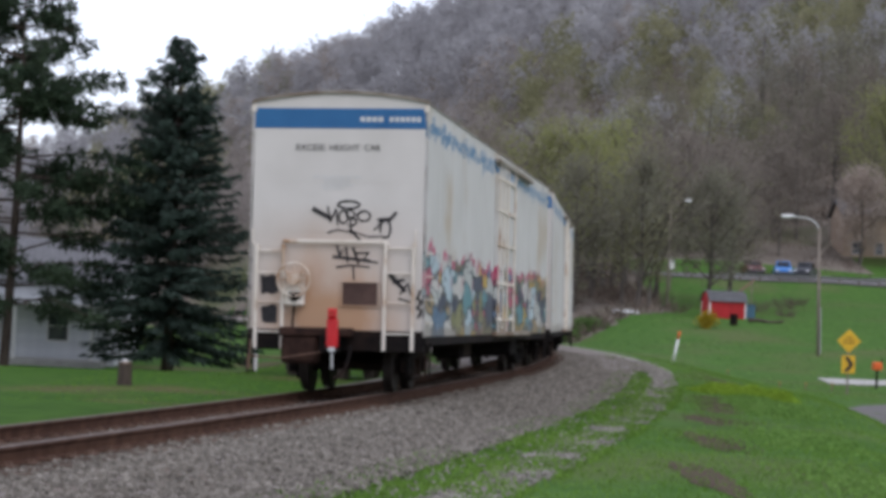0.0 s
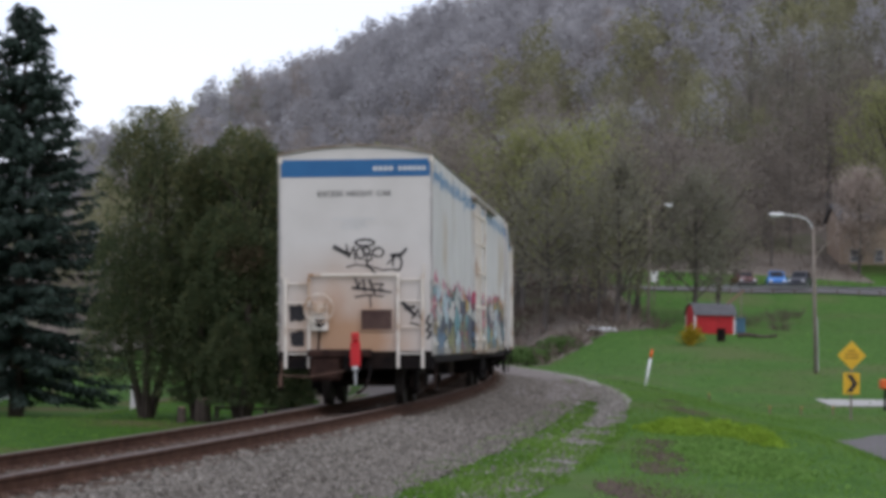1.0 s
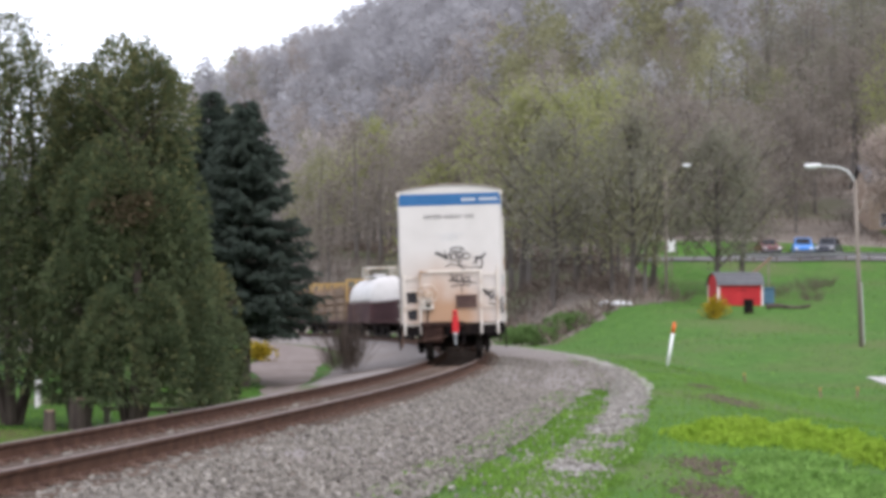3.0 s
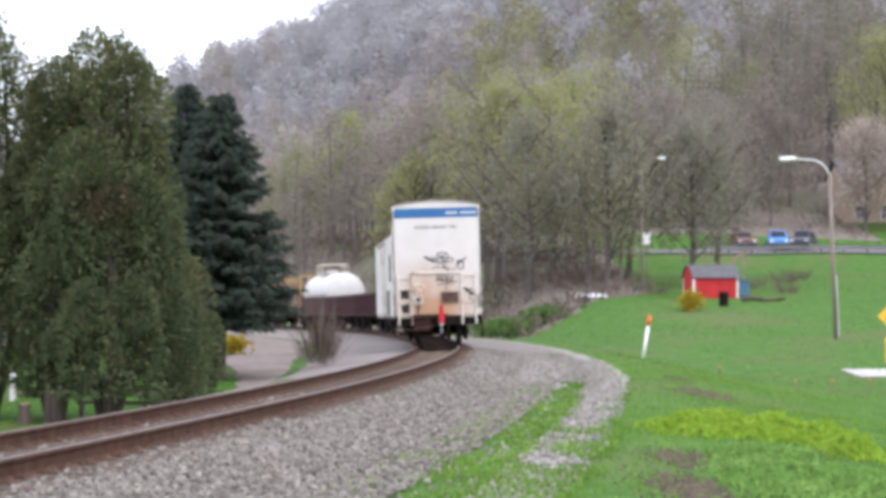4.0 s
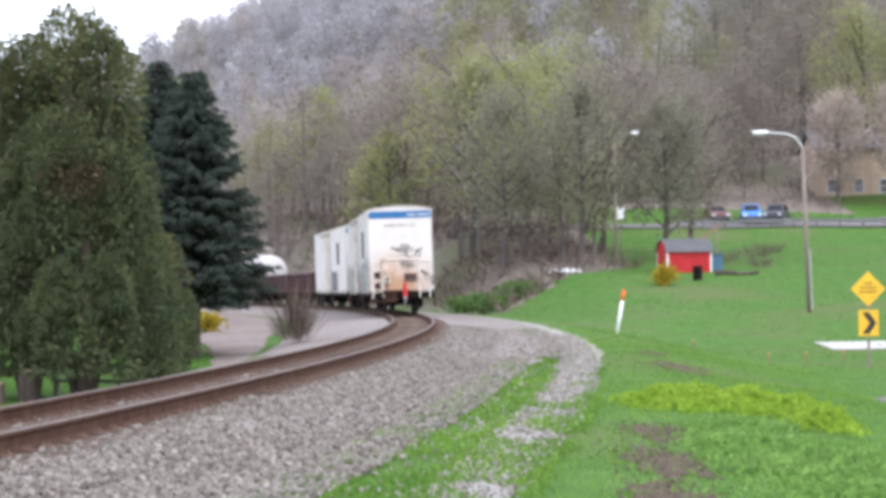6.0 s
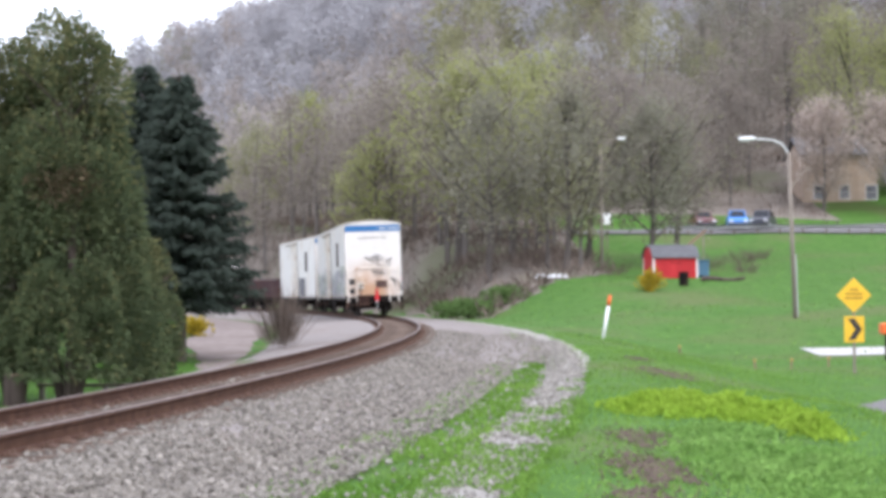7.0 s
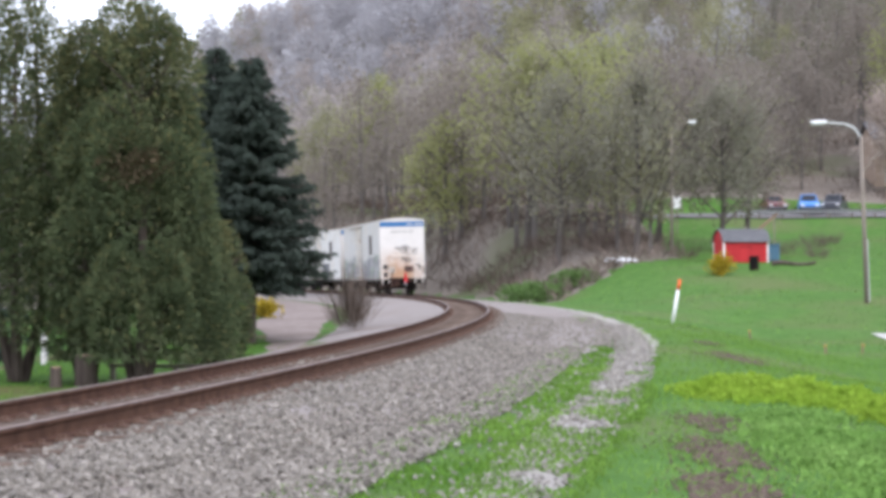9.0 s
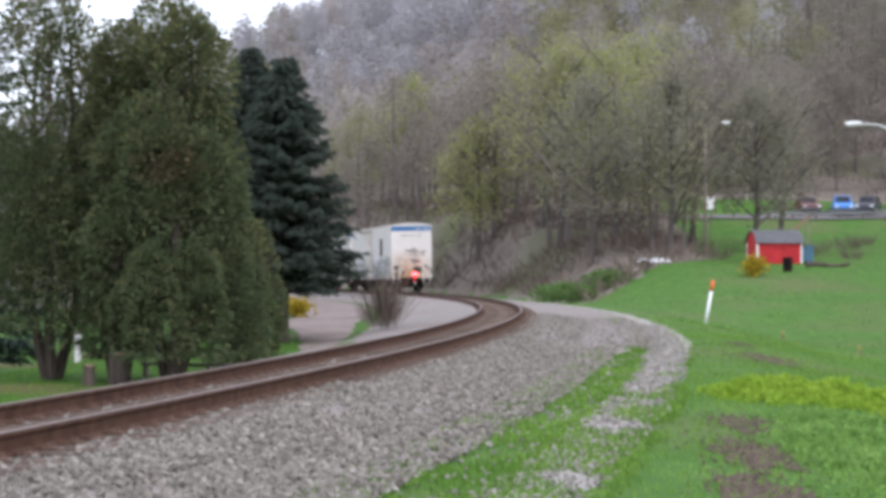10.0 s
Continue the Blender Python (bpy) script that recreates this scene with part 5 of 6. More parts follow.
def moved(arr, x, y, z, turn, k):
    v, f = arr
    c, s = math.cos(turn), math.sin(turn)
    return np.stack([(v[:, 0] * c - v[:, 1] * s) * k + x, (v[:, 0] * s + v[:, 1] * c) * k + y, v[:, 2] * k + z], 1), f


# evergreens between the lawn and the track
spruce(-14.4, 55.1, 14.4, 4.0, 1.1, 21, "tall blue-green spruce with drooping layered boughs", M_BLUESPRUCE, 46, 12, 0.66)
pine(-20.9, 54.0, 17.0, 22, "dark ragged pine with open reddish limbs")
cedar(-8.5, 43.0, 8.5, 2.1, 1.45, 23, "tall dark cedar with several stems and a thin top", sparse_top=True, count=36000)
cedar(-5.75, 41.4, 7.9, 1.95, 0.75, 24, "broad dense dark green cedar column", count=62000, dead=(-5.66, 3.5))
cedar(-7.0, 42.6, 7.4, 1.6, 1.0, 31, "dense dark green cedar with yellowish tips", count=34000)
cedar(-4.75, 46.5, 3.3, 1.0, 0.2, 25, "low rounded cedar shrub", stems=2, count=15000)
spruce(-5.2, 62.0, 9.0, 2.6, 2.0, 26, "dark narrow spruce with layered boughs", M_SPRUCE, 42, 14)
spruce(-6.6, 65.5, 9.6, 2.8, 1.9, 27, "dark blue-green spruce behind its neighbour", M_SPRUCE, 42, 13)
spruce(-9.2, 69.0, 9.2, 2.4, 1.5, 28, "dark spruce half hidden in the row", M_SPRUCE, 28, 10)


# crowns seen from afar: clouds of fine twigs and buds gathered round the limbs' ends
def twig_cloud(h, seed, count, spread, pieces, size, reach=(0.07, 0.12)):
    rng = np.random.default_rng(seed)
    c, r = [], []
    for k in range(count):
        t = (k + rng.uniform(0.1, 0.9)) / count
        wide = h * spread * math.sin(math.pi * (0.16 + 0.74 * t)) * 0.8
        a, q = k * 2.4 + rng.uniform(-0.6, 0.6), rng.uniform(0.35, 1.0) if t < 0.85 else rng.uniform(0, 0.4)
        c.append((wide * q * math.cos(a), wide * q * math.sin(a), h * (0.30 + 0.60 * t)))
        r.append(h * rng.uniform(*reach) * (1.1 - 0.35 * t))
    c, r = np.array(c), np.array(r)
    i = rng.integers(0, count, pieces)
    p = c[i] + rng.normal(size=(pieces, 3)) * r[i][:, None] * np.array([0.62, 0.62, 0.72])
    return thin_sprays(p, rng.normal(size=(pieces, 3)) + np.array([0, 0, 0.2]), size, size * 0.75, rng)


# the wooded hillside: too many trees to count
def build_woods():
    rng = np.random.default_rng(31)
    near, far = [], []
    for k in range(8):
        wood = tubes([((0, 0, -0.4), 0.24, (0.2, 0, 6.0), 0.15), ((0.2, 0, 6.0), 0.15, (0, 0.3, 11.0), 0.05)], 4)
        near.append((wood, twig_cloud(13.0, 100 + k, 15, 0.33, 1000, 0.36)))
        far.append((wood, twig_cloud(13.0, 150 + k, 12, 0.36, 520, 0.55)))
    sorts = {"grey": [], "brown": [], "near": [], "bud": [], "olive": []}
    trunks = []
    for gy in np.arange(120, 470, 5.8):
        for gx in np.arange(-190, 260, 5.8):
            x, y = gx + rng.uniform(-2.6, 2.6), gy + rng.uniform(-2.6, 2.6)
            r, az, p = math.hypot(x, y), math.degrees(math.atan2(x, y)), rho(x, y)
            if p < 9 or r > 488:
                continue
            lower = wood_edge(x) + 5 < y <= 192 and x < 18
            if not lower and y < 195:
                continue
            if 42 < x < 72 and y < 216:
                continue
            if lower and rng.uniform() < (0.15 if y > 150 else 0.6):
                continue
            if (az < -13 or az > 24) and rng.uniform() < 0.8:
                continue
            size = rng.uniform(0.7, 1.25) * (0.9 if r > 400 else 1.0)
            if y < 150:
                size *= 0.75
            z, turn = ground_z(x, y), rng.uniform(0, 6.28)
            w, cloud = (near if r < 275 else far)[int(rng.integers(0, 8))]
            if r < 275:
                trunks.append(moved(w, x, y, z, turn, size))
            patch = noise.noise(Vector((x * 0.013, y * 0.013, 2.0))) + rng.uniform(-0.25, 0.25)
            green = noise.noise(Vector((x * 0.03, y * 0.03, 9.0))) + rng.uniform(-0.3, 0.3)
            # farther crowns take the mist-paled brown and grey, nearer ones the plain brown
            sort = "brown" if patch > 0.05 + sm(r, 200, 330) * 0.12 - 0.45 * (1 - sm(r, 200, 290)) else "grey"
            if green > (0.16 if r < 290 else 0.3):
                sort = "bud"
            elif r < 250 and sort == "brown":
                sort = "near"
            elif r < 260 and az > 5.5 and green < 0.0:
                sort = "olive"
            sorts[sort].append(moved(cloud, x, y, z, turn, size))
    woods = empty("hillside_woods", label="grey and brown leafless woods, paled by painted mist, with some budding crowns", category="woods", kind="stuff")
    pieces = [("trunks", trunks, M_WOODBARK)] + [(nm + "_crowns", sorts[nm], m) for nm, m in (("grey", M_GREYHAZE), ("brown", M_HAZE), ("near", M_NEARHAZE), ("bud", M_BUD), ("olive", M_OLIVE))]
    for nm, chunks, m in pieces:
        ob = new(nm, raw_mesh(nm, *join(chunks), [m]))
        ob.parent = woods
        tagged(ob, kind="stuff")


build_woods()


def broadleaf(x, y, h, seed, label, leaf_mat, leaves, twigs=260, spread=0.34, name="broadleaf_tree"):
    w, t, l = bare_arrays(h, seed, twigs, 400 + leaves, spread, 0.035, 0.2)
    cloud = twig_cloud(h, seed, 22, 0.33, 3000, 0.30, (0.07, 0.12))
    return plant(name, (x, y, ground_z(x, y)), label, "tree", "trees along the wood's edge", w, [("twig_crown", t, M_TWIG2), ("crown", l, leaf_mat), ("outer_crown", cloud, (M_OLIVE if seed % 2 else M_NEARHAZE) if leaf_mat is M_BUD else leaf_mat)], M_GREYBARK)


for x, y, h, seed, lab, m, n in (
    (14.6, 138, 13.5, 41, "slim leafless tree with pale budding top at the wood's edge", M_BUD, 260), (17.0, 146, 14.5, 42, "leafless grey tree with forked trunk at the wood's edge", M_BUD, 120),
    (9.5, 142, 14.0, 43, "leafless brown tree beside the track's far bank", M_BUD, 160), (11.8, 150, 16.0, 44, "tall budding tree with a pale green crown", M_BUD2, 900),
    (20.8, 141, 12.5, 45, "leafless tree standing behind the red shed", M_BUD, 100), (24.0, 150, 13.0, 46, "leafless brown tree on the bank behind the shed", M_BUD, 140),
    (8.2, 158, 17.0, 47, "tall budding tree with an uneven yellow-green crown", M_BUD2, 1100), (15.0, 163, 17.5, 48, "tall grey tree with yellow-green buds", M_BUD2, 700),
    (50.5, 204, 19.5, 49, "tree in fresh yellow-green leaf above the road", M_BUD2, 3600), (56.5, 202, 17.0, 50, "tree in fresh yellow-green leaf above the road", M_BUD2, 3600),
    (-4.8, 228, 15.5, 54, "budding tree with a pale green rounded crown", M_BUD2, 900), (2.0, 176, 13.0, 55, "budding tree behind the far bank", M_BUD2, 500),
    (45.4, 194, 11.8, 51, "pale pinkish blossoming tree beside the upper road", M_BLOSSOM, 3600), (51.5, 192, 11.5, 52, "wide blossoming tree by the tan house", M_BLOSSOM, 3600)):
    broadleaf(x, y, h, seed, lab, m, n)


def bush(name, x, y, w, h, count, seed, material, label, size=0.09, stems=True, group=""):
    rng = np.random.default_rng(seed)
    z0 = ground_z(x, y)
    wood = [((0, 0, -0.05), 0.025, (math.cos(a) * w * 0.3, math.sin(a) * w * 0.3, h * 0.7), 0.008) for a in np.arange(0, 6.2, 0.7)]
    c = rng.normal(size=(14, 3)) * (w * 0.2, w * 0.2, h * 0.12) + (0, 0, h * 0.5)
    i = rng.integers(0, 14, count)
    d = unit(rng.normal(size=(count, 3)))
    p = c[i] + d * rng.uniform(0.4, 1, count)[:, None] ** 0.5 * (w * 0.28, w * 0.28, h * 0.36)
    p[:, 2] = np.abs(p[:, 2])
    return plant(name, (x, y, z0), label, "bush", group, tubes(wood, 4) if stems else None, [("foliage", sprays(p, d + (0, 0, 0.4), size * 1.6, size, 0.1, rng), material)], M_BARK)


bush("forsythia_bush", -7.1, 91.0, 1.15, 0.85, 900, 61, M_YELLOW, "yellow flowering bush at the lane's edge", 0.10)
bush("forsythia_bush", 17.4, 118, 1.5, 1.15, 900, 62, M_YELLOW, "yellow flowering bush below the red shed", 0.11)
for k, (x, y, w, h) in enumerate(((7.0, 121, 3.2, 1.2), (9.4, 126, 3.0, 1.2), (6.2, 127, 2.4, 1.1), (-8.6, 76, 3.0, 1.1))):
    bush("green_bush", x, y, w, h, 1500, 70 + k, M_SHRUB, "low green leafy bush on the grass bank", 0.12, group="bushes")


def bare_bush(x, y, w, h, seed, label, count=420, m=None, tangle=0.12, fan=0.3, foot_w=0.26):
    rng = np.random.default_rng(seed)
    a = rng.uniform(0, 6.28, count)
    foot = np.stack([np.cos(a), np.sin(a), a * 0], 1) * rng.uniform(0, foot_w * w, count)[:, None]
    d = np.stack([np.cos(a) * w * fan, np.sin(a) * w * fan, np.full(count, h * 0.75)], 1) * rng.uniform(0.5, 1.1, (count, 1)) + rng.normal(size=(count, 3)) * tangle
    mid = foot + d * rng.uniform(0.0, 0.55, count)[:, None]
    return plant("bare_bush", (x, y, ground_z(x, y) - 0.03), label, "bush", "", None, [("twig_crown", sprays(mid, d, h * 0.5, 0.022, 0, rng), m or M_BARK)], M_BARK)


bare_bush(-2.1, 63.5, 0.8, 2.3, 81, "leafless brown twiggy bush between lane and track", 420, M_BRUSH, 0.34, 0.08, 0.5)
bare_bush(-2.6, 68.5, 1.6, 1.6, 82, "leafless brown brush beside the lane", 220, M_TWIG2)


# ---- low plants on the near bank
def carpet(name, spots, count, length, width, material, seed, label, lift=0.0, lean=0.45, mound=0.0, category="grass"):
    """Blades or leaves thickly set over soft-edged patches: (x, y, half width, half length, share)."""
    rng = np.random.default_rng(seed)
    P = []
    tot = sum(s[4] for s in spots)
    for x, y, a, b, share in spots:
        n = int(count * share / tot)
        q = rng.uniform(-1, 1, (n, 2))
        if mound or lift:
            q = rng.normal(size=(n, 2)) * 0.5
        gx, gy = x + q[:, 0] * a, y + q[:, 1] * b
        ok = np.array([5.15 < rho(u, v) or 3.75 < rho(u, v) < 4.4 or rho(u, v) < -3.4 for u, v in zip(gx, gy)])
        q, gx, gy = q[ok], gx[ok], gy[ok]
        gz = np.array([ground_z(u, v) for u, v in zip(gx, gy)]) - 0.01 + mound * np.exp(-(q ** 2).sum(1) * 1.6) * rng.uniform(0, 1, len(gx))
        P.append(np.stack([gx, gy, gz], 1))
    p = np.concatenate(P)
    d = rng.normal(size=p.shape) * lean + np.array([0, 0, 1.0])
    v, f = sprays(p, d, length, width, 0.25, rng)
    return tagged(new(name, raw_mesh(name, v, f, [material])), label, category, kind="stuff")


carpet("grass", [(6.2, 8, 5, 26, 5), (-1.0, -5, 4.0, 12, 3), (7.5, 42, 5, 18, 3), (11, 66, 8, 14, 1.6)], 76000, 0.10, 0.014, M_BLADE, 91, "short bright green spring grass")
carpet("verge_grass", [(on_track(a, 4.05)[0], on_track(a, 4.05)[1], 0.45, 2.4, 1) for a in range(-100, -36, 4)], 9000, 0.08, 0.014, M_BLADE, 92, "thin grass strip between ballast and wheel track")
carpet("lawn_grass", [(-9.5, 34, 5, 16, 2), (-7.5, 55, 3.5, 9, 1)], 9000, 0.09, 0.02, M_BLADE, 93, "mown lawn grass")
carpet("weed_patch", [(4.0, 27.2, 0.42, 1.5, 0.9), (4.4, 27.5, 0.7, 1.5, 1.4), (4.9, 26.3, 0.6, 1.6, 1.3), (5.15, 24.2, 0.3, 1.3, 0.7), (5.0, 22.0, 0.22, 1.0, 0.4)], 9000, 0.13, 0.07, M_WEED, 94, "bright yellow-green leafy weed patch", mound=0.24, lean=0.9, category="weeds")
carpet("ground_weeds", [(3.7, 20.0, 0.55, 1.5, 1), (3.5, 17.4, 0.5, 1.4, 1), (4.1, 22.3, 0.6, 1.2, 1), (4.2, 18.2, 0.6, 2.0, 1), (3.6, 14.5, 0.8, 1.6, 1), (2.0, 4.0, 0.9, 3, 0.7), (1.0, -4, 0.9, 3, 0.7)], 8000, 0.09, 0.06, M_WEED2, 95, "dull green low weeds", mound=0.10, lean=0.9, category="weeds")
carpet("tall_tufts", [(13, 60, 1.5, 6, 1), (10, 52, 2, 8, 1), (7.5, 70, 3, 8, 1)], 1500, 0.22, 0.02, M_WEED2, 96, "straw-tipped grass tufts", lift=1.0)


def dirt_patch(x, y, a, b, seed):
    rng = random.Random(seed)
    n = 26
    rim = [(x, y, ground_z(x, y) + 0.03)]
    for k in range(n):
        t = 6.2832 * k / n
        q = rng.uniform(0.65, 1.15)
        u, v = x + a * q * math.cos(t), y + b * q * math.sin(t)
        rim.append((u, v, ground_z(u, v) + 0.012))
    me = raw_mesh("dirt_patch", rim, [(0, 1 + k, 1 + (k + 1) % n) for k in range(n)], [M_DIRT])
    tagged(new("dirt_patch", me), "bare brown earth patch in the grass", "earth", "dirt patches", kind="structure")


for k, (x, y, a, b) in enumerate(((3.12, 22.0, 0.30, 1.4), (2.66, 18.2, 0.36, 1.9), (2.25, 15.0, 0.34, 1.5), (1.3, 10.5, 0.35, 2.2), (0.25, 3.2, 0.35, 2.4), (-0.95, -4.6, 0.35, 2.6), (6.3, 40.8, 0.50, 3.0), (6.9, 49, 0.5, 1.6))):
    dirt_patch(x, y, a, b, k)


carpet("dirt_weeds", [(3.12, 22.0, 0.5, 1.6, 1), (2.66, 18.2, 0.55, 2.0, 1.3), (2.25, 15.0, 0.5, 1.6, 1), (1.5, 10.0, 0.6, 2.6, 1), (0.5, 2.8, 0.6, 3, 1.2), (-0.6, -5, 0.7, 3, 1.2), (6.3, 40.8, 0.9, 3.4, 1), (6.9, 49, 0.8, 2.0, 0.5)], 4600, 0.06, 0.03, M_WEED2, 97, "sparse weeds over bare earth", lift=1.0, lean=0.9, category="weeds")


carpet("dead_stalks", [(3.12, 22.0, 0.4, 1.5, 1), (2.66, 18.2, 0.45, 2.0, 1.3), (2.25, 15.0, 0.4, 1.6, 1), (1.5, 10.0, 0.5, 2.4, 1), (0.4, 2.8, 0.5, 2.6, 1), (6.3, 40.8, 0.8, 3.2, 1)], 3600, 0.09, 0.018, M_BRUSH, 98, "dry brown stalks over bare earth", lift=1.0, lean=1.1, category="weeds")


# grass that creeps over the edges of the stone and the wheel track
def creeping(a0, a1, p0, p1, count, seed, keep, thin):
    rng = np.random.default_rng(seed)
    p, a = rng.uniform(p0, p1, count), rng.uniform(a0, a1, count)
    m = np.array([noise.noise(Vector((u * 0.55, v * 1.6, seed))) + 0.6 * noise.noise(Vector((u * 2.2, v * 3.0, seed))) for u, v in zip(a, p)])
    ok = m > keep + 0.9 * np.clip((a - thin) / 16.0, 0, 1)
    p, a = p[ok], a[ok]
    x, y = XC + (RC + p) * np.cos(a / RC), YC + (RC + p) * np.sin(a / RC)
    pts = np.stack([x, y, GRADE * y - 0.41], 1)
    v, f = sprays(pts, rng.normal(size=pts.shape) * 0.5 + np.array([0, 0, 1.0]), 0.10, 0.016, 0.25, rng)
    tagged(new("creeping_grass", raw_mesh("creeping_grass", v, f, [M_BLADE])), "patchy grass creeping over the gravel", "grass", kind="stuff")


creeping(-106, -34, 3.15, 4.5, 38000, 5, -0.10, -50)
creeping(-106, -38, 4.35, 5.4, 36000, 6, -0.12, -62)


# brown brush under the trees and rough tufts over the far grass bank
def rough(name, count, seed, material, label, category, inside, box, length, width, lean=0.5):
    rng = np.random.default_rng(seed)
    x, y = rng.uniform(box[0], box[1], count * 3), rng.uniform(box[2], box[3], count * 3)
    pts = [(u, v, ground_z(u, v) - 0.03) for u, v in zip(x, y) if inside(u, v) and noise.noise(Vector((u * 0.12, v * 0.12, seed))) > rng.uniform(-0.5, 0.35)][:count]
    p = np.array(pts)
    v, f = sprays(p, rng.normal(size=p.shape) * lean + np.array([0, 0, 1.0]), length, width, 0.15, rng)
    tagged(new(name, raw_mesh(name, v, f, [material])), label, category, kind="stuff")


rough("undergrowth", 32000, 301, M_BRUSH, "tangled brown undergrowth below the woods", "undergrowth", lambda u, v: rho(u, v) > 7.0 and v > wood_edge(u) - 0.8 and (u < 45 or v > 208), (-45, 60, 112, 235), 1.4, 0.10, 0.55)
rough("bank_tufts", 20000, 302, M_SHRUB, "rough grass tufts on the far bank", "grass", lambda u, v: rho(u, v) > 6.5 and u < 50 and v < wood_edge(u), (6, 50, 62, 172), 0.13, 0.045, 0.6)
rough("dark_tufts", 2600, 303, M_WEED2, "duller weeds scattered over the bank", "weeds", lambda u, v: rho(u, v) > 7.5 and v < wood_edge(u), (7, 52, 70, 172), 0.18, 0.08, 0.7)
for k, (x, y, w, h) in enumerate(((24.6, 138, 2.6, 1.6), (27.5, 142, 3.2, 1.8), (26.0, 133, 2.0, 1.0), (17.3, 133, 2.2, 1.3), (12.2, 141, 2.6, 1.2), (30, 150, 3.0, 1.4))):
    bare_bush(x, y, w, h, 310 + k, "leafless brown brush on the grass bank", 260, M_BRUSH)


# ---- things along the right-hand bank
def stand(name, x, y, label, category, group="", z=None, turn=0, lean=(0, 0)):
    return empty(name, pose(x, y, ground_z(x, y) if z is None else z, lean[0], lean[1], turn), label=label, category=category, group=group)


def street_lamp(x, y, h, label, reach=-2.0, lean=0.0, arm_mat=None):
    lamp = stand("street_lamp", x, y, label, "street lamp", "street lamps", lean=(0, lean))
    tube_part("pole", (0, 0, -0.3), (0, 0, h - 0.7), 0.12, M_POLE, lamp, "weathered wooden pole", r1=0.09, seg=12)
    bm = bmesh.new()
    side = -1 if reach < 0 else 1
    pts = [(0, 0, h - 1.1), (0.08 * side, 0, h - 0.62), (0.3 * side, 0, h - 0.3), (reach * 0.35, 0, h - 0.1), (reach * 0.8, 0, h)]
    add_pipe(bm, pts, 0.045, 8)
    part("arm", bm, arm_mat or M_GALV, lamp)
    bm = bmesh.new()
    add_box(bm, *sorted((reach * 1.12, reach * 0.76)), -0.14, 0.14, h - 0.06, h + 0.10, 0.05)
    head = part("lamp_head", bm, M_POSTWHITE, lamp, "pale cobra-head luminaire")
    bm = bmesh.new()
    add_box(bm, *sorted((reach * 1.08, reach * 0.86)), -0.10, 0.10, h - 0.12, h - 0.06, 0.03)
    part("refractor", bm, M_GALV, head)
    return lamp


lamp = street_lamp(20.9, 95.3, 8.55, "leaning wooden street lamp pole with a cobra head", -2.1, -1.6)
box_part("ground_wire_cover", (0.11, 0.15, -0.03, 0.03, 0.1, 3.0), M_GALV, lamp)
bm = bmesh.new()
add_pipe(bm, [(0.08, 0, 6.2), (0.5, 0.1, 6.75), (1.0, 0.2, 7.1)], 0.04, 6)
part("side_bracket", bm, M_POLE, lamp)
street_lamp(16.9, 137.0, 12.0 - ground_z(16.9, 137.0), "distant street lamp among the trees", 1.5, arm_mat=M_POLE)


def road_sign(x, y):
    sign = stand("curve_sign", x, y, "yellow diamond sign over a chevron plate on a post", "road sign", z=ground_z(x, y) - 0.05)
    z0 = ground_z(x, y) - 0.05
    bm = bmesh.new()
    add_box(bm, -0.04, 0.04, 0.02, 0.06, -0.3, 3.0, 0.006)
    part("post", bm, M_POLE, sign)
    zd, zc = 1.21 - z0, 0.16 - z0
    bm = bmesh.new()
    k = 0.54
    add_prism(bm, [(0, zd - k), (k, zd), (0, zd + k), (-k, zd)], 0.0, 0.012)
    plate = part("diamond_plate", bm, M_SIGNYEL, sign)
    for j, w in enumerate((0.26, 0.52, 0.56)):
        box_part("sign_bar", (-w / 2, w / 2, -0.004, 0.0, zd + 0.14 - j * 0.13, zd + 0.20 - j * 0.13), M_SIGNFADE, plate, "dark worn lettering as a bar")
    bm = bmesh.new()
    add_box(bm, -0.31, 0.31, 0.0, 0.012, zc - 0.40, zc + 0.40, 0.004)
    chev = part("chevron_plate", bm, M_SIGNYEL, sign)
    bm = bmesh.new()
    add_prism(bm, [(-0.20, zc + 0.33), (0.02, zc + 0.33), (0.24, zc), (0.02, zc - 0.33), (-0.20, zc - 0.33), (0.03, zc)], -0.005, 0.0)
    part("chevron", bm, M_SIGNBLACK, chev, "black arrow pointing along the bend")


road_sign(15.42, 62.0)

mark = stand("marker_post", 9.28, 75.2, "leaning white marker post with an orange cap", "marker post", lean=(0, 10))
tube_part("tube", (0, 0, -0.2), (0, 0, 1.25), 0.055, M_POSTWHITE, mark, seg=12)
cap = tube_part("cap", (0, 0, 1.25), (0, 0, 1.62), 0.062, M_ORANGE, mark, "orange cap", seg=12)
tube_part("dome", (0, 0, 1.62), (0, 0, 1.66), 0.062, M_ORANGE, cap, r1=0.03, seg=12)


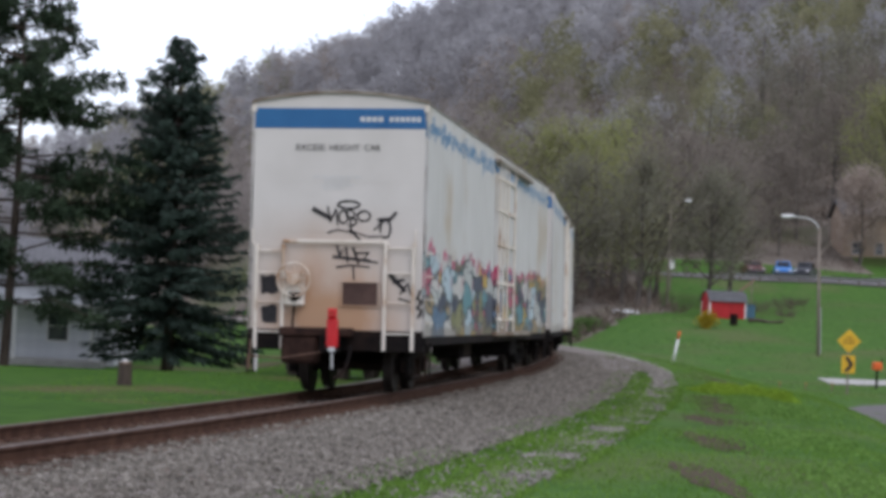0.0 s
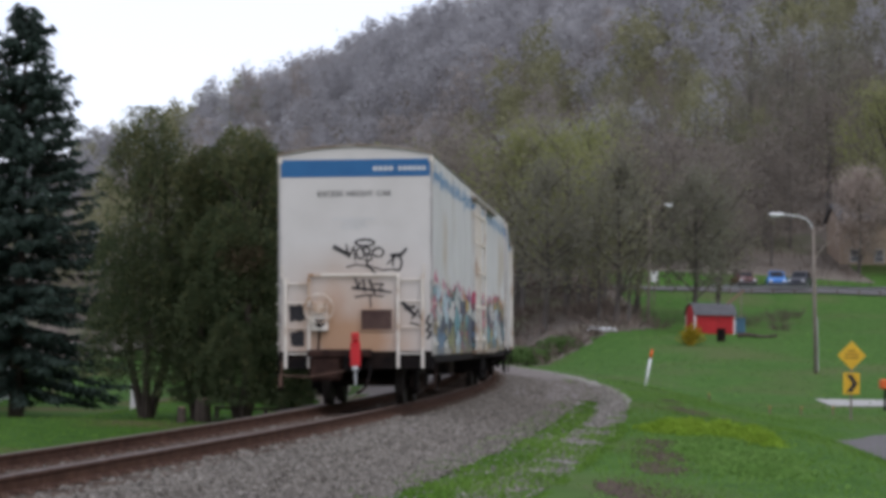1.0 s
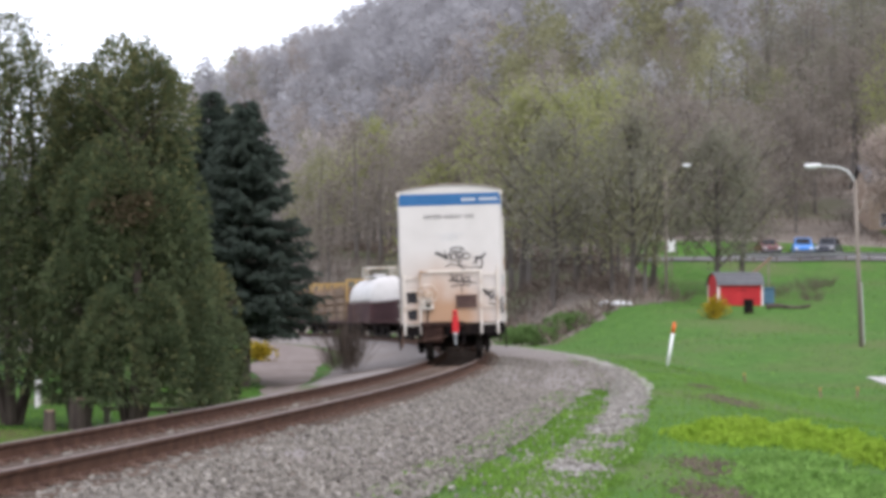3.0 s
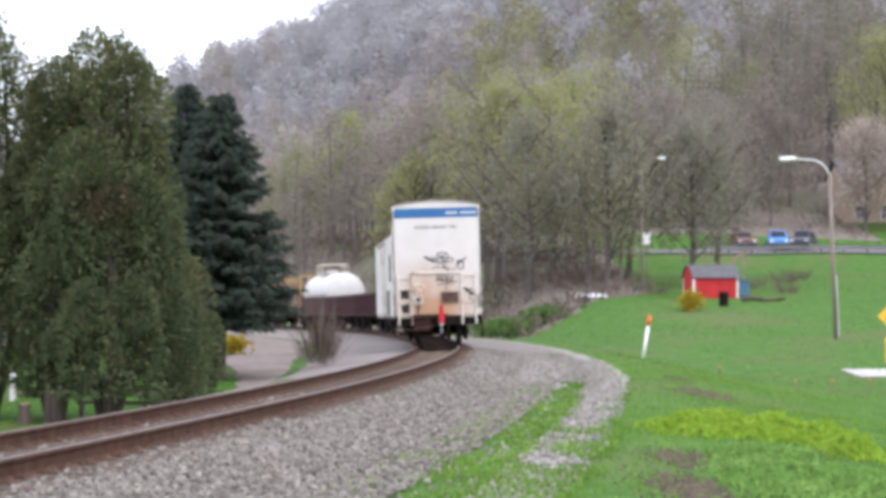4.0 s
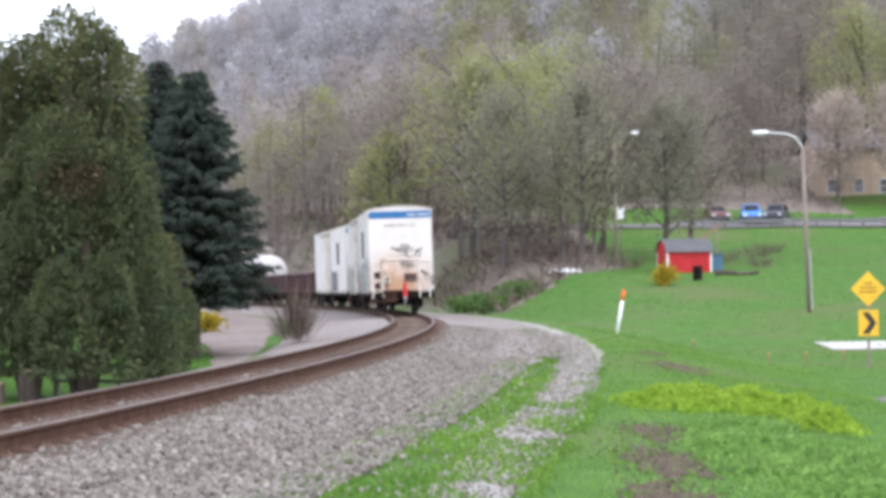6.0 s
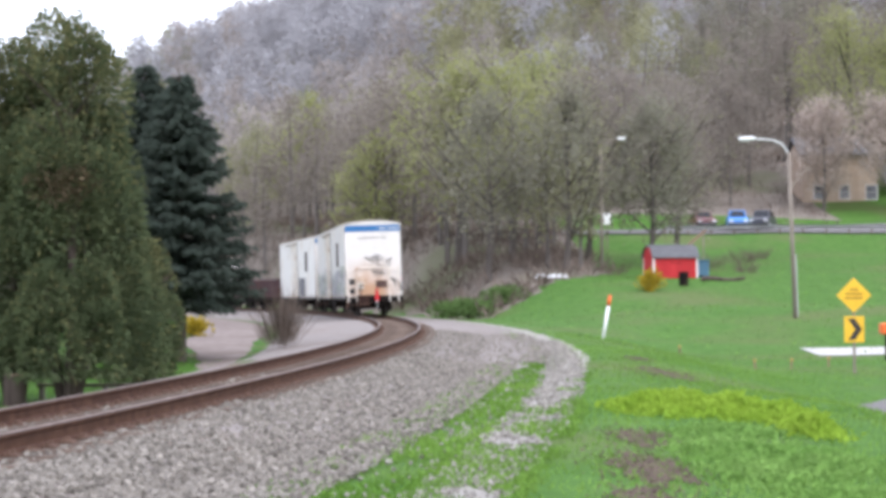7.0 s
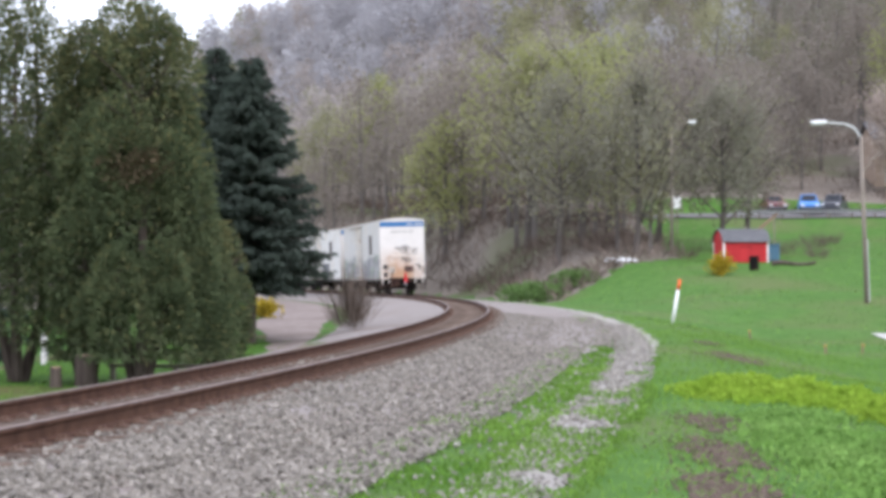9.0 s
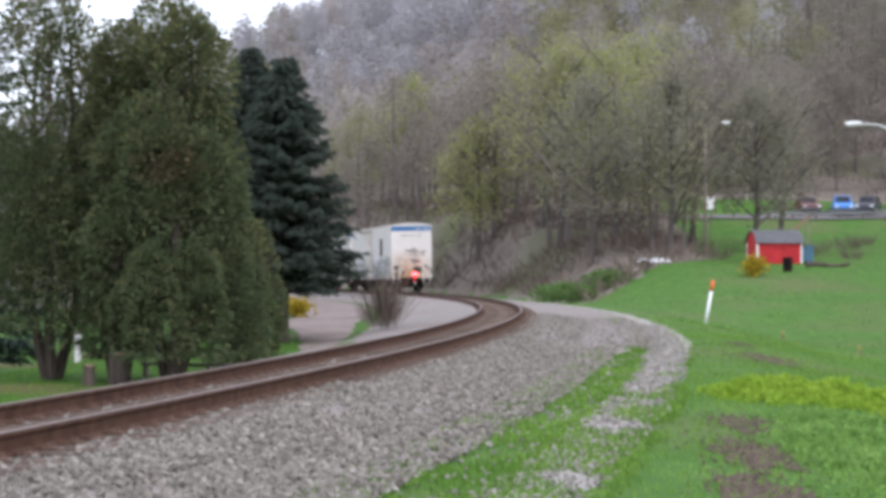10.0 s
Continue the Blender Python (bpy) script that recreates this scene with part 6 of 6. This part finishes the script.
def shed(x, y):
    z = ground_z(x + 1.6, y) - 0.02
    ob = empty("garden_shed", pose(x, y, z, 0, 0, 6), label="small red shed with white trim and grey roof", category="shed")
    W, D, H = 2.9, 2.6, 1.42
    bm = bmesh.new()
    add_prism(bm, [(0, 0), (W, 0), (W, H), (0, H)], 0, D)
    part("wall", bm, M_SHEDRED, ob)
    bm = bmesh.new()
    add_box(bm, 0.02, 0.10, -0.018, 0.0, 0.05, H - 0.02)
    b0 = part("board", bm, M_SHEDRED, ob)
    for k in range(1, 31):
        xx = k * 0.0925
        if 1.05 < xx < 1.9:
            continue
        shared("board", b0.data, ob, pose(xx, 0, 0))
    for x0, x1 in ((-0.03, 0.07), (W - 0.07, W + 0.03)):
        box_part("corner_trim", (x0, x1, -0.03, 0.03, 0, H), M_TRIM, ob, bevel=0.008)
    box_part("eave_trim", (-0.05, W + 0.05, -0.045, 0.0, H - 0.09, H), M_TRIM, ob, bevel=0.008)
    for x0 in (1.10, 1.51):
        leaf_ob = box_part("door", (x0, x0 + 0.39, -0.03, 0.01, 0.04, H - 0.12), M_SHEDRED, ob, bevel=0.01)
        box_part("hinge", (x0 + 0.02, x0 + 0.3, -0.038, -0.031, 1.0, 1.04), M_BLACK, leaf_ob)
    for yy in (0.0, D - 0.09):
        box_part("end_trim", (-0.03, 0.0, yy, yy + 0.09, 0, H), M_TRIM, ob)
    # gambrel roof in front and back slopes
    prof = [(-0.18, H - 0.08), (0.35, H + 0.52), (D / 2, H + 0.78), (D - 0.35, H + 0.52), (D + 0.18, H - 0.08)]
    for (y0, z0), (y1, z1) in zip(prof, prof[1:]):
        bm = bmesh.new()
        rows = 4
        n = Vector((0, -(z1 - z0), y1 - y0)).normalized()
        for k in range(rows):
            a, b = k / rows, (k + 1) / rows
            p = [Vector((0, y0 + (y1 - y0) * q, z0 + (z1 - z0) * q)) for q in (a, b)]
            lo, hi = (0.045, 0.02) if z1 > z0 else (0.02, 0.045)
            q = [p[0] + n * lo, p[1] + n * hi, p[1] - n * 0.02, p[0] - n * 0.02]
            vs = [[bm.verts.new((xx, v.y, v.z)) for v in q] for xx in (-0.12, W + 0.12)]
            for i in range(4):
                j = (i + 1) % 4
                bm.faces.new((vs[0][i], vs[0][j], vs[1][j], vs[1][i]))
            bm.faces.new(vs[0])
            bm.faces.new(vs[1][::-1])
        part("roof_slope", bm, M_SHINGLE, ob)
    for xx in (0.0, W - 0.03):
        bm = bmesh.new()
        f = [bm.verts.new((xx + d, yy, zz)) for d in (0, 0.03) for yy, zz in ([(0, H - 0.02)] + prof[1:4] + [(D, H - 0.02)])]
        bm.faces.new(f[:5])
        bm.faces.new(f[5:][::-1])
        for i in range(5):
            j = (i + 1) % 5
            bm.faces.new((f[i], f[j], f[5 + j], f[5 + i]))
        part("gable", bm, M_SHEDRED, ob)
    box_part("footing", (-0.05, W + 0.05, -0.05, D + 0.05, -0.5, 0.0), M_POLE, ob)
    return ob


shed(19.3, 129.6)

bm = bmesh.new()
add_tube(bm, (0, 0, 0), (0, 0, 0.85), 0.28, 0.30, seg=16)
add_tube(bm, (0, 0, 0.3), (0, 0, 0.34), 0.31, seg=16)
add_tube(bm, (0, 0, 0.6), (0, 0, 0.64), 0.315, seg=16)
drum = stand("oil_drum", 19.9, 121.5, "dark steel drum standing in the grass", "drum")
part("shell", bm, M_BLACK, drum)
box_part("lid", (-0.2, 0.2, -0.2, 0.2, 0.85, 0.87), M_BLACK, drum, bevel=0.008)

trough = stand("plastic_bin", 22.5, 131.0, "faded blue plastic bin beside the shed", "bin")
box_part("tub", (-0.55, 0.55, -0.4, 0.4, 0, 1.0), M_BIN, trough, bevel=0.06)
box_part("lid", (-0.6, 0.6, -0.45, 0.45, 1.0, 1.08), M_BIN, trough, bevel=0.03)

wood = stand("fallen_log", 23.2, 126.5, "dark fallen log lying in the grass", "log", turn=6)
bm = bmesh.new()
rings = [[bm.verts.new((-1.4 + k * 0.35, (0.16 - 0.008 * k) * math.cos(radians(a)), 0.14 + 0.06 * math.sin(k * 0.9) + (0.16 - 0.008 * k) * math.sin(radians(a)))) for a in range(0, 360, 45)] for k in range(9)]
for q, w in zip(rings, rings[1:]):
    for i in range(8):
        bm.faces.new((q[i], q[(i + 1) % 8], w[(i + 1) % 8], w[i]))
bm.faces.new(rings[0][::-1])
bm.faces.new(rings[-1])
part("stem", bm, M_BARK, wood)

board = stand("leaning_board", 22.6, 134.5, "pale board leaning up behind the shed", "board")
bm = bmesh.new()
add_box(bm, -0.9, 0.9, -0.03, 0.03, -0.09, 0.09, 0.01, m=pose(0.3, 0, 2.35, 0, -40, 0))
part("plank", bm, M_LUMBER, board)
box_part("trestle_leg", (-0.35, -0.27, -0.04, 0.04, -0.1, 1.85), M_POLE, board)
box_part("trestle_leg", (0.75, 0.83, -0.04, 0.04, -0.1, 2.75), M_POLE, board)

skiff = stand("white_boat", 12.9, 131.5, "small upturned white boat on the leaf litter", "boat", turn=4)
bm = bmesh.new()
rings = []
for k in range(9):
    t = k / 8
    w, h = 0.45 * (1 - (2 * t - 1) ** 4 * 0.85), 0.22 * (1 - (2 * t - 1) ** 4 * 0.5)
    rings.append([bm.verts.new((-1.1 + 2.2 * t, w * math.cos(radians(a)), 0.05 + h * math.sin(radians(a)))) for a in range(0, 181, 30)])
for a, b in zip(rings, rings[1:]):
    for i in range(6):
        bm.faces.new((a[i], a[i + 1], b[i + 1], b[i]))
bm.faces.new(rings[0])
bm.faces.new(rings[-1][::-1])
part("hull", bm, M_GALV, skiff, smooth=True)
box_part("keel", (-1.0, 1.0, -0.02, 0.02, 0.25, 0.30), M_GALV, skiff)

note = stand("notice_board", 20.8, 165.0, "small white notice board on a post", "sign")
zt = 7.30 - ground_z(20.8, 165.0)
box_part("post", (-0.05, 0.05, 0.0, 0.08, -0.2, zt), M_POLE, note)
box_part("panel", (-0.30, 0.30, -0.03, 0.0, zt - 0.1, zt + 0.85), M_POSTWHITE, note, bevel=0.01)

for k, (x, y) in enumerate(((12.85, 64.6), (14.4, 66.4), (15.9, 67.5), (11.4, 70.5))):
    peg = stand("survey_peg", x, y, "short pale yellow peg in the grass", "peg", "survey pegs", lean=(0, (-3, 4, 2, -5)[k]))
    box_part("stick", (-0.03, 0.03, -0.03, 0.03, -0.1, 0.36), M_LUMBER, peg, bevel=0.006)
    box_part("ribbon", (-0.035, 0.035, -0.035, 0.035, 0.27, 0.35), M_STAKE, peg)

box = stand("mailbox", 19.2, 72.5, "orange-marked box on a short dark post", "mailbox")
box_part("post", (-0.05, 0.05, -0.05, 0.05, -0.2, 1.0), M_BLACK, box)
box_part("body", (-0.22, 0.22, -0.25, 0.25, 0.95, 1.35), M_ORANGE, box, bevel=0.05)
box_part("flag", (0.23, 0.25, -0.1, 0.1, 1.3, 1.55), M_BLACK, box)


# guard rail above the bank
def guard_rail(x0, x1, y):
    ob = empty("guard_rail", label="galvanised guard rail along the upper road", category="guard rail", kind="structure")
    for k in range(int((x1 - x0) / 4)):
        xa = x0 + 4 * k
        za, zb = ground_z(xa, y), ground_z(xa + 4, y)
        bm = bmesh.new()
        prof = [(-0.04, 0.45), (0.04, 0.50), (0.04, 0.55), (-0.02, 0.61), (0.04, 0.67), (0.04, 0.72), (-0.04, 0.77)]
        a = [bm.verts.new((xa, y + p, za + q)) for p, q in prof]
        b = [bm.verts.new((xa + 4, y + p, zb + q)) for p, q in prof]
        for i in range(len(prof) - 1):
            bm.faces.new((a[i], b[i], b[i + 1], a[i + 1]))
        bmesh.ops.solidify(bm, geom=bm.faces[:], thickness=0.01)
        part("rail_beam", bm, M_GALV, ob)
        for dx in (0, 2):
            zz = ground_z(xa + dx, y)
            box_part("rail_post", (xa + dx - 0.07, xa + dx + 0.07, y + 0.05, y + 0.2, zz - 0.3, zz + 0.74), M_POLE, ob)


guard_rail(27, 91, 174.2)


def parked_car(x, y, turn, paint, label, tall=0.0):
    car = stand("parked_car", x, y, label, "car", "cars on the upper road", z=ground_z(x, y) + 0.12, turn=turn)
    bm = bmesh.new()
    side = [(-2.2, 0.35), (-2.2, 0.80), (-1.9, 0.92), (-1.0, 1.0 + tall * 0.3), (1.3, 1.0 + tall * 0.3), (2.1, 0.95), (2.2, 0.7), (2.2, 0.35)]
    a = [bm.verts.new((-0.88, u, v)) for u, v in side]
    b = [bm.verts.new((0.88, u, v)) for u, v in side]
    n = len(side)
    for i in range(n):
        j = (i + 1) % n
        bm.faces.new((a[i], a[j], b[j], b[i]))
    bm.faces.new(a)
    bm.faces.new(b[::-1])
    bmesh.ops.bevel(bm, geom=bm.edges[:], offset=0.06, segments=2, affect="EDGES")
    body = part("body", bm, paint, car)
    bm = bmesh.new()
    base, top = 1.0 + tall * 0.3, 1.5 + tall
    v = [bm.verts.new(p) for p in ((-0.8, -1.0, base), (0.8, -1.0, base), (0.8, 1.5, base), (-0.8, 1.5, base), (-0.66, -0.4, top), (0.66, -0.4, top), (0.66, 1.2, top), (-0.66, 1.2, top))]
    for q in ((0, 1, 5, 4), (1, 2, 6, 5), (2, 3, 7, 6), (3, 0, 4, 7), (4, 5, 6, 7)):
        bm.faces.new([v[i] for i in q])
    bmesh.ops.bevel(bm, geom=bm.edges[:], offset=0.04, segments=1, affect="EDGES")
    part("cabin", bm, paint, car)
    bm = bmesh.new()
    q = [bm.verts.new(p) for p in ((-0.68, -0.93, base + 0.06), (0.68, -0.93, base + 0.06), (0.58, -0.50, top - 0.06), (-0.58, -0.50, top - 0.06))]
    for w in q:
        w.co.y -= 0.035
    bm.faces.new(q)
    bmesh.ops.solidify(bm, geom=bm.faces[:], thickness=0.01)
    part("windscreen", bm, M_GLASS, car)
    for s in (-1, 1):
        bm = bmesh.new()
        q = [bm.verts.new(p) for p in ((s * 0.80, -0.75, base + 0.08), (s * 0.80, 1.30, base + 0.08), (s * 0.70, 1.05, top - 0.08), (s * 0.70, -0.35, top - 0.08))]
        bm.faces.new(q)
        bmesh.ops.solidify(bm, geom=bm.faces[:], thickness=0.012)
        part("side_window", bm, M_GLASS, car)
        box_part("headlight", (*sorted((s * 0.5, s * 0.8)), -2.23, -2.17, 0.62, 0.78), M_POSTWHITE, body, bevel=0.02)
        for u in (-1.35, 1.35):
            wl = tube_part("wheel", (s * 0.70, u, 0.33), (s * 0.90, u, 0.33), 0.33, M_BLACK, car, seg=18)
            tube_part("rim", (s * 0.90, u, 0.33), (s * 0.915, u, 0.33), 0.20, M_GALV, wl, seg=14)
    box_part("bumper", (-0.86, 0.86, -2.26, -2.15, 0.35, 0.58), M_CARDARK, body, bevel=0.03)
    return car


parked_car(34.9, 183.0, -7, M_CARBLUE, "bright blue car parked on the upper road", 0.25)
parked_car(37.4, 183.6, -22, M_CARDARK, "dark car with pale windscreen on the upper road", 0.2)
parked_car(31.9, 184.0, 2, M_CARRED, "dark maroon car parked on the upper road", 0.1)


def house(name, x0, x1, y0, y1, z0, h, ridge, wall_mat, label, windows, turn=0, along_x=True):
    ob = empty(name, pose(x0, y0, z0, 0, 0, turn), label=label, category="house")
    W, D = x1 - x0, y1 - y0
    bm = bmesh.new()
    add_box(bm, 0, W, 0, D, -0.6, h)
    wall = part("wall", bm, wall_mat, ob)
    bm = bmesh.new()
    add_box(bm, -0.01, W + 0.01, -0.028, -0.002, 0.0, 0.20)
    b0 = part("siding_board", bm, wall_mat, wall)
    for k in range(1, int(h / 0.22)):
        shared("siding_board", b0.data, wall, pose(0, 0, k * 0.22))
    bm = bmesh.new()
    if along_x:
        for (ya, za), (yb, zb) in (((-0.5, h - 0.1), (D / 2, ridge)), ((D / 2, ridge), (D + 0.5, h - 0.1))):
            v = [bm.verts.new((xx, yy, zz + t)) for t in (0, 0.14) for xx, yy, zz in ((-0.4, ya, za), (W + 0.4, ya, za), (W + 0.4, yb, zb), (-0.4, yb, zb))]
            for q in ((0, 1, 2, 3), (4, 7, 6, 5), (0, 4, 5, 1), (1, 5, 6, 2), (2, 6, 7, 3), (3, 7, 4, 0)):
                bm.faces.new([v[i] for i in q])
    else:
        for (xa, za), (xb, zb) in (((-0.5, h - 0.1), (W / 2, ridge)), ((W / 2, ridge), (W + 0.5, h - 0.1))):
            v = [bm.verts.new((xx, yy, zz + t)) for t in (0, 0.14) for xx, yy, zz in ((xa, -0.4, za), (xb, -0.4, zb), (xb, D + 0.4, zb), (xa, D + 0.4, za))]
            for q in ((0, 1, 2, 3), (4, 7, 6, 5), (0, 4, 5, 1), (1, 5, 6, 2), (2, 6, 7, 3), (3, 7, 4, 0)):
                bm.faces.new([v[i] for i in q])
    part("roof", bm, M_SHINGLE, ob)
    tri = [(0, 0, h), (0, D, h), (0, D / 2, ridge)] if along_x else [(0, 0, h), (W, 0, h), (W / 2, 0, ridge)]
    off = (W - 0.1, 0, 0) if along_x else (0, D - 0.1, 0)
    th = Vector((0.1, 0, 0)) if along_x else Vector((0, 0.1, 0))
    for o in ((0, 0, 0), off):
        bm = bmesh.new()
        a = [bm.verts.new(Vector(p) + Vector(o)) for p in tri]
        b = [bm.verts.new(Vector(p) + Vector(o) + th) for p in tri]
        bm.faces.new(a)
        bm.faces.new(b[::-1])
        for i in range(3):
            j = (i + 1) % 3
            bm.faces.new((a[i], a[j], b[j], b[i]))
        part("gable", bm, wall_mat, ob)
    for wx, wz, ww, wh in windows:
        win = box_part("window", (wx, wx + ww, -0.07, -0.03, wz, wz + wh), M_TRIM, ob, bevel=0.01)
        box_part("pane", (wx + 0.07, wx + ww - 0.07, -0.085, -0.071, wz + 0.07, wz + wh / 2 - 0.02), M_GLASS, win)
        box_part("pane", (wx + 0.07, wx + ww - 0.07, -0.085, -0.071, wz + wh / 2 + 0.02, wz + wh - 0.07), M_GLASS, win)
    return ob


house("tan_house", 44.6, 52.0, 199, 206, ground_z(47, 199) - 0.5, 5.4, 7.2, M_TAN, "tan sided house above the upper road", ((1.0, 1.0, 1.0, 1.4), (3.6, 1.0, 1.0, 1.4), (6.2, 0.9, 1.2, 1.5)))
house("grey_house", 54.5, 64, 198, 207, ground_z(58, 198) - 0.3, 4.2, 6.8, M_SIDING, "grey sided house half hidden by trees", ((1.2, 1.0, 1.0, 1.4), (4.2, 1.0, 1.0, 1.4), (7.0, 1.0, 1.0, 1.4)), along_x=False)
porch = house("white_house", -33, -17.6, 62, 71, ground_z(-22, 62), 3.6, 5.6, M_SIDING, "pale sided house with a long porch behind the pines", ((2.0, 1.0, 1.0, 1.4), (5.5, 1.0, 1.0, 1.4), (9.0, 1.0, 1.0, 1.4), (12.4, 1.0, 1.0, 1.4)))
box_part("porch_roof", (1.0, 15.2, -2.4, -0.06, 2.55, 2.70), M_TRIM, porch, bevel=0.02)
box_part("porch_deck", (1.0, 15.2, -2.4, -0.06, -0.3, 0.25), M_CONCRETE, porch, bevel=0.02)
for k in range(5):
    box_part("porch_post", (1.1 + k * 3.4, 1.24 + k * 3.4, -2.35, -2.21, 0.25, 2.55), M_TRIM, porch)


# ---- things on the lawn side
def stump(x, y, r, h, label, topcap=False):
    ob = stand("tree_stump", x, y, label, "stump", "stumps on the lawn")
    bm = bmesh.new()
    n = 14
    rows = []
    for zz, k in ((-0.1, 1.2), (0.06, 1.08), (h * 0.5, 1.0), (h, 0.97)):
        rows.append([bm.verts.new((r * k * (1 + 0.09 * math.sin(i * 2.3 + zz)) * math.cos(6.2832 * i / n), r * k * (1 + 0.09 * math.cos(i * 1.7)) * math.sin(6.2832 * i / n), zz + (0.03 * math.sin(i) if zz == h else 0))) for i in range(n)])
    for a, b in zip(rows, rows[1:]):
        for i in range(n):
            bm.faces.new((a[i], a[(i + 1) % n], b[(i + 1) % n], b[i]))
    part("bark", bm, M_BARK, ob)
    bm = bmesh.new()
    add_tube(bm, (0, 0, h - 0.02), (0, 0, h + 0.02), r * 0.93, r * 0.9, seg=14)
    part("cut_face", bm, M_STUMP, ob, "pale sawn top")
    if topcap:
        tube_part("cap", (0, 0, h), (0, 0, h + 0.10), 0.05, M_POSTWHITE, ob, "small white cap")


stump(-12.4, 27.4, 0.20, 0.62, "dark weathered stump on the lawn", True)
stump(-6.75, 41.0, 0.22, 0.62, "brown sawn stump at the foot of the cedars")
stump(-7.25, 40.4, 0.12, 0.40, "small brown stump beside a larger one")
for x, y, h, lab in ((-11.1, 60.0, 1.05, "thin white post on the lawn"), (-5.95, 71.5, 0.55, "short white lane marker")):
    ob = stand("white_post", x, y, lab, "post", "white posts", lean=(0, -14 if h < 0.8 else 0))
    box_part("stake", (-0.09, 0.09, -0.03, 0.03, -0.1, h), M_POSTWHITE, ob, bevel=0.01)
    box_part("top", (-0.10, 0.10, -0.035, 0.035, h, h + 0.04), M_POSTWHITE, ob, bevel=0.01)
rail = stand("low_fence", -6.6, 43.6, "low grey wooden rail on the lawn", "fence", turn=-20)
for dx in (0, 1.5, 3.0):
    box_part("post", (dx - 0.05, dx + 0.05, -0.05, 0.05, -0.1, 0.35), M_POLE, rail)
box_part("bar", (-0.1, 3.1, -0.03, 0.03, 0.26, 0.34), M_POLE, rail, bevel=0.01)


# ---- what moves: the train rolls away round the curve
PLACE_OF_REAR = ((0.0, -81.05), (0.5, -69.89), (1.0, -59.79), (1.5, -45.8), (2.0, -39.3), (2.5, -32.6), (3.0, -26.1), (4.5, -7.5), (5.0, -1.1), (5.5, 5.2), (7.0, 24.4), (7.5, 31.0), (9.5, 58.2), (10.0, 65.0))


def motions():
    for thing, gap, length in TRAIN:
        rows = []
        for i in range(41):
            t = i * 0.25
            rows.append((t, car_pose(lerp_table(t, PLACE_OF_REAR) + gap, length)))
        walk(thing, rows)
    for beacon in FLASHERS:
        rows = [(0.0, 180.0)]
        for k in range(7):
            t = 1.37 + 1.442 * k
            if k == 0:
                rows += [(0.5, 180.0), (0.9, 181.0)]
            for dt, turn in ((-0.16, 180.0), (-0.12, 240.0), (-0.08, 310.0), (-0.05, 360.0), (0.05, 360.0), (0.08, 410.0), (0.12, 480.0), (0.16, 540.0)):
                if t + dt < 10.0:
                    rows.append((t + dt, turn + 360.0 * k))
        rows.append((10.0, rows[-1][1]))
        walk(beacon, [(t, pose(*FLASH_AT, 0, 0, turn)) for t, turn in rows])


motions()
